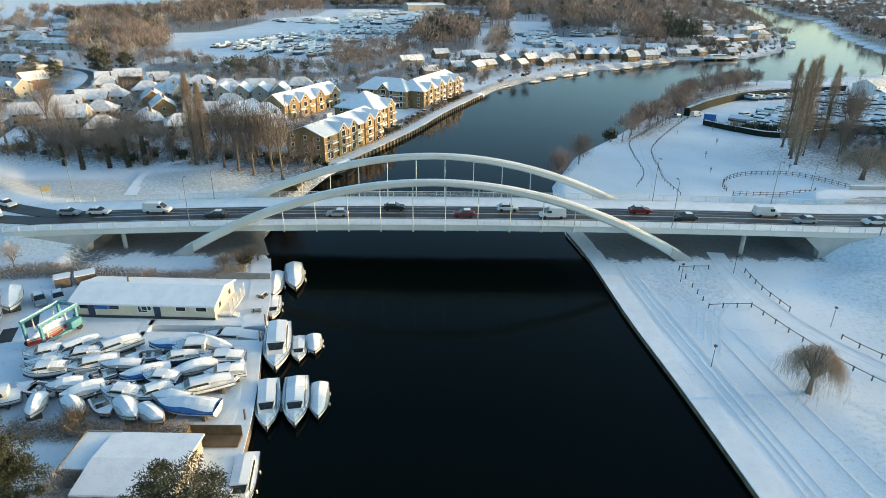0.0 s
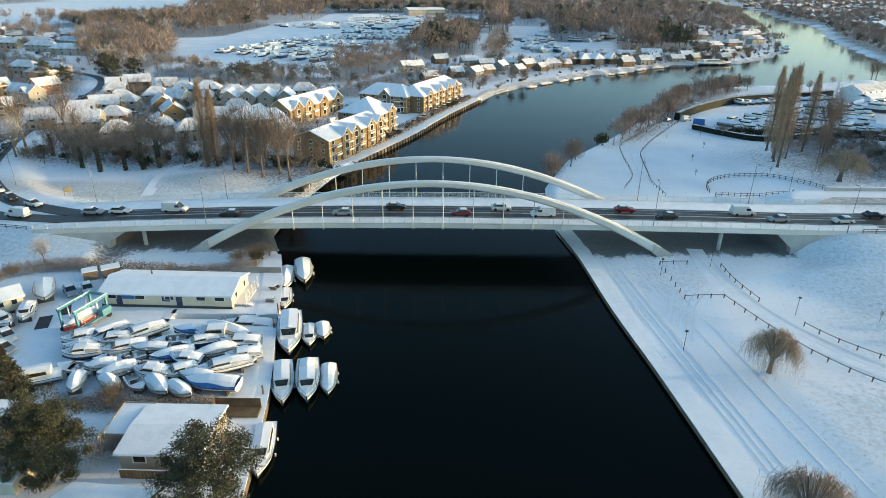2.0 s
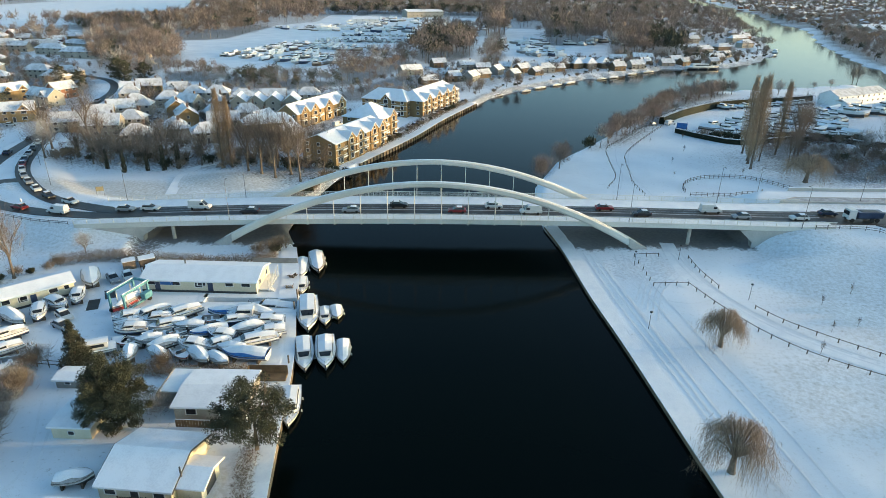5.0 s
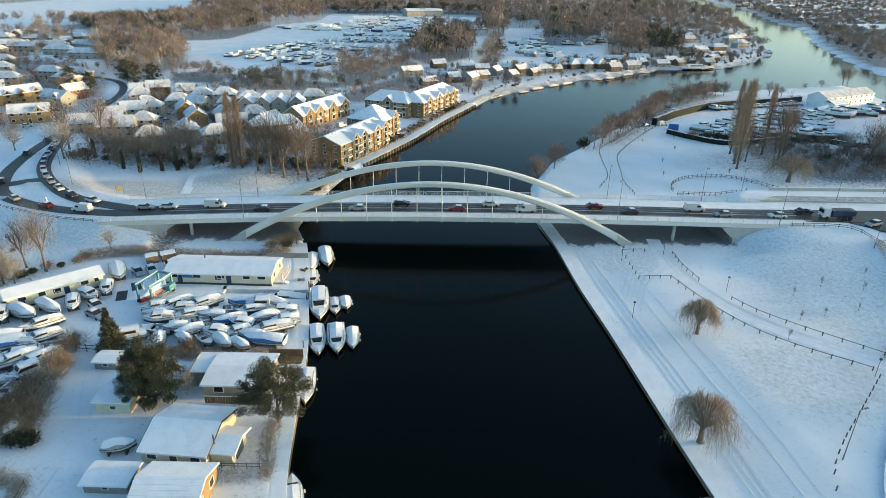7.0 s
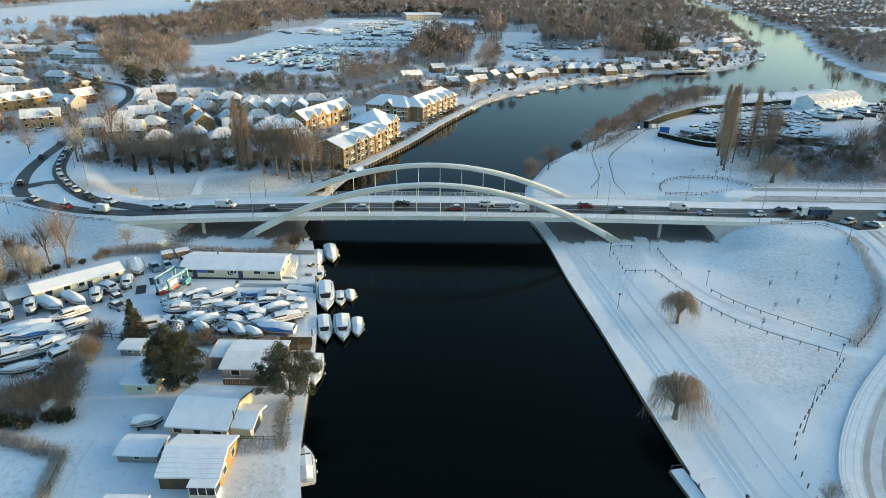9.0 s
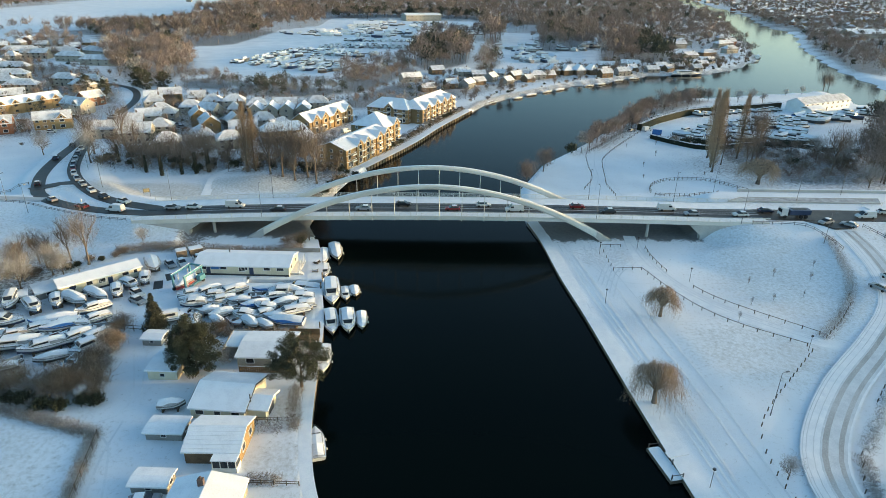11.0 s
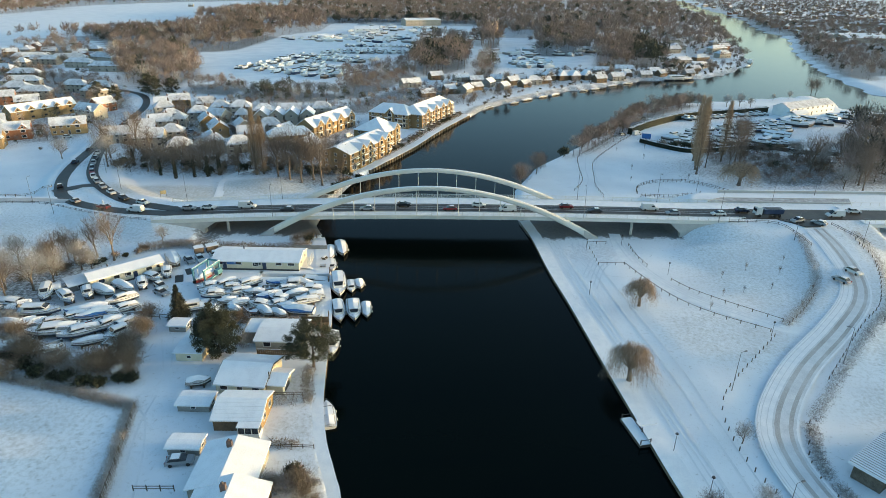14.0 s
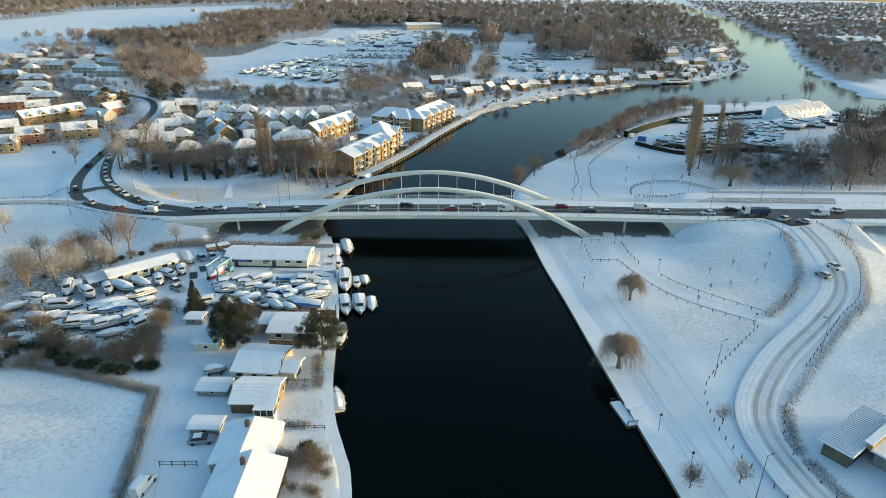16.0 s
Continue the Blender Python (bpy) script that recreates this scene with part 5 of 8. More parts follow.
def crowns(xy, zs, h, per, big, leafy_ones, low):
    """Rounded crowns of radiating twigs, one over each place."""
    n = len(xy)
    hh = h * rng.uniform(0.6, 1.3, n)
    rr = hh * rng.uniform(0.30, 0.50, n)
    d = unit(rng.normal(size=(n * per, 3))).reshape(n, per, 3)
    d[:, :, 2] = np.where(d[:, :, 2] < -0.3, -d[:, :, 2], d[:, :, 2])
    ph = rng.uniform(0, 6.28, (n, 1, 3))
    lump = 0.80 + 0.16 * np.sin(d[:, :, 0] * 5 + ph[:, :, 0]) * np.sin(d[:, :, 1] * 5 + ph[:, :, 1]) + 0.12 * np.sin(d[:, :, 2] * 7 + ph[:, :, 2])
    rad = rng.random((n, per)) ** 0.4 * lump
    mid = low + (1 - low) * 0.5
    base = np.stack([d[:, :, 0] * rad * rr[:, None], d[:, :, 1] * rad * rr[:, None], hh[:, None] * (mid + d[:, :, 2] * rad * (1 - low) * 0.52)], -1)
    way = unit((d * 0.8 + np.array([0, 0, 0.55]) + rng.normal(size=(n, per, 3)) * 0.55).reshape(-1, 3))
    ln = (hh[:, None] * (0.10 if leafy_ones else 0.19) * rng.uniform(0.6, 1.4, (n, per))).ravel() * big ** 0.5
    wd = np.maximum((hh[:, None] / 14 * (0.75 if leafy_ones else 0.25) * rng.uniform(0.6, 1.4, (n, per))).ravel() * big, 0.10)
    base = (base + np.stack([xy[:, 0], xy[:, 1], zs], -1)[:, None, :]).reshape(-1, 3)
    co = sliver_mesh("", base - way * ln[:, None] * 0.35, way, ln, wd)
    foot = np.stack([xy[:, 0], xy[:, 1], zs - 0.3], -1)
    return np.concatenate([co, sliver_mesh("", foot, unit(rng.normal(size=(n, 3)) * 0.05 + np.array([0, 0, 1])), hh * 0.75, np.maximum(hh * 0.028, 0.2))])


def wood(outline, gap, h, kind):
    """A wood within an outline: one mass of crowns for each kind of tree in it."""
    px_, py_ = [p[0] for p in outline], [p[1] for p in outline]
    cols, rows = int((max(px_) - min(px_)) / gap) + 1, int((max(py_) - min(py_)) / gap) + 1
    gx_, gy_ = np.meshgrid(np.arange(cols) * gap + min(px_), np.arange(rows) * gap + min(py_))
    xy = np.stack([gx_.ravel(), gy_.ravel()], -1) + rng.uniform(-0.55, 0.55, (cols * rows, 2)) * gap
    d, _ = line_distance(xy[:, 0], xy[:, 1], WATERSIDE + WATERSIDE[:1])
    keep = inside(xy[:, 0], xy[:, 1], outline) & (d > 1.5) & ~inside(xy[:, 0], xy[:, 1], WATERSIDE) & (rng.random(len(xy)) < 0.9)
    for line in (ROAD_LEFT_NEAR, ROAD_LEFT_FAR, ROAD_RIGHT_FAR):
        keep &= line_distance(xy[:, 0], xy[:, 1], line)[0] > 7
    for clearing in OPEN_LAND if gap > 14 else ():
        keep &= ~inside(xy[:, 0], xy[:, 1], clearing)
    xy = xy[keep]
    if not len(xy):
        return
    zs = ground_height(xy[:, 0], xy[:, 1])
    far = float(np.hypot(xy[:, 0], xy[:, 1] + 150).mean())
    per, big = (110 if kind == "scrub" else 170, 0.8) if far < 520 else ((120, 1.2) if far < 900 else (70, 2.0))
    names, shares = zip(*MIXES[kind])
    pick = rng.choice(len(names), len(xy), p=shares)
    for i, k in enumerate(names):
        sel = pick == i
        if sel.any():
            ob = new("woodland", mesh_from_triangles("woodland", crowns(xy[sel], zs[sel], h, per, big, k == "dark", 0.02 if kind in ("scrub", "hoar") or k == "dark" else 0.12), WOOD_LOOK[k][0]))
            tagged(ob, WOOD_LOOK[k][1] if kind != "scrub" else "garden shrubs and small trees among the houses", "woodland", kind="stuff")


for i, lb in enumerate(("mass of tangled brown undergrowth", "mass of frosted grey shrubs", "mass of dark evergreen shrubs")):
    o = new("undergrowth", mesh_from_triangles("undergrowth", np.concatenate(gathered[i]), (M_SCRUB, M_FROST, M_LEAF)[i]))
    tagged(o, lb, "shrubs", kind="stuff")
# the last row is the added, unseen wood that shades the right bank
for row in WOODS:
    wood(*row)
for e in protos:
    for o in (e, *e.children_recursive):
        scene.collection.objects.unlink(o)
        bpy.data.objects.remove(o)

# ---------- houses ----------
def window_meshes():
    f = Shape()
    o, i = 0.5, 0.43
    ring = lambda y: [(-o, y, -o), (o, y, -o), (o, y, o), (-o, y, o), (-i, y, -i), (i, y, -i), (i, y, i), (-i, y, i)]
    k = [(0, 1, 5, 4), (1, 2, 6, 5), (2, 3, 7, 6), (3, 0, 4, 7)]
    f.add(ring(-0.06) + ring(0.05), k + [(0, 8, 9, 1), (1, 9, 10, 2), (2, 10, 11, 3), (3, 11, 8, 0), (4, 5, 13, 12), (5, 6, 14, 13), (6, 7, 15, 14), (7, 4, 12, 15)])
    p = Shape().box(0, 0.015, 0, 0.94, 0.03, 0.94)
    a, b = part("window", f, M_WHITE), part("pane", p, M_GLASS)
    out = a.data, b.data
    bpy.data.objects.remove(a)
    bpy.data.objects.remove(b)
    return out


WINDOW, PANE = window_meshes()


def window(parent, x, y, z, w, h, turn=0.0):
    """A framed pane set on a wall; turn: the way that it faces, 0 being -y. Far houses have the pane alone."""
    if parent.location.y > 180 or parent.location.x < -200:
        o = new("window", PANE)
        o.parent = parent
        o.matrix_basis = Matrix.LocRotScale((x, y, z), Euler((0, 0, radians(turn))), (w * 0.8, 2.5, h * 0.8))
        return o
    o = new("window", WINDOW)
    o.parent = parent
    o.matrix_basis = Matrix.LocRotScale((x, y, z), Euler((0, 0, radians(turn))), (w, 1, h))
    p = new("pane", PANE)
    p.parent = o
    return o


def gable_walls(s, w, d, h, rh, x=0.0, y=0.0):
    """Walls of a house whose ridge runs along x."""
    a, b = w / 2, d / 2
    v = [(x - a, y - b, -0.6), (x + a, y - b, -0.6), (x + a, y + b, -0.6), (x - a, y + b, -0.6), (x - a, y - b, h), (x + a, y - b, h), (x + a, y + b, h), (x - a, y + b, h), (x - a, y, h + rh - 0.1), (x + a, y, h + rh - 0.1)]
    return s.add(v, [(0, 1, 5, 4), (1, 2, 6, 9, 5), (2, 3, 7, 6), (3, 0, 4, 8, 7), (3, 2, 1, 0)])


def gable_roof(s, w, d, h, rh, over=0.35, thick=0.22, x=0.0, y=0.0, hip=0.0):
    """Two slabs that meet at the ridge; hip: how far the ridge stops short of the ends."""
    a, b = w / 2 + over, d / 2 + over
    drop = rh * over / (d / 2)
    e = h - drop
    r = a - hip - (over if hip else 0)
    top = [(x - a, y - b, e), (x + a, y - b, e), (x + a, y + b, e), (x - a, y + b, e), (x - r, y, h + rh), (x + r, y, h + rh)]
    bot = [(p[0], p[1], p[2] - thick) for p in top]
    v = top + bot
    f = [(0, 1, 5, 4), (2, 3, 4, 5), (1, 2, 5), (3, 0, 4)] if hip else [(0, 1, 5, 4), (2, 3, 4, 5)]
    g = [tuple(i + 6 for i in reversed(q)) for q in f]
    if hip:
        rim = [(0, 6, 7, 1), (1, 7, 8, 2), (2, 8, 9, 3), (3, 9, 6, 0)]
    else:
        rim = [(0, 6, 7, 1), (2, 8, 9, 3), (1, 7, 11, 5), (5, 11, 8, 2), (3, 9, 10, 4), (4, 10, 6, 0)]
    return s.add(v, f + g + rim)


def roof_courses(e, w, d, h, rh, n=9):
    """Low battens along the near slope of a roof, showing through the snow."""
    for k in range(n):
        t = (k + 0.6) / n
        y = -d / 2 * (1 - t) - 0.2 * (1 - t)
        part("roof_batten", Shape().box(0, y, h + rh * t - 0.005, w + 0.5, 0.07, 0.05), M_ROOFSNOW, e)


def house(x, y, turn, w, d, h, rh, wall, label, roof=None, hip=0.0, group="", z=None, storeys=2, front=3, chimney=True, gables=(), category="house", side=1, name="house", door=True):
    """A house whose front faces local -y; gables: (x, width, depth) of front gables."""
    e = thing(name, label, category, group, pose(x, y, hgt(x, y) if z is None else z, 0, 0, turn))
    roof = roof or M_ROOFSNOW
    s = Shape()
    if hip:
        s.box(0, 0, h / 2 - 0.3, w, d, h + 0.6)
    else:
        gable_walls(s, w, d, h, rh)
    part("wall", s, wall, e)
    part("roof", gable_roof(Shape(), w, d, h, rh, hip=hip), roof, e, "snow-covered roof")
    for sg in ((-1, 1) if y < 180 and x > -200 else ()):
        part("eaves_board", Shape().box(0, sg * (d / 2 + 0.3), h - 0.22 - rh * 0.35 / (d / 2), w + 0.7, 0.08, 0.16), M_WHITE, e, "white eaves board")
    for gx, gw, gd in gables:
        g = Shape()
        gh = min(0.48 * gw, rh * 0.92)
        run = gh * d / 2 / rh
        gable_walls(g, gd, gw, h, gh)
        g.moved(pose(gx, -d / 2 - gd / 2 + 1.2, 0, 0, 0, 90))
        part("gable", g, wall, e, "projecting gable")
        gr = gable_roof(Shape(), run + gd - 1.2, gw, h, gh, 0.3).moved(pose(gx, -d / 2 + (run - gd + 1.2) / 2, 0.03, 0, 0, 90))
        part("gable_roof", gr, roof, e, "snow-covered gable roof")
        window(e, gx, -d / 2 - gd + 1.15, h + gh * 0.25, min(1.1, gw * 0.25), 1.0)
        for k in range(storeys):
            window(e, gx, -d / 2 - gd + 1.15, 1.45 + k * (h / storeys), min(2.2, gw * 0.45), 1.9 if category == "apartment block" else 1.3)
    step = h / storeys
    for k in range(storeys):
        zc = 0.55 * step + k * step + 0.15
        for i in range(front):
            wx = (i + 0.5) / front * w - w / 2
            if any(abs(wx - gx) < gw / 2 + 0.7 for gx, gw, _ in gables):
                continue
            if k == 0 and door and i == front // 2:
                far = e.location.y > 180 or e.location.x < -200
                dr = part("door", Shape().box(wx, -d / 2 - 0.04, 1.05, 0.95, 0.1, 2.1), M_DARKSTEEL, e, "dark front door")
                far or part("door_frame", Shape().box(wx, -d / 2 - 0.03, 2.14, 1.15, 0.12, 0.08).box(wx - 0.53, -d / 2 - 0.03, 1.05, 0.08, 0.12, 2.1).box(wx + 0.53, -d / 2 - 0.03, 1.05, 0.08, 0.12, 2.1), M_WHITE, dr)
            else:
                window(e, wx, -d / 2 - 0.03, zc, min(1.6, w / front * 0.5), 1.75 if category == "apartment block" else 1.15)
        for i in range(0 if e.location.y > 180 else side):
            wy = (i + 0.5) / side * d - d / 2
            window(e, w / 2 + 0.03, wy, zc, 1.1, 1.1, 90)
            if turn > 55:
                window(e, -w / 2 - 0.03, wy, zc, 1.1, 1.1, -90)
    if chimney:
        c = part("chimney", Shape().box(w * 0.28, d * 0.06, h + rh + 0.1, 0.6, 0.8, 1.6), M_TILE, e, "brick chimney stack")
        part("chimney_pot", Shape().tube((w * 0.28, d * 0.06, h + rh + 0.85), (w * 0.28, d * 0.06, h + rh + 1.3), 0.14, 0.11, n=8), M_TILE, c)
    return e


# boatyard buildings and riverside bungalows
def long_shed(x, y, turn, w, d, h, rh, label, windows, boards=M_CREAM):
    e = house(x, y, turn, w, d, h, rh, boards, label, storeys=1, front=1, chimney=False, side=2, name="boatyard_shed", category="shed", door=False, gables=())
    for wx, ww in windows:
        window(e, wx, -d / 2 - 0.03, 1.9, ww, 0.95)
    for dx in (-w * 0.36, w * 0.1):
        part("door", Shape().box(dx, -d / 2 - 0.04, 1.1, 1.0, 0.1, 2.0), M_HULLBLUE, e, "dark blue door")
    part("plinth", Shape().box(0, -d / 2 - 0.06, 0.15, w, 0.12, 0.5), M_DARKSTEEL, e)
    part("roof_vent", Shape().tube((-w * 0.2, 1.0, h + rh * 0.8), (-w * 0.2, 1.0, h + rh + 0.5), 0.16, n=8), M_STEEL, e)
    return e


shed = long_shed(-44.8, -31.0, -2.0, 22.5, 8.6, 2.7, 1.2, "long cream boarded boatyard shed with a snowy roof", ((-9.2, 1.6), (-4.5, 1.9), (-0.4, 0.0001), (0.6, 1.7), (6.0, 1.7), (9.2, 1.9)))
part("blue_panel", Shape().box(-6.3, -4.35, 2.0, 2.4, 0.08, 1.0), M_TARPBLUE, shed, "blue boarded panel")
veranda = part("veranda", Shape().box(12.3, 0, 0.5, 2.2, 7.0, 0.18).box(13.3, 0, 1.2, 0.08, 7.0, 0.08), M_WHITE, shed, "white timber veranda")
for k in range(5):
    part("post", Shape().box(13.3, -3.4 + k * 1.7, 1.3, 0.12, 0.12, 2.6), M_WHITE, veranda)
for k in range(3):
    part("stair", Shape().box(13.6 + k * 0.3, -2.8, 0.42 - k * 0.15, 0.3, 1.2, 0.15), M_WHITE, veranda)
shed2 = long_shed(-76.6, -39.8, 41.0, 17.0, 5.8, 2.9, 0.8, "long yellow boatyard shed with a snowy roof", ((-6.0, 1.5), (-2.6, 1.4), (0.2, 1.4), (5.0, 1.6), (7.2, 0.9)))
part("sign_panel", Shape().box(5.2, -3.0, 2.45, 3.2, 0.06, 0.35), M_TARPGREY, shed2, "sign board with red lettering bars")
house(-85.5, -45.0, 41.0, 5.0, 5.5, 1.8, 0.3, M_GREYWALL, "low flat-roofed grey store with snow on top", storeys=1, front=1, chimney=False, side=0, name="store", category="shed", door=False)
house(-90.0, -48.5, 30.0, 3.5, 3.0, 1.7, 0.3, M_GREYWALL, "small snow-topped grey hut beside the boats", storeys=1, front=1, chimney=False, side=0, name="hut", category="shed", door=False)
# bungalows down the left bank
flat = house(-30.2, -68.9, -1.0, 9.4, 8.4, 2.5, 0.5, M_RENDER, "low pale bungalow with a wide snowy roof", storeys=1, front=2, chimney=False, door=False)
part("roof_terrace", Shape().box(-6.2, 1.6, 1.2, 4.0, 6.0, 2.4).box(-8.0, 1.6, 2.5, 0.15, 6.0, 0.3).box(-6.2, 4.5, 2.5, 4.0, 0.15, 0.3), M_GREYWALL, flat, "flat side annexe with a dark rim")
part("terrace_snow", Shape().box(-6.1, 1.6, 2.46, 3.6, 5.6, 0.12), M_SNOW, flat)
A_SIZE = (9.0, 9.6)
a_house = house(-33.4, -82.8, -6.0, A_SIZE[0], 9.6, 2.4, 1.6, M_CREAM, "cream bungalow with a broad snow-covered roof", storeys=1, front=3, chimney=False, side=1, roof=M_ROOFSNOW)
for sx in (-1, 1):
    bx = sx * (A_SIZE[0] / 2 + 0.37)
    part("bargeboard", Shape().add([(bx, -5.1, 2.0), (bx, 0, 3.75), (bx, 5.1, 2.0), (bx, -5.1, 2.25), (bx, 0, 4.0), (bx, 5.1, 2.25)] + [(bx + sx * 0.06, y, z) for y, z in ((-5.1, 2.0), (0, 3.75), (5.1, 2.0), (-5.1, 2.25), (0, 4.0), (5.1, 2.25))], [(0, 1, 4, 3), (1, 2, 5, 4), (6, 9, 10, 7), (7, 10, 11, 8), (3, 4, 10, 9), (4, 5, 11, 10), (0, 6, 7, 1), (1, 7, 8, 2), (0, 3, 9, 6), (2, 8, 11, 5)]), M_DARKSTEEL, a_house, "dark bargeboard at the gable")
part("stove_pipe", Shape().tube((5.0, -3.0, 2.2), (5.0, -3.0, 4.2), 0.10, n=8), M_DARKSTEEL, a_house, "thin black stove pipe")
part("porch_wall", Shape().box(6.2, -1.6, 1.0, 3.0, 4.6, 2.8), M_CREAM, a_house, "cream side extension")
part("porch_roof", gable_roof(Shape(), 3.4, 5.0, 2.4, 0.8, 0.3).moved(pose(6.4, -1.6, 0, 0, 0, 0)), M_ROOFSNOW, a_house)
part("garage_door", Shape().box(7.73, -1.6, 0.95, 0.06, 2.4, 1.9), M_DARKSTEEL, a_house, "dark doorway")
b_house = house(-31.5, -93.5, -1.0, 8.0, 7.6, 2.6, 1.4, M_BROWNWOOD, "brown-boarded bungalow with yellow gable and snowy roof", storeys=1, front=0, chimney=False, side=0)
part("gable_cladding", gable_walls(Shape(), 0.08, 7.5, 2.6, 1.35).moved(pose(4.02, 0, 0)), M_YELLOWBRICK, b_house, "sunlit ochre gable end")
window(b_house, 4.1, -1.8, 1.6, 1.4, 1.3, 90)
window(b_house, 4.1, 1.6, 1.6, 1.4, 1.3, 90)
con = part("conservatory", Shape().box(2.4, -4.7, 0.4, 3.6, 1.8, 0.9), M_WHITE, b_house, "white glazed porch")
part("porch_roof", Shape().box(2.4, -4.7, 2.25, 3.8, 2.0, 0.14), M_ROOFSNOW, con)
for k in range(4):
    part("mullion", Shape().box(0.7 + k * 1.13, -5.58, 1.5, 0.1, 0.1, 1.6), M_WHITE, con)
part("pane", Shape().box(2.4, -5.5, 1.5, 3.4, 0.04, 1.4).box(4.1, -4.7, 1.5, 0.04, 1.6, 1.4), M_GLASS, con)
c_house = house(-29.6, -107.5, 90.0, 9.6, 9.4, 2.3, 1.25, M_RENDER, "pale bungalow with a steep snow-covered roof", storeys=1, front=0, chimney=True, side=1)
window(c_house, -2, -4.73, 1.5, 1.6, 1.2)
window(c_house, 2, -4.73, 1.5, 1.6, 1.2)
d_house = house(-27.5, -117.6, 90.0, 12.0, 10.2, 2.6, 1.55, M_BROWNWOOD, "brown bungalow with a steep snow-covered roof", storeys=1, front=0, chimney=True, side=1)
for hx, hy, hw, hd, lb, mt in ((-46.9, -73.7, 5.2, 6.6, "small cream outbuilding with a snowy roof", M_CREAM), (-40.6, -90.6, 5.6, 3.6, "low grey garden store with a snowy roof", M_GREYWALL), (-38.4, -101.6, 5.0, 3.0, "low grey garage with a snowy roof", M_GREYWALL), (-53.5, -64.5, 3.6, 3.0, "small grey garden shed under snow", M_GREYWALL)):
    hut = house(hx, hy, -2.0, hw, hd, 2.2 if mt is M_CREAM else 1.7, 0.25, mt, lb, storeys=1, front=0, chimney=False, side=1, name="outbuilding", category="shed")
    window(hut, 0, -hd / 2 - 0.03, 1.0, 0.9, 0.7)


# ---------- apartment blocks on the quay ----------
def apartment(x, y, turn, w, d, h, rh, gables, label, hip=0.0, bays=8, floors=3):
    e = house(x, y, turn, w, d, h, rh, M_YELLOWBRICK, label, storeys=floors, front=bays, hip=hip, gables=[(gx, gw, 1.6) for gx, gw in gables], chimney=False, side=3, name="apartment_block", category="apartment block", group="riverside apartments", z=1.7, door=False)
    step = h / floors
    for k in range(1, floors):
        band = part("string_course", Shape().box(0, -d / 2 - 0.03, k * step + 0.05, w, 0.08, 0.18), M_WHITE, e, "pale stone band")
    n = max(2, int(w / 6))
    for i in range(n):
        bx = (i + 0.5) / n * w - w / 2
        for k in range(1, floors):
            bal = part("balcony", Shape().box(bx, -d / 2 - 0.85, k * step - 0.02, 2.8, 1.7, 0.16), M_RENDER, e, "small railed balcony with snow")
            part("balcony_front", Shape().box(bx, -d / 2 - 1.68, k * step + 0.2, 2.84, 0.05, 0.5), M_WHITE, bal, "white balcony front")
            part("railing", Shape().box(bx, -d / 2 - 1.66, k * step + 1.02, 2.8, 0.06, 0.06).box(bx - 1.38, -d / 2 - 0.85, k * step + 1.02, 0.06, 1.66, 0.06).box(bx + 1.38, -d / 2 - 0.85, k * step + 1.02, 0.06, 1.66, 0.06), M_WHITE, bal)
    for k in range(floors):
        for i in range(3):
            window(e, -w / 2 - 0.03, (i + 0.5) / 3 * d - d / 2, 0.55 * step + k * step + 0.15, 1.2, 1.3, -90)
    # doors on the ground floor
    for i in range(n):
        bx = (i + 0.5) / n * w - w / 2
        window(e, bx, -d / 2 - 0.06, 1.2, 1.9, 2.1)
    return e


apartment(-30.6, 71.0, 66.0, 34.0, 13.0, 7.4, 2.4, ((-7.5, 5.0), (-1.8, 5.0), (8.0, 5.2), (14.0, 5.2)), "yellow brick apartment block with snowy gables and balconies", floors=3)
apartment(-24.6, 95.8, 66.0, 14.0, 16.0, 8.4, 4.6, ((3.2, 5.0),), "three-storey yellow brick corner block with a hipped snowy roof", hip=6.0, bays=4)
apartment(-3.0, 152.5, 65.0, 40.0, 14.0, 7.2, 3.8, ((-14.0, 5.4), (-4.0, 5.4), (5.0, 5.4), (13.0, 5.4)), "long yellow brick apartment block with sunlit gables and snow", hip=4.0, bays=9)
apartment(-20.0, 141.0, -22.0, 22.0, 13.0, 7.2, 3.8, ((1.0, 5.0),), "yellow brick apartment wing with a hipped snowy roof", hip=5.0, bays=5)
apartment(-52.0, 124.0, 65.0, 36.0, 10.0, 6.0, 3.4, ((-13.0, 5.6), (-6.0, 5.6), (4.0, 5.6), (14.0, 5.6)), "terrace of ochre gabled town houses with snowy roofs", bays=8, floors=2)
apartment(-64.5, 96.5, 22.0, 19.0, 9.0, 5.4, 2.8, (), "two-storey ochre building with a snowy hipped roof", hip=3.0, bays=5, floors=2)

# ---------- houses round the left road ----------
WALLS = (M_YELLOWBRICK, M_REDBRICK, M_RENDER, M_RENDER, M_YELLOWBRICK, M_BROWNWOOD, M_GREYWALL)
NAMES = ("yellow brick", "red brick", "pale rendered", "cream rendered", "ochre brick", "brown boarded", "grey boarded")


def plain_house(x, y, turn, w, i, d=8.0, h=5.0, hip=0.0, gables=(), group="houses by the road", storeys=2, thin=False, z=None):
    return house(x, y, turn, w, d, h, d * 0.36, WALLS[i], NAMES[i] + " house with a snow-covered roof", roof=M_THINROOF if thin else M_TOWNROOF, hip=hip, gables=gables, group=group, storeys=storeys, front=max(2, min(5, int(w / 3))), z=z)


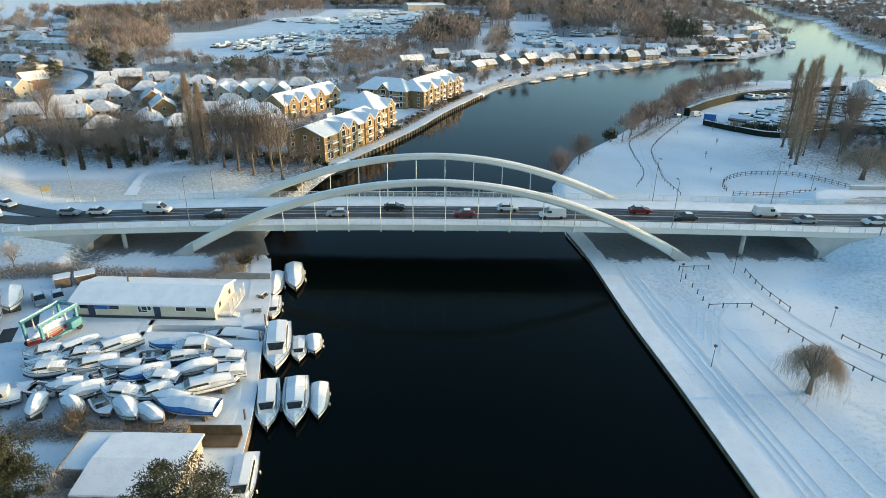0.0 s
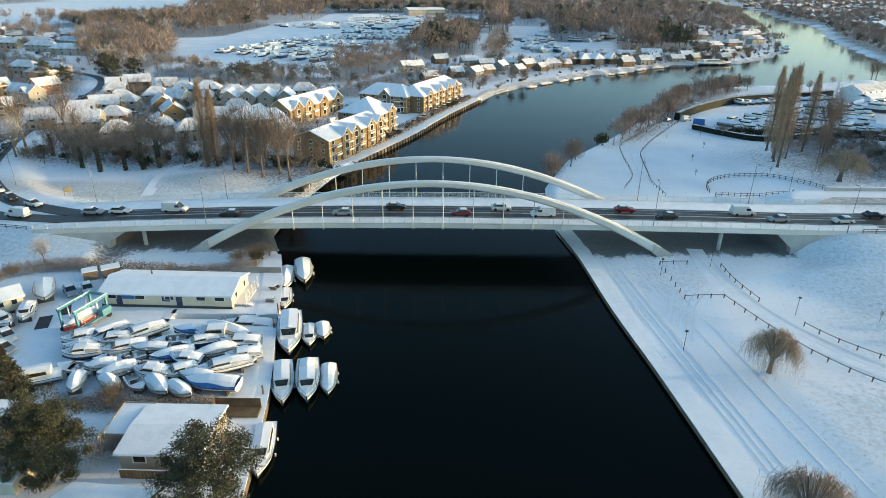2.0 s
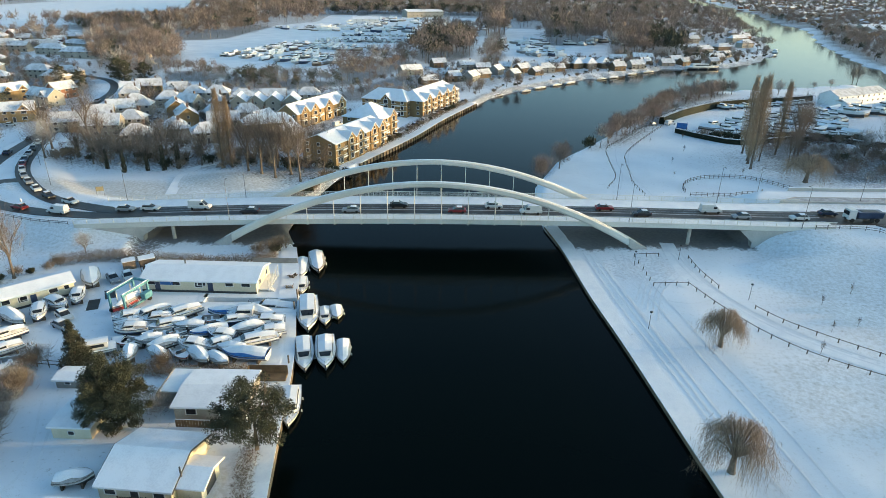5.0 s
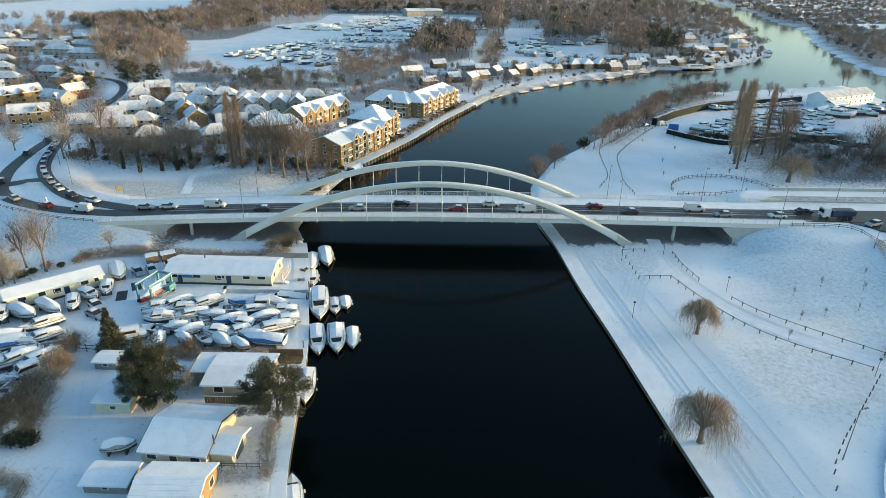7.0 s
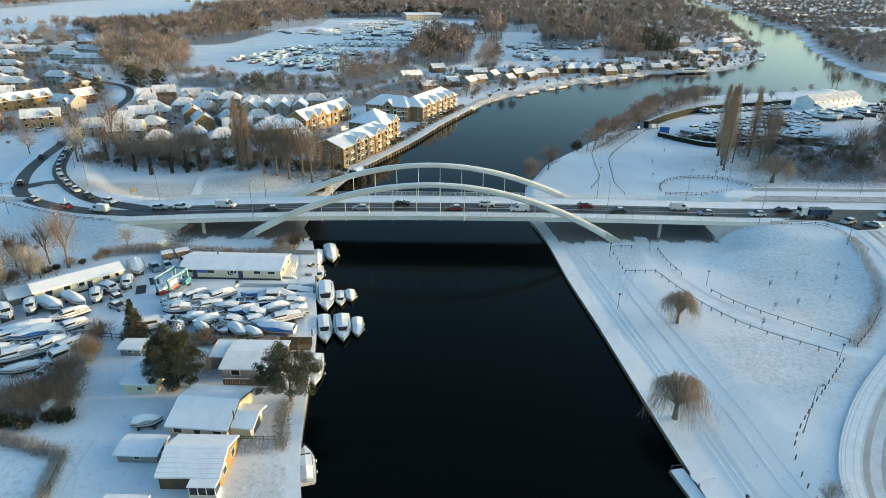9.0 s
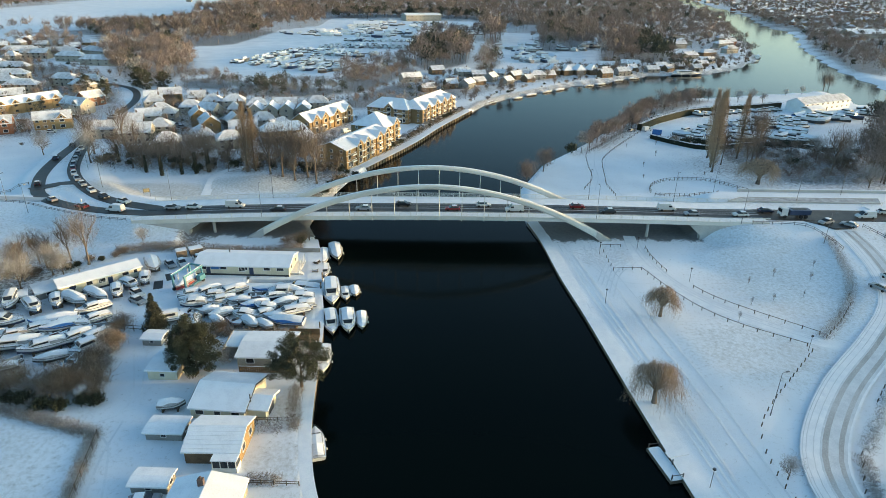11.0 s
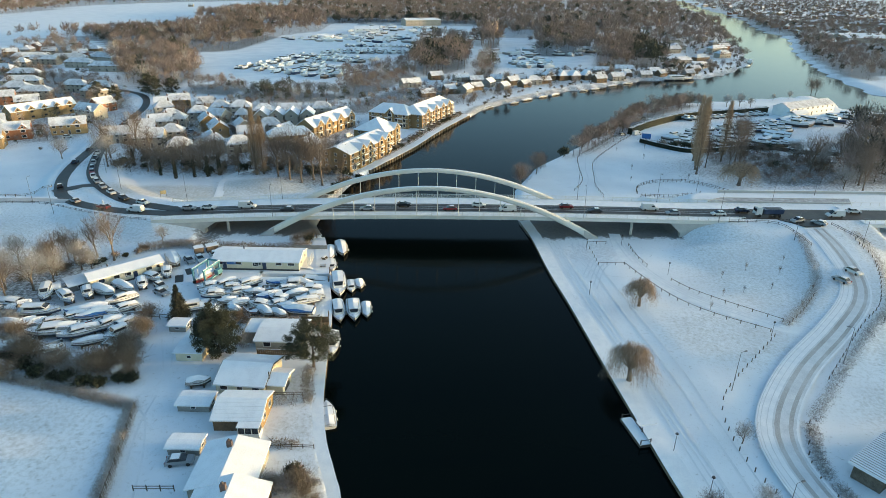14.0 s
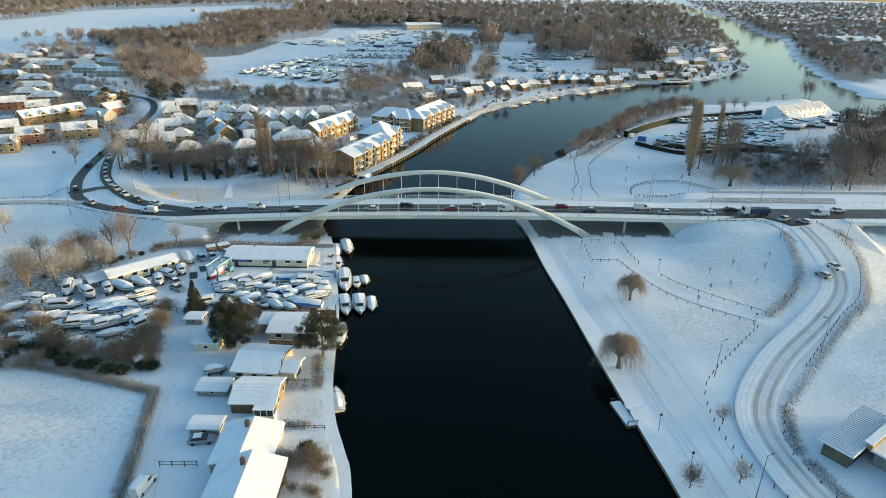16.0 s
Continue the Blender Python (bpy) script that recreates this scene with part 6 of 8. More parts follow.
for x, y, turn, w, i, hip in ((-137, 111, 20, 11, 0, 0), (-134, 124, 20, 11, 2, 0), (-127, 131, 10, 6, 2, 2.9), (-120, 103, 10, 10, 3, 3.9), (-112, 127, -65, 12, 0, 0), (-102, 112, -62, 12, 0, 0), (-97, 89, -60, 12, 2, 3.0),
                              (-147, 160, 30, 10, 2, 3.5), (-147, 182, 20, 12, 0, 0), (-106, 164, 10, 11, 3, 3.6), (-99.5, 143, 10, 6, 3, 2.9), (-152, 172, 20, 9, 1, 0)):
    plain_house(x, y, turn, w, i, hip=hip)
for x, y, turn, w, i, hip in ((-84, 104, 15, 12, 2, 0), (-92, 118, -60, 9, 3, 0), (-80, 122, 20, 10, 2, 3), (-70, 108, 66, 10, 0, 0), (-112, 143, -20, 10, 2, 0), (-124, 150, 15, 11, 3, 3.5), (-136, 142, 25, 10, 2, 3.5), (-92, 158, 10, 11, 0, 3.5), (-78, 160, 8, 12, 2, 0), (-62, 166, 12, 11, 3, 3),
                              (-118, 166, 12, 10, 2, 3.5), (-130, 176, 20, 9, 3, 0), (-108, 80, 20, 10, 3, 3.5), (-84, 84, 25, 11, 2, 3.5), (-54, 84, 66, 9, 0, 0), (-142, 96, 22, 10, 2, 0)):
    plain_house(x, y, turn, w, i, hip=hip, h=4.4, thin=i == 0)
for x, y in ((-88, 140), (-80.5, 141), (-73, 142), (-65, 142.5)):
    house(x, y, 95, 9.5, 6.6, 5.6, 2.6, M_RENDER, "narrow gabled terraced house with snowy roof", group="gabled terrace", front=3, side=1, chimney=False)
plain_house(-126, 92, 12, 13, 2, d=9, thin=True)
terrace = house(-209, 152, 56, 33, 9.0, 5.2, 3.0, M_YELLOWBRICK, "long yellow brick terrace with five snowy gables", gables=[(-13, 4.2, 1.4), (-6.5, 4.2, 1.4), (0, 4.2, 1.4), (6.5, 4.2, 1.4), (13, 4.2, 1.4)], front=10)
for x, y, turn, w, i, hip, n in ((-181, 149, -25, 15, 3, 0, 1), (-184, 168, 60, 11, 1, 0, 0), (-174, 115, 25, 15, 0, 0, 1), (-191, 103, 25, 11, 1, 0, 1), (-191, 86, 20, 8, 0, 0, 1), (-211, 118, 34, 9, 0, 0, 0), (-294, 279, 4, 21, 2, 4, 0), (-275, 244, 12, 23, 2, 4, 0),
                                 (-232, 231, -5, 16, 2, 4, 0), (-213, 226, -8, 16, 2, 4, 0), (-209, 208, -19, 14, 2, 3.6, 0), (-289, 344, -8, 23, 2, 4, 0)):
    plain_house(x, y, turn, w, i, hip=hip, gables=[(w * 0.25, 4.4, 1.4)] if n else ())
for x, y, turn, w, i, hip in ((-256, 324, -2, 29, 2, 4), (-349, 377, 12, 28, 2, 4), (-313, 372, 14, 28, 3, 4), (-325, 302, -10, 20, 2, 4), (-287, 380, -22, 24, 2, 4), (-251, 185, 25, 14, 1, 0), (-243, 205, 10, 18, 2, 4), (-262, 218, 6, 16, 3, 4),
                              (-228, 172, 30, 12, 0, 0), (-330, 255, 10, 24, 2, 4), (-300, 225, 16, 20, 1, 0), (-238, 130, 30, 12, 1, 0)):
    plain_house(x, y, turn, w, i, hip=hip, group="houses beyond the road")

# ---------- houses on the far river bank ----------
for x, y, turn, w, i, hip in ((11, 240, 25, 9, 3, 0), (21, 294, 20, 13, 1, 0), (22, 241, 60, 12, 2, 0), (40, 272, 60, 11, 2, 0), (58, 281, 40, 12, 3, 0), (74, 285, 22, 14, 2, 3), (139, 343, -10, 15, 2, 0), (127, 299, 22, 11, 3, 0), (143, 310, 15, 12, 2, 0), (162, 357, -7, 17, 1, 0),
                              (183, 344, 12, 17, 2, 4), (-16, 265, 30, 17, 1, 0), (2, 302, 25, 12, 3, 0), (238, 427, 20, 21, 2, 4), (266, 452, 25, 20, 3, 4)):
    plain_house(x, y, turn, w * 0.85, (i, 2, 6, 5)[i], d=7.0, h=3.8, hip=hip and 2.8, group="houses on the river bank", thin=i == 1)
for x, y, turn, w, i in ((-4, 228, 30, 10, 2), (12, 262, -20, 9, 3), (30, 257, 35, 9, 2), (32, 290, 15, 10, 0), (50, 262, 50, 8, 3), (48, 296, -15, 9, 1), (66, 272, 40, 8, 2), (66, 300, 10, 10, 3), (84, 292, 20, 8, 2), (86, 322, -8, 11, 1), (108, 328, 10, 10, 2),
                         (133, 320, 30, 9, 2), (150, 325, -15, 9, 3), (158, 338, 20, 8, 2), (172, 330, 10, 10, 3), (188, 338, 30, 9, 2), (200, 352, 5, 11, 2), (213, 345, 20, 9, 3), (228, 372, 25, 11, 2), (245, 395, 40, 10, 3), (214, 380, -10, 10, 1)):
    plain_house(x, y, turn, w, (6, 2, 5, 6)[i], d=6.4, h=2.9, group="houses on the river bank", thin=i < 2, storeys=1)
for x, y in ((89.5, 307), (99.5, 308.5), (109.5, 310), (120, 312.5)):
    house(x, y, 108, 9.5, 7.6, 4.2, 3.4, M_BROWNWOOD, "boathouse with a steep snowy mansard roof", hip=2.2, group="row of boathouses", front=3, side=2, chimney=False)
for x, y, turn, w, i, hip in ((296, 838, 8, 20, 3, 0), (297, 773, 8, 20, 3, 0), (331, 711, 7, 18, 3, 0), (281, 556, 6, 17, 3, 4), (357, 688, 7, 23, 2, 4), (420, 876, 8, 24, 3, 4), (318, 536, 27, 24, 2, 4), (350, 610, 10, 18, 3, 4), (305, 640, 12, 16, 2, 0), (300, 480, 25, 16, 3, 4), (395, 780, 5, 20, 2, 4), (262, 520, 15, 16, 2, 0),
                              (370, 750, 15, 18, 3, 4), (410, 815, 10, 18, 2, 0), (335, 560, 20, 14, 1, 0)):
    plain_house(x, y, turn, w, i, hip=hip, group="houses on the island")

# marina buildings
marina_hall = house(221.5, 186, 27, 42, 11, 5.0, 2.6, M_WHITE, "long white marina hall with a snowy roof", roof=M_TOWNROOF, front=9, chimney=False, side=2, name="marina_hall", category="hall")
part("annexe", Shape().box(-16, -7.0, 1.5, 12, 7, 3.0), M_WHITE, marina_hall, "white lean-to annexe")
part("annexe_roof", gable_roof(Shape(), 12, 7, 3.0, 1.3).moved(pose(-16, -7.0, 0)), M_SNOW, marina_hall)
house(-22, 905, 24, 62, 22, 9, 3, M_RENDER, "long sunlit marina workshop with a flat snowy roof", front=9, chimney=False, name="workshop", category="hall")
house(-95, 735, 10, 34, 16, 6, 3, M_WHITE, "white marina store with a snowy roof", front=4, chimney=False, name="workshop", category="hall")
house(-330, 690, -5, 46, 14, 5, 3, M_RENDER, "pale farm building with a snowy roof", front=5, chimney=False, name="workshop", category="hall")

for e, w, d, h, rh in ((b_house, 8.0, 7.6, 2.6, 1.4),):
    roof_courses(e, w, d, h, rh, 6)
for k in range(11):
    part("roof_seam", Shape().add([(-11 + k * 2.2, -4.6, 2.59), (-10.96 + k * 2.2, -4.6, 2.59), (-10.96 + k * 2.2, 0, 3.92), (-11 + k * 2.2, 0, 3.92), (-11 + k * 2.2, -4.6, 2.56), (-10.96 + k * 2.2, -4.6, 2.56), (-10.96 + k * 2.2, 0, 3.88), (-11 + k * 2.2, 0, 3.88)], [(0, 1, 2, 3), (0, 4, 5, 1), (1, 5, 6, 2), (3, 2, 6, 7), (0, 3, 7, 4)]), M_ROOFSNOW, shed)

# the modern building beside the side road
pav = thing("pavilion", "modern pavilion with ribbed snowy roofs and timber edges", "building", m=pose(73.0, -105.4, 1.6, 0, 0, 34))
part("wall", Shape().box(0, 0, 1.4, 13.8, 4.2, 3.2), M_TIMBER, pav, "dark timber wall")
for k in range(26):
    part("roof_rib", Shape().box(-7.6 + k * 0.61, 0.0, 3.33, 0.06, 5.3, 0.06), M_GREYWALL, pav)
part("roof", Shape().box(0, 0.0, 3.1, 15.8, 5.5, 0.4), M_ROOFSNOW, pav, "ribbed snow-covered metal roof")
part("clerestory", Shape().box(2.6, -3.2, 3.7, 12.6, 0.8, 1.1), M_YELLOWBRICK, pav, "sunlit timber clerestory")
part("clerestory_roof", Shape().box(2.6, -3.0, 4.36, 13.2, 1.3, 0.22), M_SNOW, pav)
part("rear_wing", Shape().box(5.0, -7.4, 1.3, 15, 7.0, 3.2), M_GREYWALL, pav)
part("rear_roof", Shape().box(5.0, -7.2, 3.0, 17, 7.6, 0.35), M_ROOFSNOW, pav, "snow-covered lower roof")
part("canopy", Shape().box(-4.5, -12.6, 1.7, 12, 3.2, 0.3), M_ROOFSNOW, pav, "snow-covered canopy")
part("canopy_wall", Shape().box(-4.0, -12.6, 0.6, 10.5, 2.2, 2.2), M_TIMBER, pav)


# ---------- far town ----------
class Mass:
    """Many far things gathered into one mesh for each material."""

    def __init__(self):
        self.by = {}

    def add(self, mat, shape, m):
        self.by.setdefault(mat, Shape()).add(shape.moved(m).v, shape.f)

    def close(self, name, label, category):
        for mat, shape in self.by.items():
            tagged(part(name, shape, mat), label, category, kind="stuff")


def far_house(mass, x, y, turn, w, h, i, hip):
    """A house seen from far off: walls, roof, windows and a chimney."""
    m = pose(x, y, 1.6, 0, 0, turn)
    mass.add(WALLS[i], Shape().box(0, 0, h / 2 - 0.3, w, 8, h + 0.6) if hip else gable_walls(Shape(), w, 8, h, 2.9), m)
    mass.add(M_THINROOF if i == 1 or random.random() < 0.25 else M_TOWNROOF, gable_roof(Shape(), w, 8, h, 2.9, hip=hip), m)
    for k in range(max(2, int(w / 4))):
        for z in ((1.4,) if h < 4 else (1.4, 3.9)):
            mass.add(M_GLASS, Shape().box((k + 0.5) / max(2, int(w / 4)) * w - w / 2, -4.03, z, 1.4, 0.1, 1.2), m)
    if not hip:
        mass.add(M_TILE, Shape().box(w * 0.3, 0.4, h + 3.0, 0.7, 0.8, 1.5), m)


far_town, spots = Mass(), []
for cx, cy, rx, ry, n, deg in ((640, 620, 120, 190, 70, 20), (760, 960, 190, 220, 90, 60), (960, 1350, 260, 300, 100, 15), (1250, 1900, 380, 450, 110, 30), (560, 400, 110, 60, 30, 10), (-420, 330, 110, 60, 34, 12), (-360, 430, 70, 40, 16, 12), (150, 900, 90, 60, 12, 20), (-420, 1500, 200, 60, 12, 0), (240, 880, 120, 40, 14, 5), (300, 1150, 160, 90, 24, 10)):
    for k in range(n):
        x, y = cx + random.uniform(-rx, rx), cy + random.uniform(-ry, ry)
        q = np.array([x]), np.array([y])
        dd, _ = line_distance(*q, WATERSIDE + WATERSIDE[:1])
        if dd[0] < 9 or inside(*q, WATERSIDE)[0] or any(abs(x - a) < 15 and abs(y - b) < 12 for a, b in spots):
            continue
        spots.append((x, y))
        far_house(far_town, x, y, deg + random.choice((0, 0, 90, 8, -14)), random.choice((10, 12, 12, 15, 22)), random.choice((3.0, 5.0, 5.0)), random.choice((0, 1, 2, 3, 4, 6)), random.choice((0, 0, 3.4)))
far_town.close("town", "distant suburb of brick and rendered houses under snow", "houses")
# the long white halls beyond the far bend
for x, y, turn, w, d in ((590, 700, 4, 60, 22), (600, 735, 4, 52, 18)):
    house(x, y, turn, w, d, 6, 3.2, M_RENDER, "long distant hall with a broad snowy roof", front=8, chimney=False, name="hall", category="hall")

# ---------- boats ----------
def hull_rings(L, B, H, sheer=0.25, n=12):
    """Stations from stern to bow along x."""
    rings = []
    for i in range(n + 1):
        t = i / n
        half = B / 2 * (0.88 + 0.12 * math.sin(min(t, 0.5) * math.pi)) * (1 if t < 0.45 else max(0.05, 1 - ((t - 0.45) / 0.55) ** 2.5))
        top = H * (1 + sheer * t * t)
        keel = H * (0.05 + 0.75 * max(0, t - 0.62) ** 1.6 * 2.2)
        x = (t - 0.5) * L
        rings.append([(x, -half, top), (x, -half * 0.92, top * 0.55 + keel * 0.3), (x, -half * 0.45, keel), (x, half * 0.45, keel), (x, half * 0.92, top * 0.55 + keel * 0.3), (x, half, top)])
    return rings


def boat(label, L=8.0, B=2.95, H=1.15, style="cruiser", hull=None, cover=None, name="boat", ashore=True, keel=None):
    e = thing(name, label, "boat")
    rings = hull_rings(L, B, H)
    top = Shape().loft([[r[0], r[1]] for r in rings], closed=False).loft([[r[4], r[5]] for r in rings], closed=False).add(rings[0], [(0, 1, 2, 3, 4, 5)])
    hull_ob = part("hull", top, hull or M_HULL, e)
    part("bottom", Shape().loft([r[1:5] for r in rings], closed=False), keel or (M_DARKSTEEL if style == "cover" else M_HULLBLUE), hull_ob, "painted bottom below the waterline")
    part("rubbing_strake", Shape().loft([[(r[0][0], r[0][1] * 1.02, r[0][2] - 0.10), (r[0][0], r[0][1] * 1.02 - 0.02, r[0][2] - 0.02), (r[0][0], r[0][1] * 0.9, r[0][2] - 0.06)] for r in rings], closed=True)
         .loft([[(r[5][0], r[5][1] * 1.02, r[5][2] - 0.10), (r[5][0], r[5][1] * 0.9, r[5][2] - 0.06), (r[5][0], r[5][1] * 1.02 + 0.02, r[5][2] - 0.02)] for r in rings], closed=True), M_DARKSTEEL, e, "dark rubbing strake")
    if style == "cover":
        rows = []
        for i, r in enumerate(rings):
            t = i / 12
            ridge = H * (0.66 * math.sin(min(1, t * 1.05 + 0.10) * math.pi) ** 0.8 + 0.10) * (1 + 0.035 * math.sin(i * 2.3))
            w = abs(r[0][1])
            z = r[0][2]
            rows.append([(r[0][0], -w * 1.04, z - 0.22), (r[0][0], -w * 0.98, z + 0.03), (r[0][0], -w * 0.5, z + ridge * 0.62), (r[0][0], 0, z + ridge), (r[0][0], w * 0.5, z + ridge * 0.62), (r[0][0], w * 0.98, z + 0.03), (r[0][0], w * 1.04, z - 0.22)])
        c = part("cover", Shape().loft(rows, closed=False), cover or M_TARPGREY, e, "sagging canvas cover")
        part("snow", Shape().loft([[(row[3][0] * 0.97, row[a][1] * f + row[b][1] * (1 - f), row[a][2] * f + row[b][2] * (1 - f) + up) for a, b, f, up in ((1, 2, 0.62 + 0.22 * math.sin(i * 0.75), 0.03), (2, 2, 1.0, 0.08), (3, 3, 1.0, 0.09), (4, 4, 1.0, 0.08), (5, 4, 0.62 + 0.22 * math.sin(i * 0.6 + 1), 0.03))] for i, row in enumerate(rows)], closed=False), M_SNOW, c, "thick snow on the cover")
    else:
        deck = [[(r[0][0], r[0][1] * 0.97, r[0][2] - 0.03), (r[0][0], 0, r[0][2] + 0.10), (r[0][0], r[5][1] * 0.97, r[5][2] - 0.03)] for r in rings]
        part("deck", Shape().loft(deck, closed=False), M_SNOW, e, "snow-covered deck")
        ch = 0.62 if style == "cruiser" else 1.1
        x0, x1 = (-0.14, 0.26) if style == "cruiser" else (-0.34, 0.22)
        w0 = B * 0.37
        z = H * 1.05
        cab = Shape().loft([[(x0 * L, -w0, z), (x0 * L, w0, z), (x0 * L, w0 * 0.88, z + ch), (x0 * L, -w0 * 0.88, z + ch)],
                            [(x1 * L * 0.75, -w0, z), (x1 * L * 0.75, w0, z), (x1 * L * 0.6, w0 * 0.85, z + ch), (x1 * L * 0.6, -w0 * 0.85, z + ch)],
                            [(x1 * L * 1.25, -w0 * 0.75, z), (x1 * L * 1.25, w0 * 0.75, z), (x1 * L, w0 * 0.6, z + ch * 0.35), (x1 * L, -w0 * 0.6, z + ch * 0.35)]])
        c = part("cabin", cab, M_HULL, e, "white cabin")
        xm = x1 * L * 0.68
        for sg in (-1, 1):
            xa, xb = x0 * L * 0.82, x1 * L * 0.60
            strip = [(xa, z + ch * 0.42), (xb + 0.1 * L, z + ch * 0.42), (xb, z + ch * 0.84), (xa + 0.1, z + ch * 0.84)]
            part("cabin_window", Shape().add([(x, sg * (w0 * (1.0 - 0.13 * (zz - z) / ch) + o), zz) for o in (0.015, 0.05) for x, zz in strip], [(0, 1, 2, 3), (7, 6, 5, 4), (0, 4, 5, 1), (1, 5, 6, 2), (2, 6, 7, 3), (3, 7, 4, 0)]), M_GLASS, c, "dark band of cabin windows")
        part("windscreen", Shape().add([(x1 * L * 0.95, -w0 * 0.58, z + ch * 0.44), (x1 * L * 0.95, w0 * 0.58, z + ch * 0.44), (x1 * L * 0.63, w0 * 0.76, z + ch * 0.95), (x1 * L * 0.63, -w0 * 0.76, z + ch * 0.95)], [(0, 1, 2, 3)]).moved(pose(0.03, 0, 0.035)), M_GLASS, c, "dark raked windscreen")
        part("cabin_snow", Shape().loft([[(x0 * L - 0.1, -w0 * 0.85, z + ch), (x0 * L - 0.1, 0, z + ch + 0.16), (x0 * L - 0.1, w0 * 0.85, z + ch)], [(x1 * L * 0.6, -w0 * 0.8, z + ch), (x1 * L * 0.6, 0, z + ch + 0.14), (x1 * L * 0.6, w0 * 0.8, z + ch)]], closed=False), M_SNOW, c, "snow on the cabin roof")
        if style == "cruiser":
            hood = []
            for k in range(5):
                x = -0.46 * L + k * 0.08 * L
                zz = z - 0.12 + 0.75 * math.sin((0.25 + 0.75 * k / 4) * math.pi / 2)
                hood.append([(x, -B * 0.42, z - 0.2), (x, -B * 0.36, zz * 0.55 + z * 0.45), (x, 0, zz + 0.1), (x, B * 0.36, zz * 0.55 + z * 0.45), (x, B * 0.42, z - 0.2)])
            h = part("canopy", Shape().loft(hood, closed=False), cover or M_TARPGREY, e, "canvas cockpit canopy")
            part("snow", Shape().loft([[(p[0], p[1] * 0.9, p[2] + 0.05) for p in r[1:4]] for r in hood], closed=False), M_SNOW, h)
        rail = Shape()
        last = None
        for i in range(7, 13):
            for sg in (-1, 1):
                p = Vector((rings[i][0][0] * 0.98, sg * abs(rings[i][0][1]) * 0.95, rings[i][0][2]))
                rail.tube(p, p + Vector((0, 0, 0.5)), 0.018, n=4)
            if last:
                for sg in (-1, 1):
                    rail.tube((last[0], sg * last[1], last[2] + 0.5), (rings[i][0][0] * 0.98, sg * abs(rings[i][0][1]) * 0.95, rings[i][0][2] + 0.5), 0.018, n=4)
            last = (rings[i][0][0] * 0.98, abs(rings[i][0][1]) * 0.95, rings[i][0][2])
        part("bow_rail", rail, M_STEEL, e, "thin steel bow rail")
    if ashore:
        part("cradle", Shape().box(-0.3 * L, 0, 0.0, 0.35, B * 0.7, 0.8).box(0.22 * L, 0, 0.0, 0.35, B * 0.7, 0.8).box(-0.04 * L, 0, -0.25, 0.55 * L, 0.2, 0.2), M_TIMBER, e, "timber cradle")
    else:
        fd = Shape()
        for x in (-0.2, 0.1):
            for sg in (-1, 1):
                fd.tube((x * L, sg * B * 0.53, 0.25), (x * L, sg * B * 0.53, 0.8), 0.12, n=6)
        part("fender", fd, M_HULL, e)
    return e


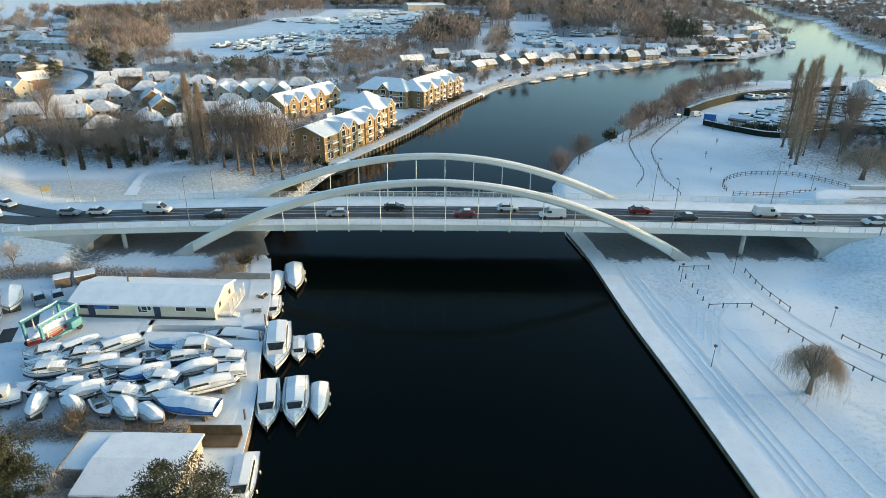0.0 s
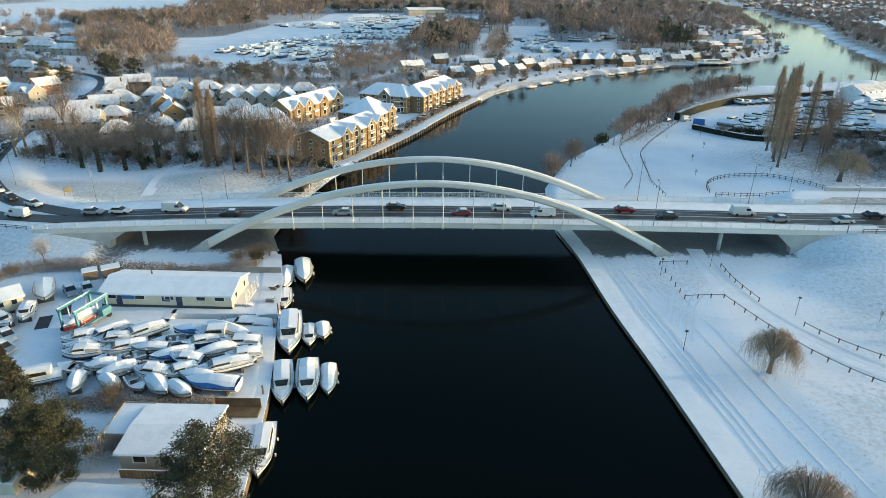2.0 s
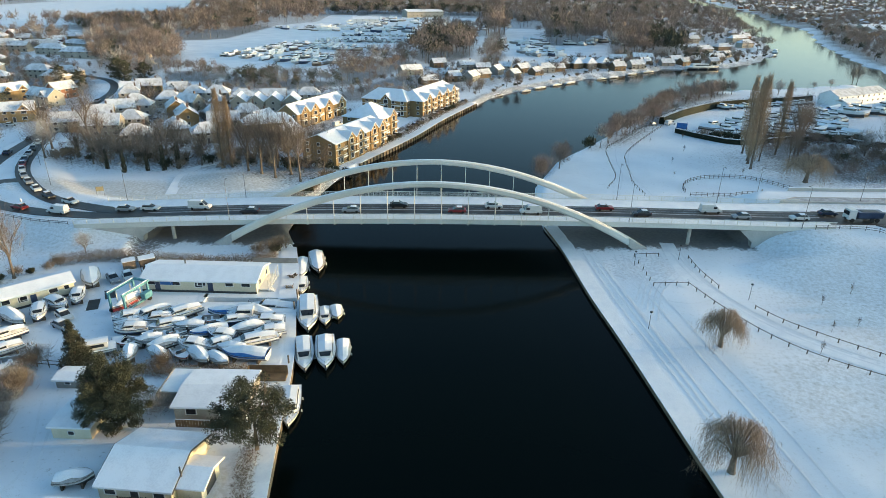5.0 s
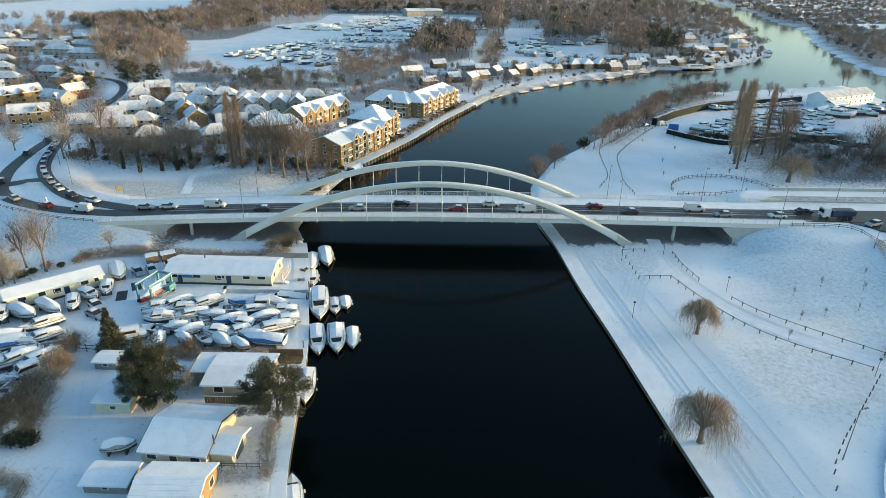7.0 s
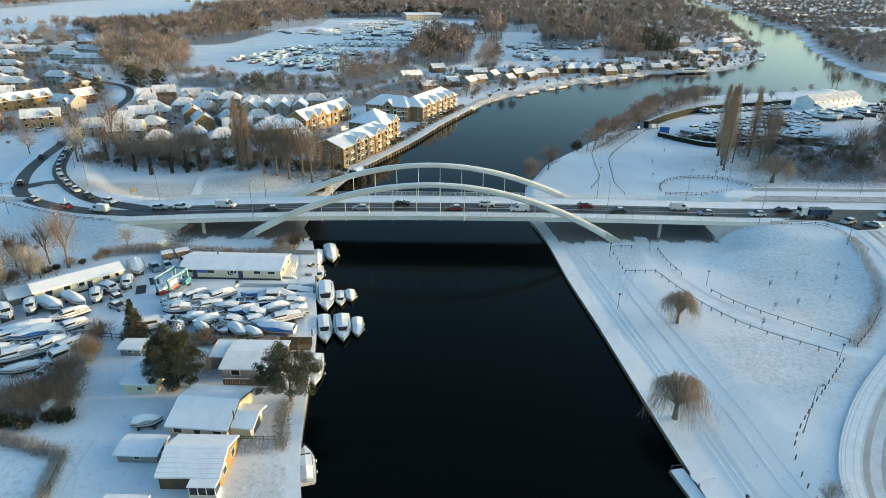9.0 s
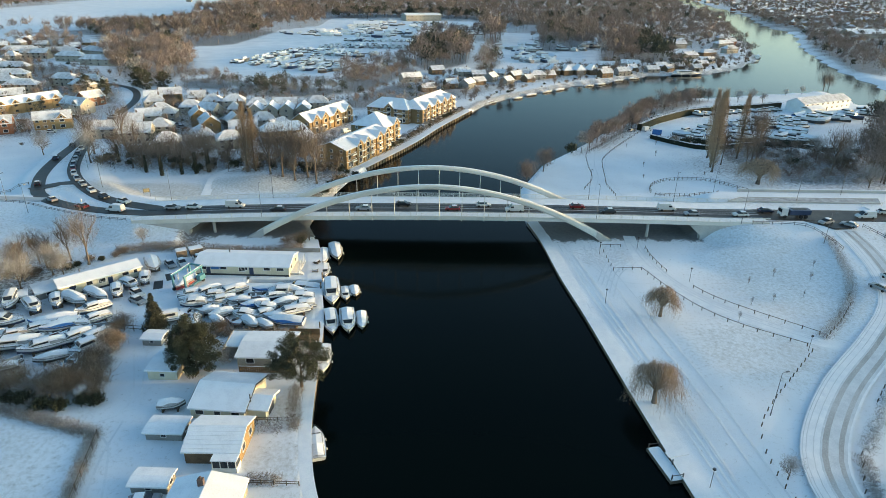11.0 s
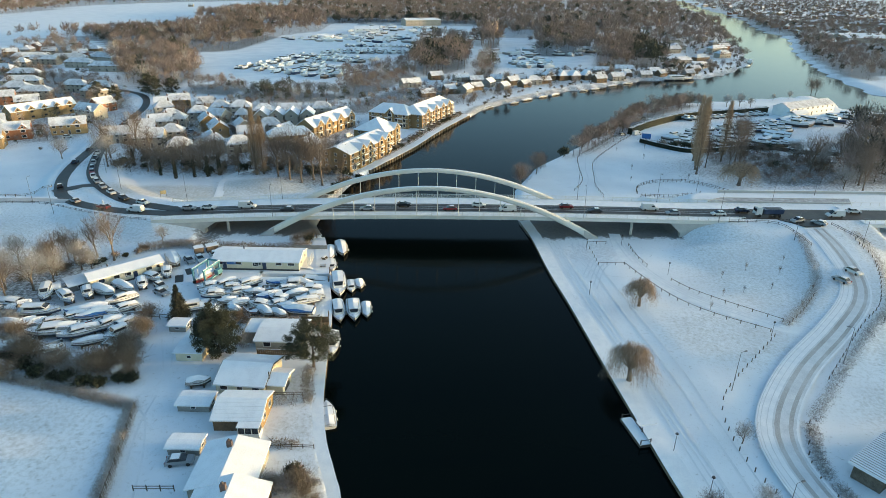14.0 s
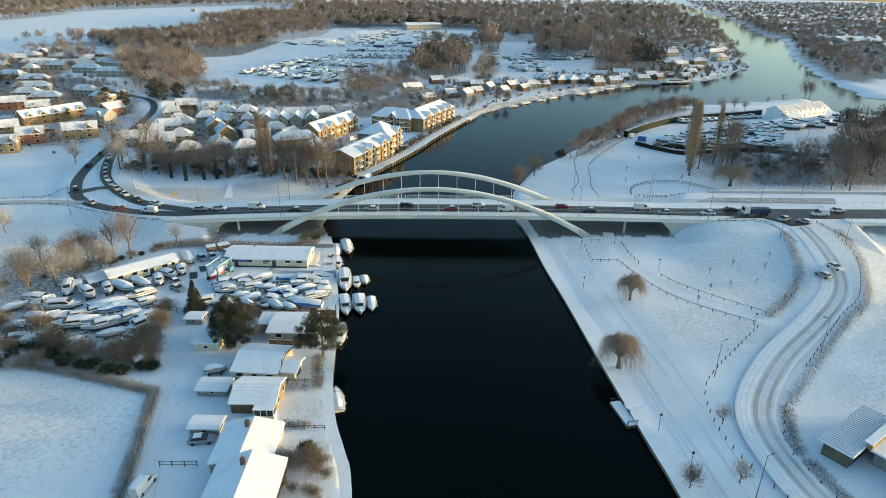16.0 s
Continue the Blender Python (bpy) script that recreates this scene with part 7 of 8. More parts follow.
def open_boat(label, L=6.0, B=2.3, H=0.95, hull=None, trim=None):
    """A day boat with an open well, a small foredeck, a windscreen and an outboard engine."""
    e = thing("boat", label, "boat")
    rings = hull_rings(L, B, H)
    h = part("hull", Shape().loft([r[:2] for r in rings], closed=False).loft([r[4:] for r in rings], closed=False).add(rings[0], [(0, 1, 2, 3, 4, 5)]), hull or M_HULL, e)
    part("bottom", Shape().loft([r[1:5] for r in rings], closed=False), M_DARKSTEEL, h, "dark bottom")
    band = Shape()
    for a, b, sg in ((0, 1, -1), (5, 4, 1)):
        band.loft([[(r[a][0], r[a][1] * 0.85 + r[b][1] * 0.15 + sg * 0.012, r[a][2] * 0.85 + r[b][2] * 0.15), (r[a][0], r[a][1] * 0.6 + r[b][1] * 0.4 + sg * 0.012, r[a][2] * 0.6 + r[b][2] * 0.4)] for r in rings], closed=False)
    part("stripe", band, trim or M_HULLBLUE, h, "painted stripe along the hull")
    well = rings[:8]
    part("gunwale", Shape().loft([[(r[0][0], r[0][1], r[0][2] + 0.02), (r[0][0], r[0][1] * 0.76, r[0][2] + 0.05)] for r in well], closed=False).loft([[(r[5][0], r[5][1] * 0.76, r[5][2] + 0.05), (r[5][0], r[5][1], r[5][2] + 0.02)] for r in well], closed=False), M_SNOW, e, "snowy side deck")
    part("foredeck", Shape().loft([[(r[0][0], r[0][1], r[0][2] + 0.02), (r[0][0], 0, r[0][2] + 0.16), (r[0][0], r[5][1], r[5][2] + 0.02)] for r in rings[7:]], closed=False), M_SNOW, e, "snow-covered foredeck")
    w = part("well", Shape().loft([[(r[0][0] + 0.05, r[0][1] * 0.76, r[0][2] + 0.04), (r[0][0] + 0.05, r[0][1] * 0.70, H * 0.45), (r[0][0] + 0.05, r[5][1] * 0.70, H * 0.45), (r[0][0] + 0.05, r[5][1] * 0.76, r[5][2] + 0.04)] for r in well], closed=False), M_TARPGREY, e, "open well with drifted snow")
    part("seat", Shape().box(-L * 0.22, 0, H * 0.62, 0.5, B * 0.62, 0.32).box(L * 0.0, B * 0.16, H * 0.66, 0.45, 0.45, 0.42).box(L * 0.0, -B * 0.16, H * 0.66, 0.45, 0.45, 0.42), M_SNOW, w, "snow-covered seats")
    part("windscreen", Shape().loft([[(L * 0.10, -B * 0.36, H * 1.08), (L * 0.02, -B * 0.34, H * 1.08 + 0.5)], [(L * 0.16, 0, H * 1.12), (L * 0.07, 0, H * 1.12 + 0.5)], [(L * 0.10, B * 0.36, H * 1.08), (L * 0.02, B * 0.34, H * 1.08 + 0.5)]], closed=False), M_GLASS, e, "raked dark windscreen")
    o = part("outboard", Shape().box(-L * 0.53, 0, H * 1.05, 0.42, 0.36, 0.6, taper=0.8).box(-L * 0.53, 0, H * 0.4, 0.16, 0.14, 0.9), M_DARKSTEEL, e, "dark outboard engine")
    part("snow", Shape().box(-L * 0.53, 0, H * 1.05 + 0.34, 0.36, 0.3, 0.1, taper=0.7), M_SNOW, o)
    part("cradle", Shape().box(-0.25 * L, 0, 0.0, 0.25, B * 0.6, 0.7).box(0.15 * L, 0, 0.0, 0.25, B * 0.6, 0.7).box(-0.04 * L, 0, -0.25, 0.6 * L, 0.12, 0.12), M_DARKSTEEL, e, "steel trailer frame")
    return e


boat_kinds = [boat("white motor cruiser ashore with a canvas canopy under snow"), boat("small boat ashore under a pale snowy cover", 6.0, 2.5, 0.95, "cover"),
              boat("boat ashore under a blue tarpaulin with snow", 7.0, 2.8, 1.1, "cover", cover=M_TARPBLUE), boat("dark-hulled cabin boat ashore with snowy deck", 7.5, 2.9, 1.1, "cruiser", M_HULLBLUE),
              boat("white saloon cabin boat ashore under snow", 9.0, 3.3, 1.1, "saloon"), boat("long pale boat ashore under a snowy white cover", 9.0, 3.0, 1.05, "cover", cover=M_TARPGREY),
              open_boat("white open day boat on a trailer with snow inside"), open_boat("pale open speedboat on a trailer dusted with snow", 6.4, 2.4, 0.9, M_TARPGREY, M_HULLRED)]
KIND_LEN = (8.0, 6.0, 7.0, 7.5, 9.0, 9.0, 6.0, 6.4)


def far_boat(label, L, B, H, cabin, side):
    """A boat seen from far off: hull, dark bottom, snowy deck and a cabin with windows, or a cover."""
    e = thing("boat", label, "boat")
    for name, shape, mat in far_boat_shapes(L, B, H, cabin, side):
        part(name, shape, mat, e)
    return e


def far_boat_shapes(L, B, H, cabin, side):
    rings = hull_rings(L, B, H, n=6)
    out = [("hull", Shape().loft(rings), side), ("deck", Shape().loft([[(r[0][0], r[0][1] * 0.97, r[0][2] - 0.03), (r[0][0], 0, r[0][2] + (0.1 if cabin else 0.9)), (r[0][0], r[5][1] * 0.97, r[5][2] - 0.03)] for r in rings], closed=False), M_SNOW),
           ("boot_stripe", Shape().loft([[(r[1][0], r[1][1] * 1.03, r[1][2] * 0.95), (r[1][0], r[1][1] * 0.9, 0.1), (r[1][0], r[4][1] * 0.9, 0.1), (r[1][0], r[4][1] * 1.03, r[4][2] * 0.95)] for r in rings], closed=False), M_DARKSTEEL)]
    if cabin:
        out += [("cabin", Shape().box(-L * 0.08, 0, H + 0.45, L * 0.45, B * 0.66, 1.0, taper=0.86), M_HULL), ("cabin_window", Shape().box(-L * 0.08, 0, H + 0.58, L * 0.46, B * 0.64, 0.4, taper=0.94), M_GLASS),
                ("cabin_snow", Shape().box(-L * 0.08, 0, H + 1.0, L * 0.42, B * 0.62, 0.25, taper=0.9), M_SNOW)]
    return out


far_kinds = [far_boat("white cabin boat laid up under snow", 9.0, 3.2, 1.5, True, M_HULL), far_boat("covered boat laid up under snow", 9.0, 3.1, 1.3, False, M_TARPGREY), far_boat("dark blue cabin boat laid up under snow", 9.0, 3.2, 1.4, True, M_HULLBLUE), far_boat("boat under a blue cover dusted with snow", 9.0, 3.0, 1.4, False, M_TARPBLUE), far_boat("grey weathered boat laid up under snow", 9.0, 3.0, 1.3, False, M_GREYWALL)]
fleet = Mass()


def moor(x, y, head, length):
    """One boat of the far marina's fleet."""
    k = length / 9.0
    m = Matrix.LocRotScale((x, y, 1.5), Euler((0, 0, radians(head))), (k, k * random.uniform(0.9, 1.15), k * random.uniform(0.9, 1.3)))
    for name, shape, mat in far_boat_shapes(9.0, 3.2, 1.5, random.random() < 0.7, random.choice((M_HULL, M_HULL, M_HULL, M_HULL, M_TARPGREY, M_TARPGREY, M_HULLBLUE, M_GREYWALL))):
        if name not in ("boot_stripe", "cabin_window") or x % 3 < 1.2:
            fleet.add(mat, shape, m)


def put_boat(i, x, y, head, length, group, z=None, wide=1.0):
    if y > 90:
        k = length / 9.0
        o = copy_thing(far_kinds[random.choice((0, 0, 0, 0, 0, 2) if i in (0, 3, 4) else (1, 1, 1, 1, 0, 0, 0, 0, 3, 4))], Matrix.LocRotScale((x, y, hgt(x, y) + 0.2 if z is None else z), Euler((0, 0, radians(head))), (k, k, k * random.uniform(0.9, 1.3))))
        o["group"] = group
        return o
    if i in (1, 5) and random.random() < 0.55:
        i = random.choice((0, 3, 0) if length > 6.6 else (6, 7, 6))
    length *= 0.95
    k = length / KIND_LEN[i]
    zz = hgt(x, y) + 0.35 if z is None else z
    o = copy_thing(boat_kinds[i], Matrix.LocRotScale((x, y, zz), Euler((radians(random.uniform(-3, 3)), radians(random.uniform(-2, 2)), radians(head + random.uniform(-20, 20)))), (k, min(1.25, max(0.9, k)) * wide * random.uniform(1.0, 1.15), min(1.3, max(0.95, k)) * random.uniform(1.0, 1.2))))
    o["group"] = group
    return o


YARD = [(-67.5, -32.0, -62, 9.0, 1), (-50.2, -45.6, -146, 8.2, 0), (-44.6, -45.4, -156, 8.0, 5), (-45.5, -49.4, -167, 7.0, 0), (-39.6, -47.2, -164, 5.0, 1), (-37.0, -44.4, -165, 6.4, 2), (-31.2, -44.6, -12, 8.6, 5), (-34.6, -47.8, -160, 6.0, 3),
        (-28.6, -47.8, 171, 6.4, 3), (-31.6, -50.0, -165, 6.2, 5), (-37.6, -51.2, -158, 6.6, 2), (-43.8, -52.2, -164, 5.4, 1), (-40.6, -54.2, -175, 5.6, 1), (-50.8, -51.0, -176, 5.8, 0), (-50.0, -54.6, 177, 5.8, 1), (-54.4, -57.4, -170, 7.6, 4)]
YARD_LOW = [(-34.8, -55.4, -166, 5.0, 0), (-35.0, -52.6, 175, 5.0, 3), (-29.2, -54.2, -173, 8.4, 0), (-29.4, -58.2, 172, 8.0, 2), (-43.6, -55.4, -159, 5.4, 5), (-48.0, -58.2, -85, 5.2, 1), (-43.2, -58.2, -60, 5.0, 1), (-39.8, -58.2, -55, 5.0, 1),
            (-36.4, -58.8, -45, 5.8, 1), (-33.2, -59.6, -38, 5.0, 1), (-46.6, -54.0, -170, 4.6, 1), (-25.9, -50.5, 95, 4.0, 1), (-53.0, -46.8, -140, 6.0, 0)]
for x, y, head, ln, i in YARD + YARD_LOW + [(-41.5, -49.6, -160, 5.6, 1), (-47.8, -47.4, -155, 6.4, 0), (-33.4, -45.8, -168, 5.8, 4), (-38.6, -55.8, -165, 5.4, 0), (-32.2, -56.6, 178, 5.4, 1), (-27.2, -51.2, -170, 5.6, 0), (-52.2, -49.0, -165, 5.4, 1), (-46.0, -52.2, 190, 5.0, 5)]:
    put_boat(i, x, y, head, ln, "boats laid up in the yard")
BACK = [(-90.0, -50.8, -55, 8.6, 4), (-84.0, -53.0, -48, 8.8, 0), (-80.3, -50.6, -50, 7.6, 1), (-76.8, -49.6, -47, 8.6, 1), (-73.2, -47.4, -48, 8.0, 5), (-69.9, -45.4, -45, 7.4, 0), (-68.6, -41.8, -46, 6.8, 0), (-66.4, -39.2, -48, 6.8, 1),
        (-94.2, -56.0, -15, 9.0, 0), (-86.5, -59.4, 6, 9.4, 4), (-81.0, -64.0, -140, 7.4, 1), (-79.0, -67.6, -148, 10.5, 5), (-77.2, -59.2, -152, 7.6, 2), (-73.4, -61.2, -146, 8.0, 2), (-71.0, -53.6, -152, 7.4, 0)]
BACK_LOW = [(-68.6, -57.8, -142, 6.6, 0), (-73.0, -68.0, -140, 9.0, 5), (-68.7, -65.0, -132, 7.4, 0), (-64.8, -68.6, -118, 6.0, 4), (-69.6, -71.4, -140, 6.4, 1), (-65.0, -73.6, -100, 6.0, 1), (-61.4, -77.0, -98, 5.6, 1), (-59.0, -80.4, -98, 6.2, 5),
            (-88.4, -65.2, -20, 7.6, 1), (-97.6, -59.8, 24, 6.0, 1), (-83.0, -72.6, -146, 5.6, 1), (-89.6, -70.0, -23, 8.0, 5), (-76.5, -74.0, -135, 5.6, 1), (-66.5, -61.5, -140, 6.4, 1)]
for x, y, head, ln, i in BACK + BACK_LOW + [(-42.3, -84.9, 28, 4.6, 1)]:
    put_boat(i, x, y, head, ln, "boats laid up behind the scrub")

for _ in range(18):
    x, y = random.uniform(-96, -64), random.uniform(-76, -56)
    if y < -82 - (x + 60) * 0.25 or x > -60 - (y + 60) * 0.1:
        continue
    put_boat(random.choice((1, 1, 5, 0)), x, y, -142 + random.uniform(-20, 20), random.uniform(5, 7.5), "boats laid up behind the scrub")
afloat = [boat("white motor yacht afloat under thick snow", 11.0, 3.7, 1.2, "saloon", ashore=False), boat("white cabin cruiser afloat with a snowy canopy", 8.0, 3.1, 1.0, "cruiser", ashore=False), boat("covered boat moored under a pale snowy sheet", 9.0, 3.1, 1.0, "cover", ashore=False)]
for i, x, y, head, ln, L in ((2, -25.2, -18.6, -76, 10.5, 9), (2, -28.0, -21.6, -80, 9.4, 9), (1, -26.4, -29.8, -78, 7.6, 8), (0, -22.8, -41.6, -79, 12.8, 11), (1, -19.6, -41.8, -79, 6.6, 8), (2, -17.6, -40.6, -77, 5.0, 9),
                             (0, -20.9, -54.8, -77, 10.2, 11), (1, -17.4, -54.2, -80, 10.0, 8), (2, -14.5, -53.8, -82, 7.2, 9), (0, -20.2, -68.4, -82, 9.4, 11), (1, -17.4, -91.6, 104, 7.2, 8), (1, -30.0, -39.3, 176, 9.2, 8)):
    k = ln / L
    copy_thing(afloat[i], Matrix.LocRotScale((x, y, -0.28 if x > -29 else -0.1), Euler((0, 0, radians(head))), (k, min(1.15, max(k, 0.85)), min(1.2, max(k, 0.85)))))["group"] = "boats moored at the quay"

# the frozen basin: pontoons with boats lying along them, then rows moored side by side
pont = Shape()
for r in range(6):
    a = Vector((-160 + r * 15.5, 344 - r * 9.5, 0))
    way = Vector((math.cos(radians(66)), math.sin(radians(66)), 0))
    b = a + way * (78 - r * 5)
    pont.loft([[(p.x - 0.9, p.y, z) for z in (1.4, 1.9)] + [(p.x + 0.9, p.y, z) for z in (1.9, 1.4)] for p in (a, b)])
    for k in range(6 - r // 3):
        for sg in (-1, 1):
            p = a + way * (4 + k * 12.6 + random.uniform(-1, 1)) + Vector((way.y, -way.x, 0)) * sg * 3.1
            if random.random() < 0.85:
                moor(p.x, p.y, 66 + random.choice((0, 180)) + random.uniform(-3, 3), random.uniform(8, 11.5))
for (ax, ay), (bx, by), n in (((-137, 430), (-63, 395), 19), ((-130, 446), (-52, 414), 18), ((-114, 472), (-21, 479), 22), ((-108, 492), (-14, 497), 20), ((-101, 543), (-21, 542), 18), ((-150, 372), (-137, 428), 10)):
    pont.loft([[(x, y - 0.9, z) for z in (1.4, 1.9)] + [(x, y + 0.9, z) for z in (1.9, 1.4)] for x, y in ((ax, ay + 6), (bx, by + 6))])
    side_on = math.degrees(math.atan2(by - ay, bx - ax)) + 90
    for k in range(n):
        t = (k + random.uniform(0.2, 0.8)) / n
        if random.random() < 0.9:
            moor(ax + (bx - ax) * t, ay + (by - ay) * t + random.uniform(-1, 1), side_on + random.choice((0, 0, 180)) + random.uniform(-5, 5), random.uniform(8, 12.5))
# boats on the hard beyond the basin and in the yards by the river
for x0, x1, y0, y1, n in ((-150, -20, 580, 690, 60), (-120, 40, 700, 860, 60), (20, 92, 640, 790, 46), (68, 108, 375, 520, 40), (110, 190, 470, 560, 16), (-190, -140, 600, 660, 12)):
    for k in range(n):
        moor(random.uniform(x0, x1), random.uniform(y0, y1), random.choice((15, 105, 195)) + random.uniform(-12, 12), random.uniform(8.5, 13.5))
fleet.close("boats", "boats laid up under snow in the distant frozen marina", "boats")
tagged(part("pontoon_walk", pont, M_TIMBER), "dark timber pontoon walks in the frozen basin", "pontoon", kind="structure")
# the marina behind the tall hedge
for k in range(13):
    put_boat((0, 4, 1)[k % 3], 142 + k * 4.4, 160.5 + k * 1.5, -62, random.uniform(5.5, 7.5), "boats in the marina")
MARINA = [(105, 113), (125, 126), (158, 152), (196, 163), (226, 174), (247, 176), (238, 162), (214, 149), (190, 139), (182, 119), (176, 99), (160, 102), (143, 105), (122, 101), (111, 108)]
for r in range(13):
    for k in range(26):
        x, y = 104 + k * 5.8 + random.uniform(-1.6, 1.6), 100 + r * 6.6 + random.uniform(-1.4, 1.4)
        if not inside(np.array([x]), np.array([y]), MARINA)[0] or line_distance(np.array([x]), np.array([y]), MARINA)[0][0] < 2 or random.random() < (0.2 if x < 180 else 0.05):
            continue
        put_boat(random.choice((0, 0, 4, 2, 3, 5, 1)), x, y, random.choice((-30, 150, -60, 20)) + random.uniform(-14, 14), random.uniform(6.2, 9.6) if x < 196 else random.uniform(9, 12), "boats in the marina")
for k, x, y, head, ln in ((0, 198, 326, 8, 26), (1, 34, 198, 30, 8), (1, 52, 214, 35, 8), (2, 62, 226, 38, 10), (1, 74, 238, 35, 9), (2, 84, 247, 40, 10), (1, 108, 266, 30, 9), (2, 118, 273, 30, 9), (1, 150, 302, 25, 11), (2, 135, 290, 30, 10), (0, 318, 455, 60, 20), (1, 300, 422, 40, 12), (1, 12, 146, 66, 0.1)):
    if ln > 1:
        L = (11, 8, 9)[k]
        copy_thing(afloat[k], Matrix.LocRotScale((x, y, -0.25), Euler((0, 0, radians(head))), (ln / L, max(0.9, ln / L * 0.7), max(0.9, ln / L * 0.7))))["group"] = "boats along the far bank"
for e in boat_kinds + afloat + far_kinds:
    for o in (e, *e.children_recursive):
        scene.collection.objects.unlink(o)
        bpy.data.objects.remove(o)

# travelling boat hoist with a red boat in it
hoist = thing("boat_hoist", "teal wheeled boat hoist holding a red-hulled boat", "hoist", m=pose(-55.6, -40.9, 1.6, 0, 0, 73) @ Matrix.Diagonal((0.85, 0.85, 0.85, 1)))
for sg in (-1, 1):
    beam = part("side_beam", Shape().box(0, sg * 1.9, 4.6, 8.0, 0.35, 0.5), M_TEAL, hoist, "teal side beam with snow")
    part("snow", Shape().box(0, sg * 1.9, 4.9, 7.8, 0.3, 0.1), M_SNOW, beam)
    part("lower_beam", Shape().box(0, sg * 1.9, 0.9, 7.6, 0.35, 0.4), M_TEAL, hoist)
    for x in (-3.6, 3.4):
        leg = part("leg", Shape().box(x, sg * 1.9, 2.6, 0.4, 0.4, 4.2), M_TEAL, hoist)
        part("wheel", Shape().tube((x, sg * 1.9 - 0.25, 0.5), (x, sg * 1.9 + 0.25, 0.5), 0.5, n=14), M_RUBBER, leg)
    for x in (-2.2, 1.8):
        part("sling", Shape().box(x, sg * 1.3, 3.0, 0.25, 0.05, 3.2), M_TARPGREY, hoist)
part("cross_beam", Shape().box(3.6, 0, 4.7, 0.4, 3.8, 0.45), M_TEAL, hoist)
part("engine_box", Shape().box(2.4, -2.2, 1.9, 2.2, 1.2, 1.4), M_TEAL, hoist, "teal engine box with snow")
red = boat("red-hulled boat hanging in the slings of the hoist", 7.0, 2.3, 1.1, "cover", M_HULLRED, ashore=False, keel=M_HULLRED)
red.matrix_basis = pose(-55.9, -41.6, 2.0, 0, 0, 253)

# ---------- vehicles ----------
def paint(name, c, rough=0.3):
    return material(name, tuple(v * 0.85 for v in c), c, rough, 1.0, 10, 0.0, spread=0.0, specular=0.5)


P_SILVER, P_BLACK, P_RED = paint("silver_paint", (0.30, 0.31, 0.32)), paint("black_paint", (0.015, 0.016, 0.02)), paint("red_paint", (0.20, 0.012, 0.015))
P_BLUE, P_WHITE, P_LIGHT, P_TAIL = paint("dark_blue_paint", (0.02, 0.035, 0.07)), paint("van_white_paint", (0.62, 0.62, 0.60)), paint("headlight_glass", (0.6, 0.6, 0.55), 0.1), paint("taillight_red", (0.30, 0.01, 0.01), 0.2)


def car(label, mat, kind="car"):
    e = thing(kind, label, kind)
    L, W = (4.3, 1.78) if kind == "car" else (5.2, 1.95)
    if kind == "car":
        prof = [(-2.15, 0.35), (-2.15, 0.75), (-2.0, 0.95), (-1.2, 1.0), (0.9, 0.98), (1.85, 0.86), (2.12, 0.68), (2.15, 0.35)]
        roof = [(-1.75, 0.97), (-1.25, 1.42), (0.15, 1.46), (1.05, 0.96)]
    else:
        prof = [(-2.6, 0.4), (-2.6, 1.1), (-2.55, 1.15), (-1.2, 1.15), (1.3, 1.12), (2.2, 0.98), (2.55, 0.75), (2.6, 0.4)]
        roof = [(-2.55, 1.1), (-2.5, 2.05), (0.75, 2.1), (1.65, 1.08)]
    ring = lambda y, k: [(x, y, 0.35 + (z - 0.35) * k) for x, z in prof]
    body = Shape().loft([ring(-W / 2, 0.94), ring(-W / 2 + 0.1, 1.0), ring(W / 2 - 0.1, 1.0), ring(W / 2, 0.94)])
    part("body", body, mat, e)
    part("cabin", Shape().loft([[(x, s * (W / 2 - 0.1 - 0.12 * (z > 1.2)), z) for x, z in roof] for s in (-1, 1)]), M_GLASS if kind == "car" else mat, e, "glazed cabin")
    (x1, z1), (x2, z2) = roof[1], roof[2]
    rf = part("roof", Shape().box((x1 + x2) / 2, 0, z2 + 0.0, x2 - x1 + 0.1, W - 0.42, 0.07), mat, e)
    part("snow", Shape().box((x1 + x2) / 2, 0, z2 + 0.06, (x2 - x1) * 0.95, W - 0.5, 0.07, taper=0.9), M_SNOW, rf, "snow on the roof")
    if kind == "van":
        part("windscreen", Shape().add([(1.72, -0.8, 1.12), (1.72, 0.8, 1.12), (0.86, 0.72, 2.0), (0.86, -0.72, 2.0)], [(0, 1, 2, 3)]), M_GLASS, e)
        for s in (-1, 1):
            part("side_window", Shape().box(0.75, s * (W / 2 - 0.13), 1.45, 0.9, 0.05, 0.5), M_GLASS, e)
    for x in (-L * 0.31, L * 0.31):
        for s in (-1, 1):
            part("wheel", Shape().tube((x, s * (W / 2 - 0.18), 0.32), (x, s * (W / 2 + 0.02), 0.32), 0.32, n=14), M_RUBBER, e)
    for s in (-1, 1):
        part("headlight", Shape().box(L / 2 - 0.06, s * (W / 2 - 0.28), 0.68, 0.1, 0.34, 0.14), P_LIGHT, e)
        part("taillight", Shape().box(-L / 2 + 0.04, s * (W / 2 - 0.2), 0.82, 0.1, 0.22, 0.2), P_TAIL, e)
    return e


cars = [car("silver hatchback with snow on its roof", P_SILVER), car("black car with snow on its roof", P_BLACK), car("dark red car with snow on its roof", P_RED), car("dark blue car with snow on its roof", P_BLUE),
        car("white car with snow on its roof", P_WHITE), car("white panel van on the wet road", P_WHITE, "van")]


def drive(i, x, y, head, z, group="cars on the road", k=1.0):
    o = copy_thing(cars[i], Matrix.LocRotScale((x, y, z), Euler((0, 0, radians(head))), (k, k, k)))
    o["group"] = group
    return o


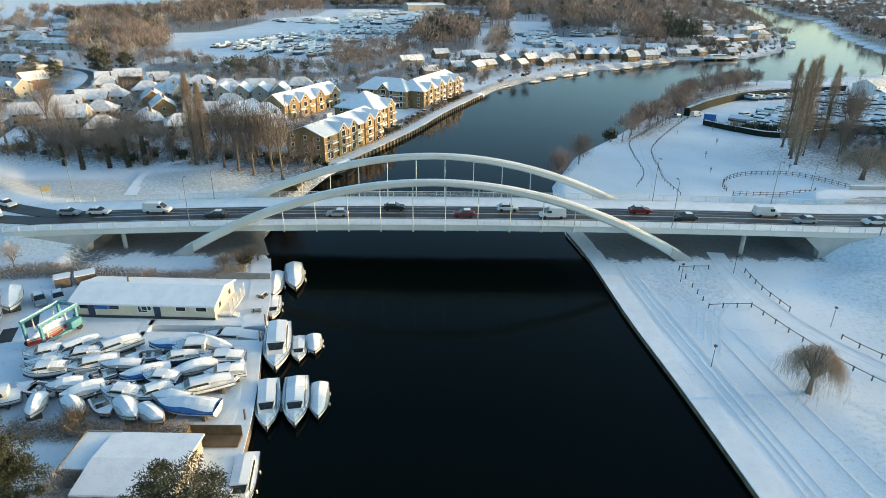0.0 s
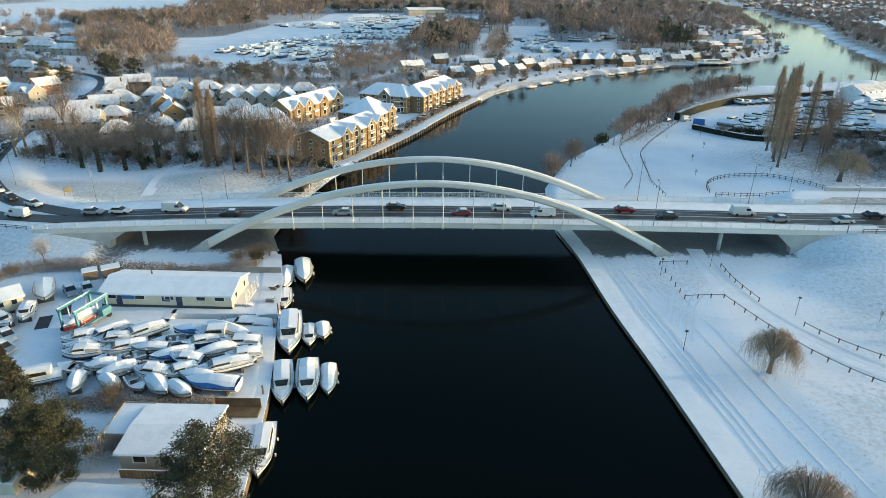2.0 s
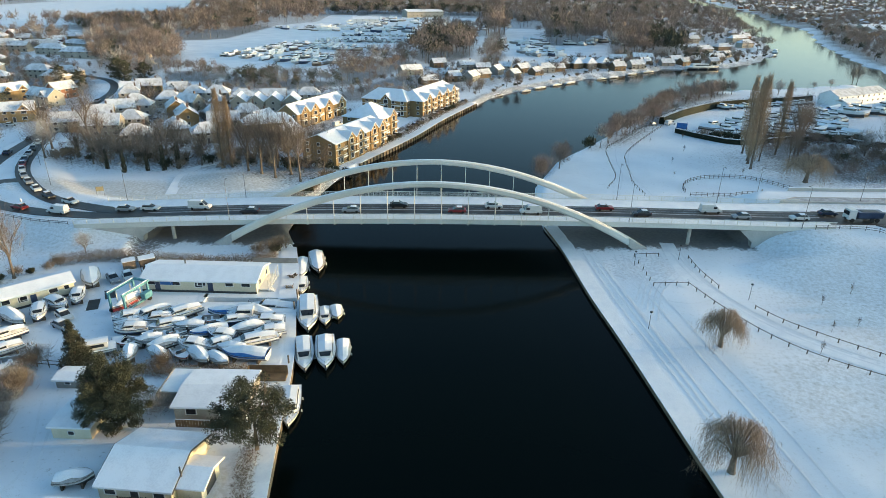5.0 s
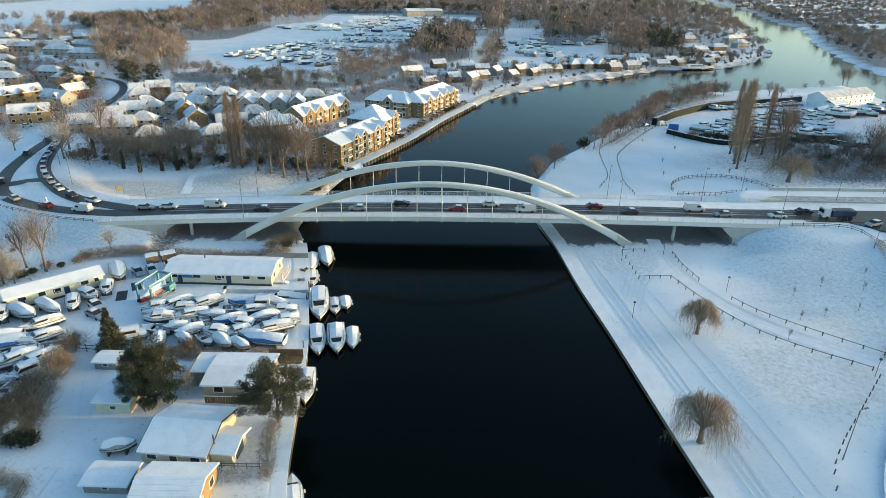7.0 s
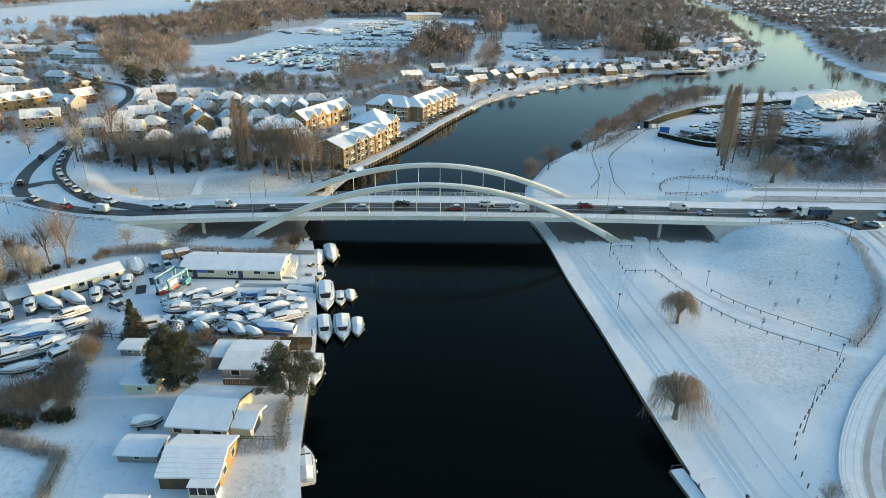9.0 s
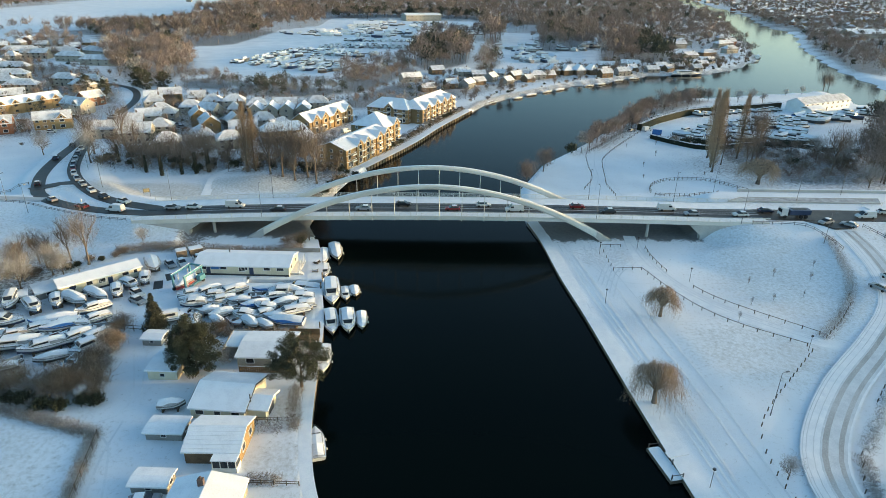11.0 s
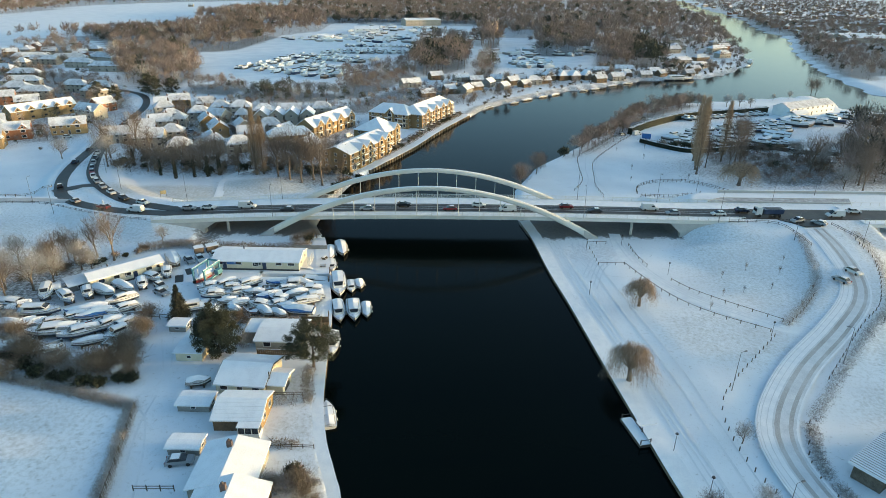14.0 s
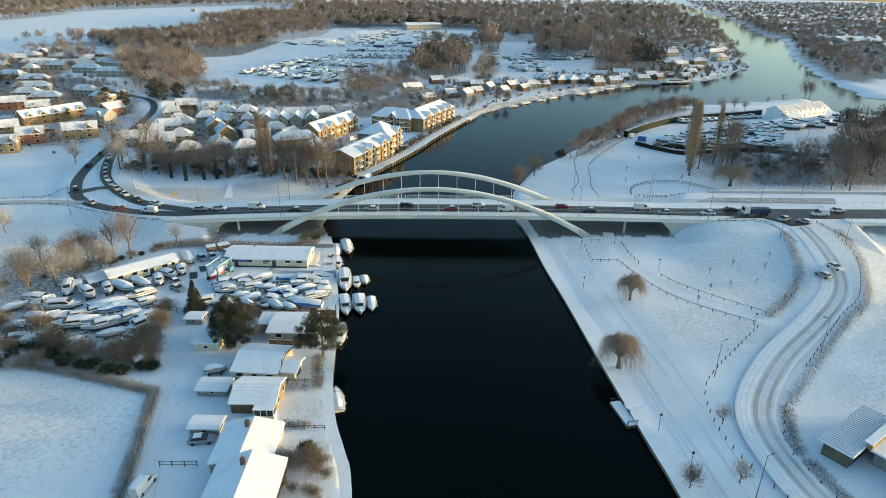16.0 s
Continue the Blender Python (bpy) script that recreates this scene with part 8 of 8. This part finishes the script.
for i, x, lane in ((4, -68, 0), (5, -56, 0), (1, -43, 1), (0, -74, 0), (0, -19, 1), (1, -8, 0), (2, 6, 1), (4, 15, 0), (5, 23.5, 1), (2, 42, 0), (1, 50, 1), (5, 68, 0), (0, 74, 1), (3, 97, 0), (4, 88, 1), (5, 124, 1), (4, 132, 0), (0, 150, 1)):
    drive(i, x, -1.7 if lane == 0 else -5.3, 180 if lane else 0, deck_z(x) + 0.05 if x < 90 else 6.72)
queue = path_points(ROAD_LEFT_FAR[1:], 1.0)
for n_, at in enumerate((12, 22, 31, 40, 48, 56, 63, 70, 78, 86, 95, 106)):
    p, q = queue[at], queue[at + 1]
    drive((4, 1, 4, 0, 0, 4, 2, 3, 0, 1, 4, 3)[n_], p.x, p.y, math.degrees(math.atan2(q.y - p.y, q.x - p.x)) + 180, p.z + 0.08, "queueing cars")
outer = path_points(ROAD_LEFT_NEAR[1:], 1.0)
for n_, at in enumerate((10, 22, 36, 58, 92, 112, 170, 190)):
    p, q = outer[at], outer[at + 1]
    drive((5, 2, 0, 1, 3, 1, 4, 0)[n_], p.x, p.y, math.degrees(math.atan2(q.y - p.y, q.x - p.x)), p.z + 0.08)
drive(4, 109.6, -38.5, -68, 3.6)
drive(0, 104.2, -42.5, 112, hgt(104.2, -42.5) + 0.15)
drive(0, 110, -9.8, 200, 6.6)
drive(0, 115.5, -11.5, 130, 6.5)
drive(0, -38.3, -104.8, 8, hgt(-38, -104.8), "parked cars")
drive(5, -43.6, -115.2, 80, hgt(-43, -115), "parked cars", 0.95)
for x, y, head in ((-64, -30.5, -50), (-61.5, -29.5, -55), (-65.5, -45.5, -40), (-63.8, -49, -30), (-58, -26, 30)):
    drive(random.choice((0, 4)), x, y, head, hgt(x, y), "parked cars")
for x, y, head in ((-40, 96, 66), (-37.5, 104, 66), (-42, 88, 66), (-40, 112, 60), (-123, 116, 20), (-117, 118, 15), (-121, 122, 20), (-96, 128, 10), (-180, 128, 30), (-186, 134, 30), (-196, 126, 35), (-176, 136, 20), (-170, 105, 30), (103, 124, 30), (95, 122, 35), (110, 143, 50), (114, 149, 50), (119, 154, 50)):
    drive(random.choice((0, 4, 1, 3, 5)), x, y, head, hgt(x, y), "parked cars")
kerb = path_points([(x, y, 0) for x, y in QUAY_UP], 5.2)
for n_, (p, nrm) in enumerate(zip(kerb, sides(kerb))):
    q = p - nrm * 6.6
    if n_ % 5 != 3 and p.y > 62:
        drive((0, 1, 4, 3, 1, 0, 2)[n_ % 7], q.x, q.y, math.degrees(math.atan2(nrm.y, nrm.x)) + random.choice((90, 90, 270)), hgt(q.x, q.y), "parked cars")
# the tipper truck at the junction
truck = thing("tipper_truck", "white-cabbed lorry with a blue tipper body", "lorry", m=pose(103, -5.3, 6.72, 0, 0, 180))
part("chassis", Shape().box(0, 0, 0.8, 8.0, 1.0, 0.35), M_DARKSTEEL, truck)
part("cab", Shape().loft([[(2.2, -1.2, 0.7), (2.2, 1.2, 0.7), (2.2, 1.2, 3.0), (2.2, -1.2, 3.0)], [(4.0, -1.2, 0.7), (4.0, 1.2, 0.7), (3.8, 1.1, 3.0), (3.8, -1.1, 3.0)]]), P_WHITE, truck, "white cab")
part("windscreen", Shape().box(3.98, 0, 2.2, 0.06, 2.0, 0.9), M_GLASS, truck)
part("tipper_body", Shape().box(-1.4, 0, 1.75, 5.8, 2.4, 1.4, taper=1.04), M_HULLBLUE, truck, "blue tipper body")
part("load", Shape().box(-1.4, 0, 2.4, 5.4, 2.1, 0.3, taper=0.7), M_DARKSTEEL, truck)
for x in (-3.2, -1.9, 2.9):
    for s in (-1, 1):
        part("wheel", Shape().tube((x, s * 0.9, 0.5), (x, s * 1.25, 0.5), 0.5, n=14), M_RUBBER, truck)
for e in cars:
    for o in (e, *e.children_recursive):
        scene.collection.objects.unlink(o)
        bpy.data.objects.remove(o)

# ---------- lamp posts, fences and small things ----------
def lamp_post(x, y, z, h, turn, label="tall galvanised street lamp with a short arm"):
    e = thing("street_lamp", label, "street lamp", "street lamps", pose(x, y, z, 0, 0, turn))
    part("pole", Shape().tube((0, 0, -0.3), (0, 0, 1.2), 0.10, 0.09, n=8).tube((0, 0, 1.2), (0, 0, h), 0.075, 0.045, n=8), M_STEEL, e)
    part("arm", Shape().tube((0, 0, h), (0.9, 0, h + 0.1), 0.035, n=6), M_STEEL, e)
    part("lamp_head", Shape().box(1.1, 0, h + 0.08, 0.7, 0.28, 0.12, taper=0.8), M_STEEL, e, "flat lamp head")
    return e


for x, y, turn in ((-46.3, -10.2, 90), (45.6, -10.2, 90), (-47.0, 5.6, -90), (47.0, 5.6, -90), (72.7, 5.6, -90), (-78, 7.5, -90), (86, -10.4, 90)):
    lamp_post(x, y, deck_z(x), 9.6, turn)
for x, y, turn in ((57.3, -85.8, 20), (84.0, -76.8, 160), (50.5, -117.2, 20), (112, 9, -90), (-118, 2, 60), (-106, 22, -60), (-122, 44, -30), (-128, 8.5, 80), (104, -20, 0), (121, -24, 180), (95, 28, -90), (130, 16, -90)):
    lamp_post(x, y, hgt(x, y), 8.5, turn)
for x, y in ((39.6, -46.6), (62.6, -36.2), (44.6, -20.6), (55.5, -17.5), (41, -101), (43, -110.5), (74.6, -66.4)):
    e = thing("path_lamp", "short dark post lamp beside the snowy path", "lamp", "path lamps", pose(x, y, hgt(x, y)))
    part("pole", Shape().tube((0, 0, -0.2), (0, 0, 3.4), 0.05, 0.04, n=6), M_DARKSTEEL, e)
    part("lamp_head", Shape().tube((0, 0, 3.4), (0, 0, 3.6), 0.28, 0.22, n=10), M_DARKSTEEL, e)


def post_fence(name, pts, step, h, label, rails=1, mat=None, thick=0.14, close=None):
    """Short posts in a row with low rails between them."""
    mat = mat or M_TIMBER
    e = tagged(new(name), label, "fence")
    line = path_points([(x, y, 0) for x, y in pts], step)
    zs = ground_height(np.array([p.x for p in line]), np.array([p.y for p in line]))
    mesh = None
    for p, z in zip(line, zs):
        if mesh is None:
            o = part("post", Shape().box(0, 0, h / 2 - 0.1, thick, thick, h + 0.2, taper=0.92), mat, e)
            mesh = o.data
        else:
            o = new("post", mesh)
            o.parent = e
        o.matrix_basis = Matrix.Translation((p.x, p.y, z))
    for k in range(rails):
        hh = h * (0.86 - 0.42 * k)
        r = [Vector((p.x, p.y, z + hh)) for p, z in zip(line, zs)]
        part("rail", ribbon(r, -0.035, 0.035, 0.0, 0.09), mat, e)
    return e


post_fence("knee_rail_fence", [(46.0, -16), (45.8, -23), (45.7, -30.4)], 2.4, 0.9, "dark timber knee-rail fence in the snow", 0)
post_fence("knee_rail_fence", [(45.7, -30.4), (52.8, -30.3)], 2.3, 0.9, "dark timber knee-rail fence in the snow")
post_fence("knee_rail_fence", [(46.0, -15.9), (51.5, -15.8)], 2.6, 0.9, "dark timber knee-rail fence in the snow")
post_fence("knee_rail_fence", [(52.8, -30.3), (55.8, -40.5), (60, -50.2), (65.8, -57.5), (75.3, -64.7)], 2.4, 0.9, "dark timber knee-rail fence beside the path")
post_fence("knee_rail_fence", [(75.1, -66.8), (65.6, -76.3), (59.2, -82.7), (54.5, -88.5), (52.2, -94.6), (51.6, -104), (53.5, -113), (57, -122)], 2.2, 0.9, "row of dark timber bollards along the verge", 0)
post_fence("knee_rail_fence", [(57.8, -17.1), (57.6, -24), (58.6, -31.4)], 2.3, 0.9, "dark timber knee-rail fence beside the path")
post_fence("knee_rail_fence", [(62.2, -39.7), (64.9, -44.8), (71, -51.6), (80.4, -60.2)], 2.6, 0.9, "dark timber knee-rail fence beside the path")
post_fence("knee_rail_fence", [(81, -61.6), (88, -55), (94, -48.5)], 2.0, 0.9, "row of dark timber bollards along the verge", 0)
post_fence("knee_rail_fence", [(121.5, -20), (119, -33), (108, -52), (96, -63.4), (78, -82)], 2.4, 0.9, "row of dark timber bollards along the verge", 0)
post_fence("knee_rail_fence", [(66.8, -95), (61.4, -105), (61.4, -112), (64, -124)], 2.6, 0.9, "row of dark timber bollards along the verge", 0)
post_fence("path_fence", [(52.5, 33), (58, 45), (60.7, 64), (64, 80), (72.6, 93), (82, 108), (94, 122)], 2.2, 0.9, "curving row of dark posts beside the riverside path", 1)
post_fence("path_fence", [(61.6, 26.6), (61.5, 38), (63.4, 48), (66, 62), (69.3, 73), (80.6, 93), (99, 121)], 2.2, 0.9, "curving row of dark posts beside the riverside path", 1)
post_fence("ramp_fence", [(74.7, 30.2), (75.4, 34), (77.8, 38.5), (82, 42.5), (88, 45), (97.7, 45), (104, 40), (109, 33), (116, 27)], 1.5, 1.25, "weathered timber post-and-rail fence round the ramp", 3)
post_fence("ramp_fence", [(75, 27), (84, 25), (94, 27), (98, 31)], 1.5, 1.15, "weathered timber post-and-rail fence round the ramp", 3)
post_fence("field_fence", [(-51.2, -91.6), (-49.4, -100), (-47.6, -108), (-45.8, -118), (-43.4, -135)], 2.4, 1.3, "old timber post-and-rail field fence", 3)
post_fence("field_fence", [(-132, 26), (-150, 14.5), (-170, 13.5), (-220, 13)], 2.4, 1.0, "thin timber fence beside the snowy track", 2)
post_fence("guard_rail", [(89, -10.8), (97, -10.9), (103, -12.2), (105.6, -16), (106.6, -24)], 2.2, 1.1, "dark steel guard rail round the junction corner", 2, M_DARKSTEEL, 0.09)
post_fence("guard_rail", [(-84, -9.2), (-97, -5.5), (-112, 1.5), (-121, 6.4), (-134, 7.8), (-160, 6.5)], 2.6, 0.9, "dark steel guard rail on the embankment edge", 2, M_DARKSTEEL, 0.08)
post_fence("guard_rail", [(119, -12), (122, -17), (124.5, -22)], 1.8, 1.1, "dark steel guard rail above the flood bridge", 2, M_DARKSTEEL, 0.09)
structure(part("retaining_wall", Shape().box(148, 18.4, 5.9, 100, 0.4, 2.6), M_CONCRETE), "long weathered concrete wall beside the road", "wall")
structure(part("wall_coping", Shape().box(148, 18.4, 7.26, 100, 0.5, 0.1), M_SNOW), "snow along the wall coping", "trim")
structure(part("yard_fence", Shape().box(-33.5, -21.6, 2.1, 9.5, 0.15, 1.3), M_GREYWALL), "grey boarded fence behind the boatyard", "fence")
blue = thing("container", "small blue steel container beside the marina gate", "container", m=pose(105.5, 117, 1.6, 0, 0, -20))
part("body", Shape().box(0, 0, 1.2, 4.2, 2.4, 2.4), M_TARPBLUE, blue)
part("snow", Shape().box(0, 0, 2.46, 4.0, 2.2, 0.12), M_SNOW, blue)

# river pontoon on the right bank
pontoon = thing("pontoon", "snow-covered river pontoon with dark posts and gangway", "pontoon", m=pose(36.3, -95.8, 0, 0, 0, -79))
part("float", Shape().box(0, 0, 0.15, 7.2, 2.2, 0.7), M_TIMBER, pontoon)
part("snow", Shape().box(0, 0, 0.55, 7.0, 2.0, 0.12), M_SNOW, pontoon)
for x, y in ((-3.4, -0.9), (-3.4, 0.9), (3.4, -0.9), (3.4, 0.9), (0.5, 0.9)):
    part("post", Shape().box(x, y, 0.9, 0.14, 0.14, 1.4), M_DARKSTEEL, pontoon)
part("rail", Shape().box(3.4, 0, 1.4, 0.08, 1.9, 0.08).box(-3.4, 0, 1.4, 0.08, 1.9, 0.08), M_DARKSTEEL, pontoon)
part("gangway", Shape().box(-1.2, 2.6, 0.95, 1.2, 3.4, 0.14), M_SNOW, pontoon, "snowy gangway")

# picnic tables behind the shed, signs, posts by the quay, jetties
for x, y, turn in ((-28.4, -28.2, 70), (-28.0, -33.0, 10)):
    t = thing("picnic_table", "dark timber picnic table under snow", "table", m=pose(x, y, hgt(x, y), 0, 0, turn))
    part("tabletop", Shape().box(0, 0, 0.74, 1.6, 0.75, 0.06), M_TIMBER, t)
    part("snow", Shape().box(0, 0, 0.81, 1.55, 0.7, 0.08), M_SNOW, t)
    for s in (-1, 1):
        part("bench", Shape().box(0, s * 0.7, 0.44, 1.6, 0.25, 0.05), M_TIMBER, t)
        part("leg", Shape().box(s * 0.55, 0, 0.36, 0.08, 1.3, 0.72, taper=0.7), M_TIMBER, t)
for x, y, h in ((-34.6, -13.6, 3.0), (-33.0, -13.8, 3.0), (-25.6, -37.0, 3.4), (-25.2, -41.6, 3.2), (-22.4, -59.0, 3.0)):
    tagged(part("mooring_post", Shape().tube((x, y, -1.5), (x, y, h), 0.16, 0.13, n=8), M_TIMBER), "dark timber mooring post at the water's edge", "post", "mooring posts")
sign = thing("road_sign", "back of a yellow road sign on two posts", "sign", m=pose(-88.5, 14.5, hgt(-88.5, 14.5), 0, 0, 20))
part("panel", Shape().box(0, 0, 2.0, 1.7, 0.08, 1.2), material("sign_yellow", (0.30, 0.25, 0.12), (0.38, 0.31, 0.16), 0.6), sign, "faded yellow panel")
for x in (-0.9, 0.9):
    part("post", Shape().tube((x, 0.08, -0.2), (x, 0.08, 2.7), 0.05, n=6), M_STEEL, sign)
beacon = thing("bollard", "round white traffic bollard on the island", "bollard", m=pose(-104.5, 6.5, hgt(-104.5, 6.5)))
part("body", Shape().tube((0, 0, -0.1), (0, 0, 1.0), 0.22, 0.22, n=12), P_WHITE, beacon)
part("cap", Shape().tube((0, 0, 1.0), (0, 0, 1.25), 0.28, 0.12, n=12), M_SNOW, beacon)
# walls and fences between the gardens
for pts, h, lb in (([(-36, -87.6), (-22.5, -88.0)], 1.0, "dark garden fence between the bungalows"), ([(-27, -101.2), (-18, -101.6)], 0.9, "low dark garden fence"), ([(-43, -110.6), (-37, -110.6)], 1.2, "dark timber fence by the parking bay"), ([(-61.4, -60.6), (-57.4, -61.0)], 1.6, "steel mesh yard gate between posts")):
    post_fence("garden_fence", pts, 1.6, h, lb, 2, M_TIMBER, 0.12)
deckb = thing("landing_stage", "dark timber landing stage with snow beside the trees", "jetty", m=pose(-24.8, -63.0, 1.6))
part("decking", Shape().box(0, 0, 0.2, 6.0, 2.0, 0.3), M_BROWNWOOD, deckb)
part("screen", Shape().box(0, 0.9, 1.0, 6.0, 0.12, 1.3).box(-2.9, 0, 1.0, 0.12, 2.0, 1.3), M_BROWNWOOD, deckb, "brown boarded screen")
for x, y, sx, sy, lb in ((-60.4, -23.0, 3.0, 2.2, "small brown store with snow on top"), (-63.5, -24.5, 2.4, 2.0, "dark container with snow on top")):
    st = thing("store", lb, "shed", m=pose(x, y, hgt(x, y), 0, 0, 30))
    part("body", Shape().box(0, 0, 0.8, sx, sy, 1.9), M_TIMBER, st)
    part("snow", Shape().box(0, 0, 1.82, sx + 0.2, sy + 0.2, 0.14), M_SNOW, st)
bed = structure(part("planting_bed", Shape().prism([(90.5, 8.2), (137, 7.4), (139, 11.6), (96, 11.6)], 6.2, 6.74), M_SLUSH), "long planting bed of frosted soil beside the road", "verge")
part("kerb", ribbon([Vector(p) for p in ((90.5, 8.2, 6.6), (137, 7.4, 6.6), (139, 11.6, 6.6), (96, 11.6, 6.6), (90.5, 8.2, 6.6))], -0.15, 0.15, 0.22, 0.4), M_CONCRETE, bed, "pale kerb round the bed")
for x, y, sx, sy, turn in ((-62.9, -40.6, 2.0, 4.2, 20), (-61.8, -36.4, 1.9, 3.8, 28)):
    bare_patch = Shape().prism([(x + math.cos(radians(turn)) * a - math.sin(radians(turn)) * b, y + math.sin(radians(turn)) * a + math.cos(radians(turn)) * b) for a, b in ((-sx / 2, -sy / 2), (sx / 2, -sy / 2), (sx / 2, sy / 2), (-sx / 2, sy / 2))], 1.3, hgt(x, y) + 0.05)
    structure(part("bare_ground", bare_patch, M_ASPHALT), "dark bare patch where a parked car kept the snow off", "ground")
fence = thing("board_fence", "dark brown boarded fence with a snowy top", "fence", m=pose(-29.0, -74.6, 1.55, 0, 0, -2))
for k in range(26):
    part("board", Shape().box(-5.2 + k * 0.4, 0, 0.6, 0.36, 0.05, 1.3 + 0.04 * math.sin(k * 2.1)), M_BROWNWOOD, fence)
part("snow", Shape().box(-0.2, 0, 1.29, 10.4, 0.09, 0.07), M_SNOW, fence)
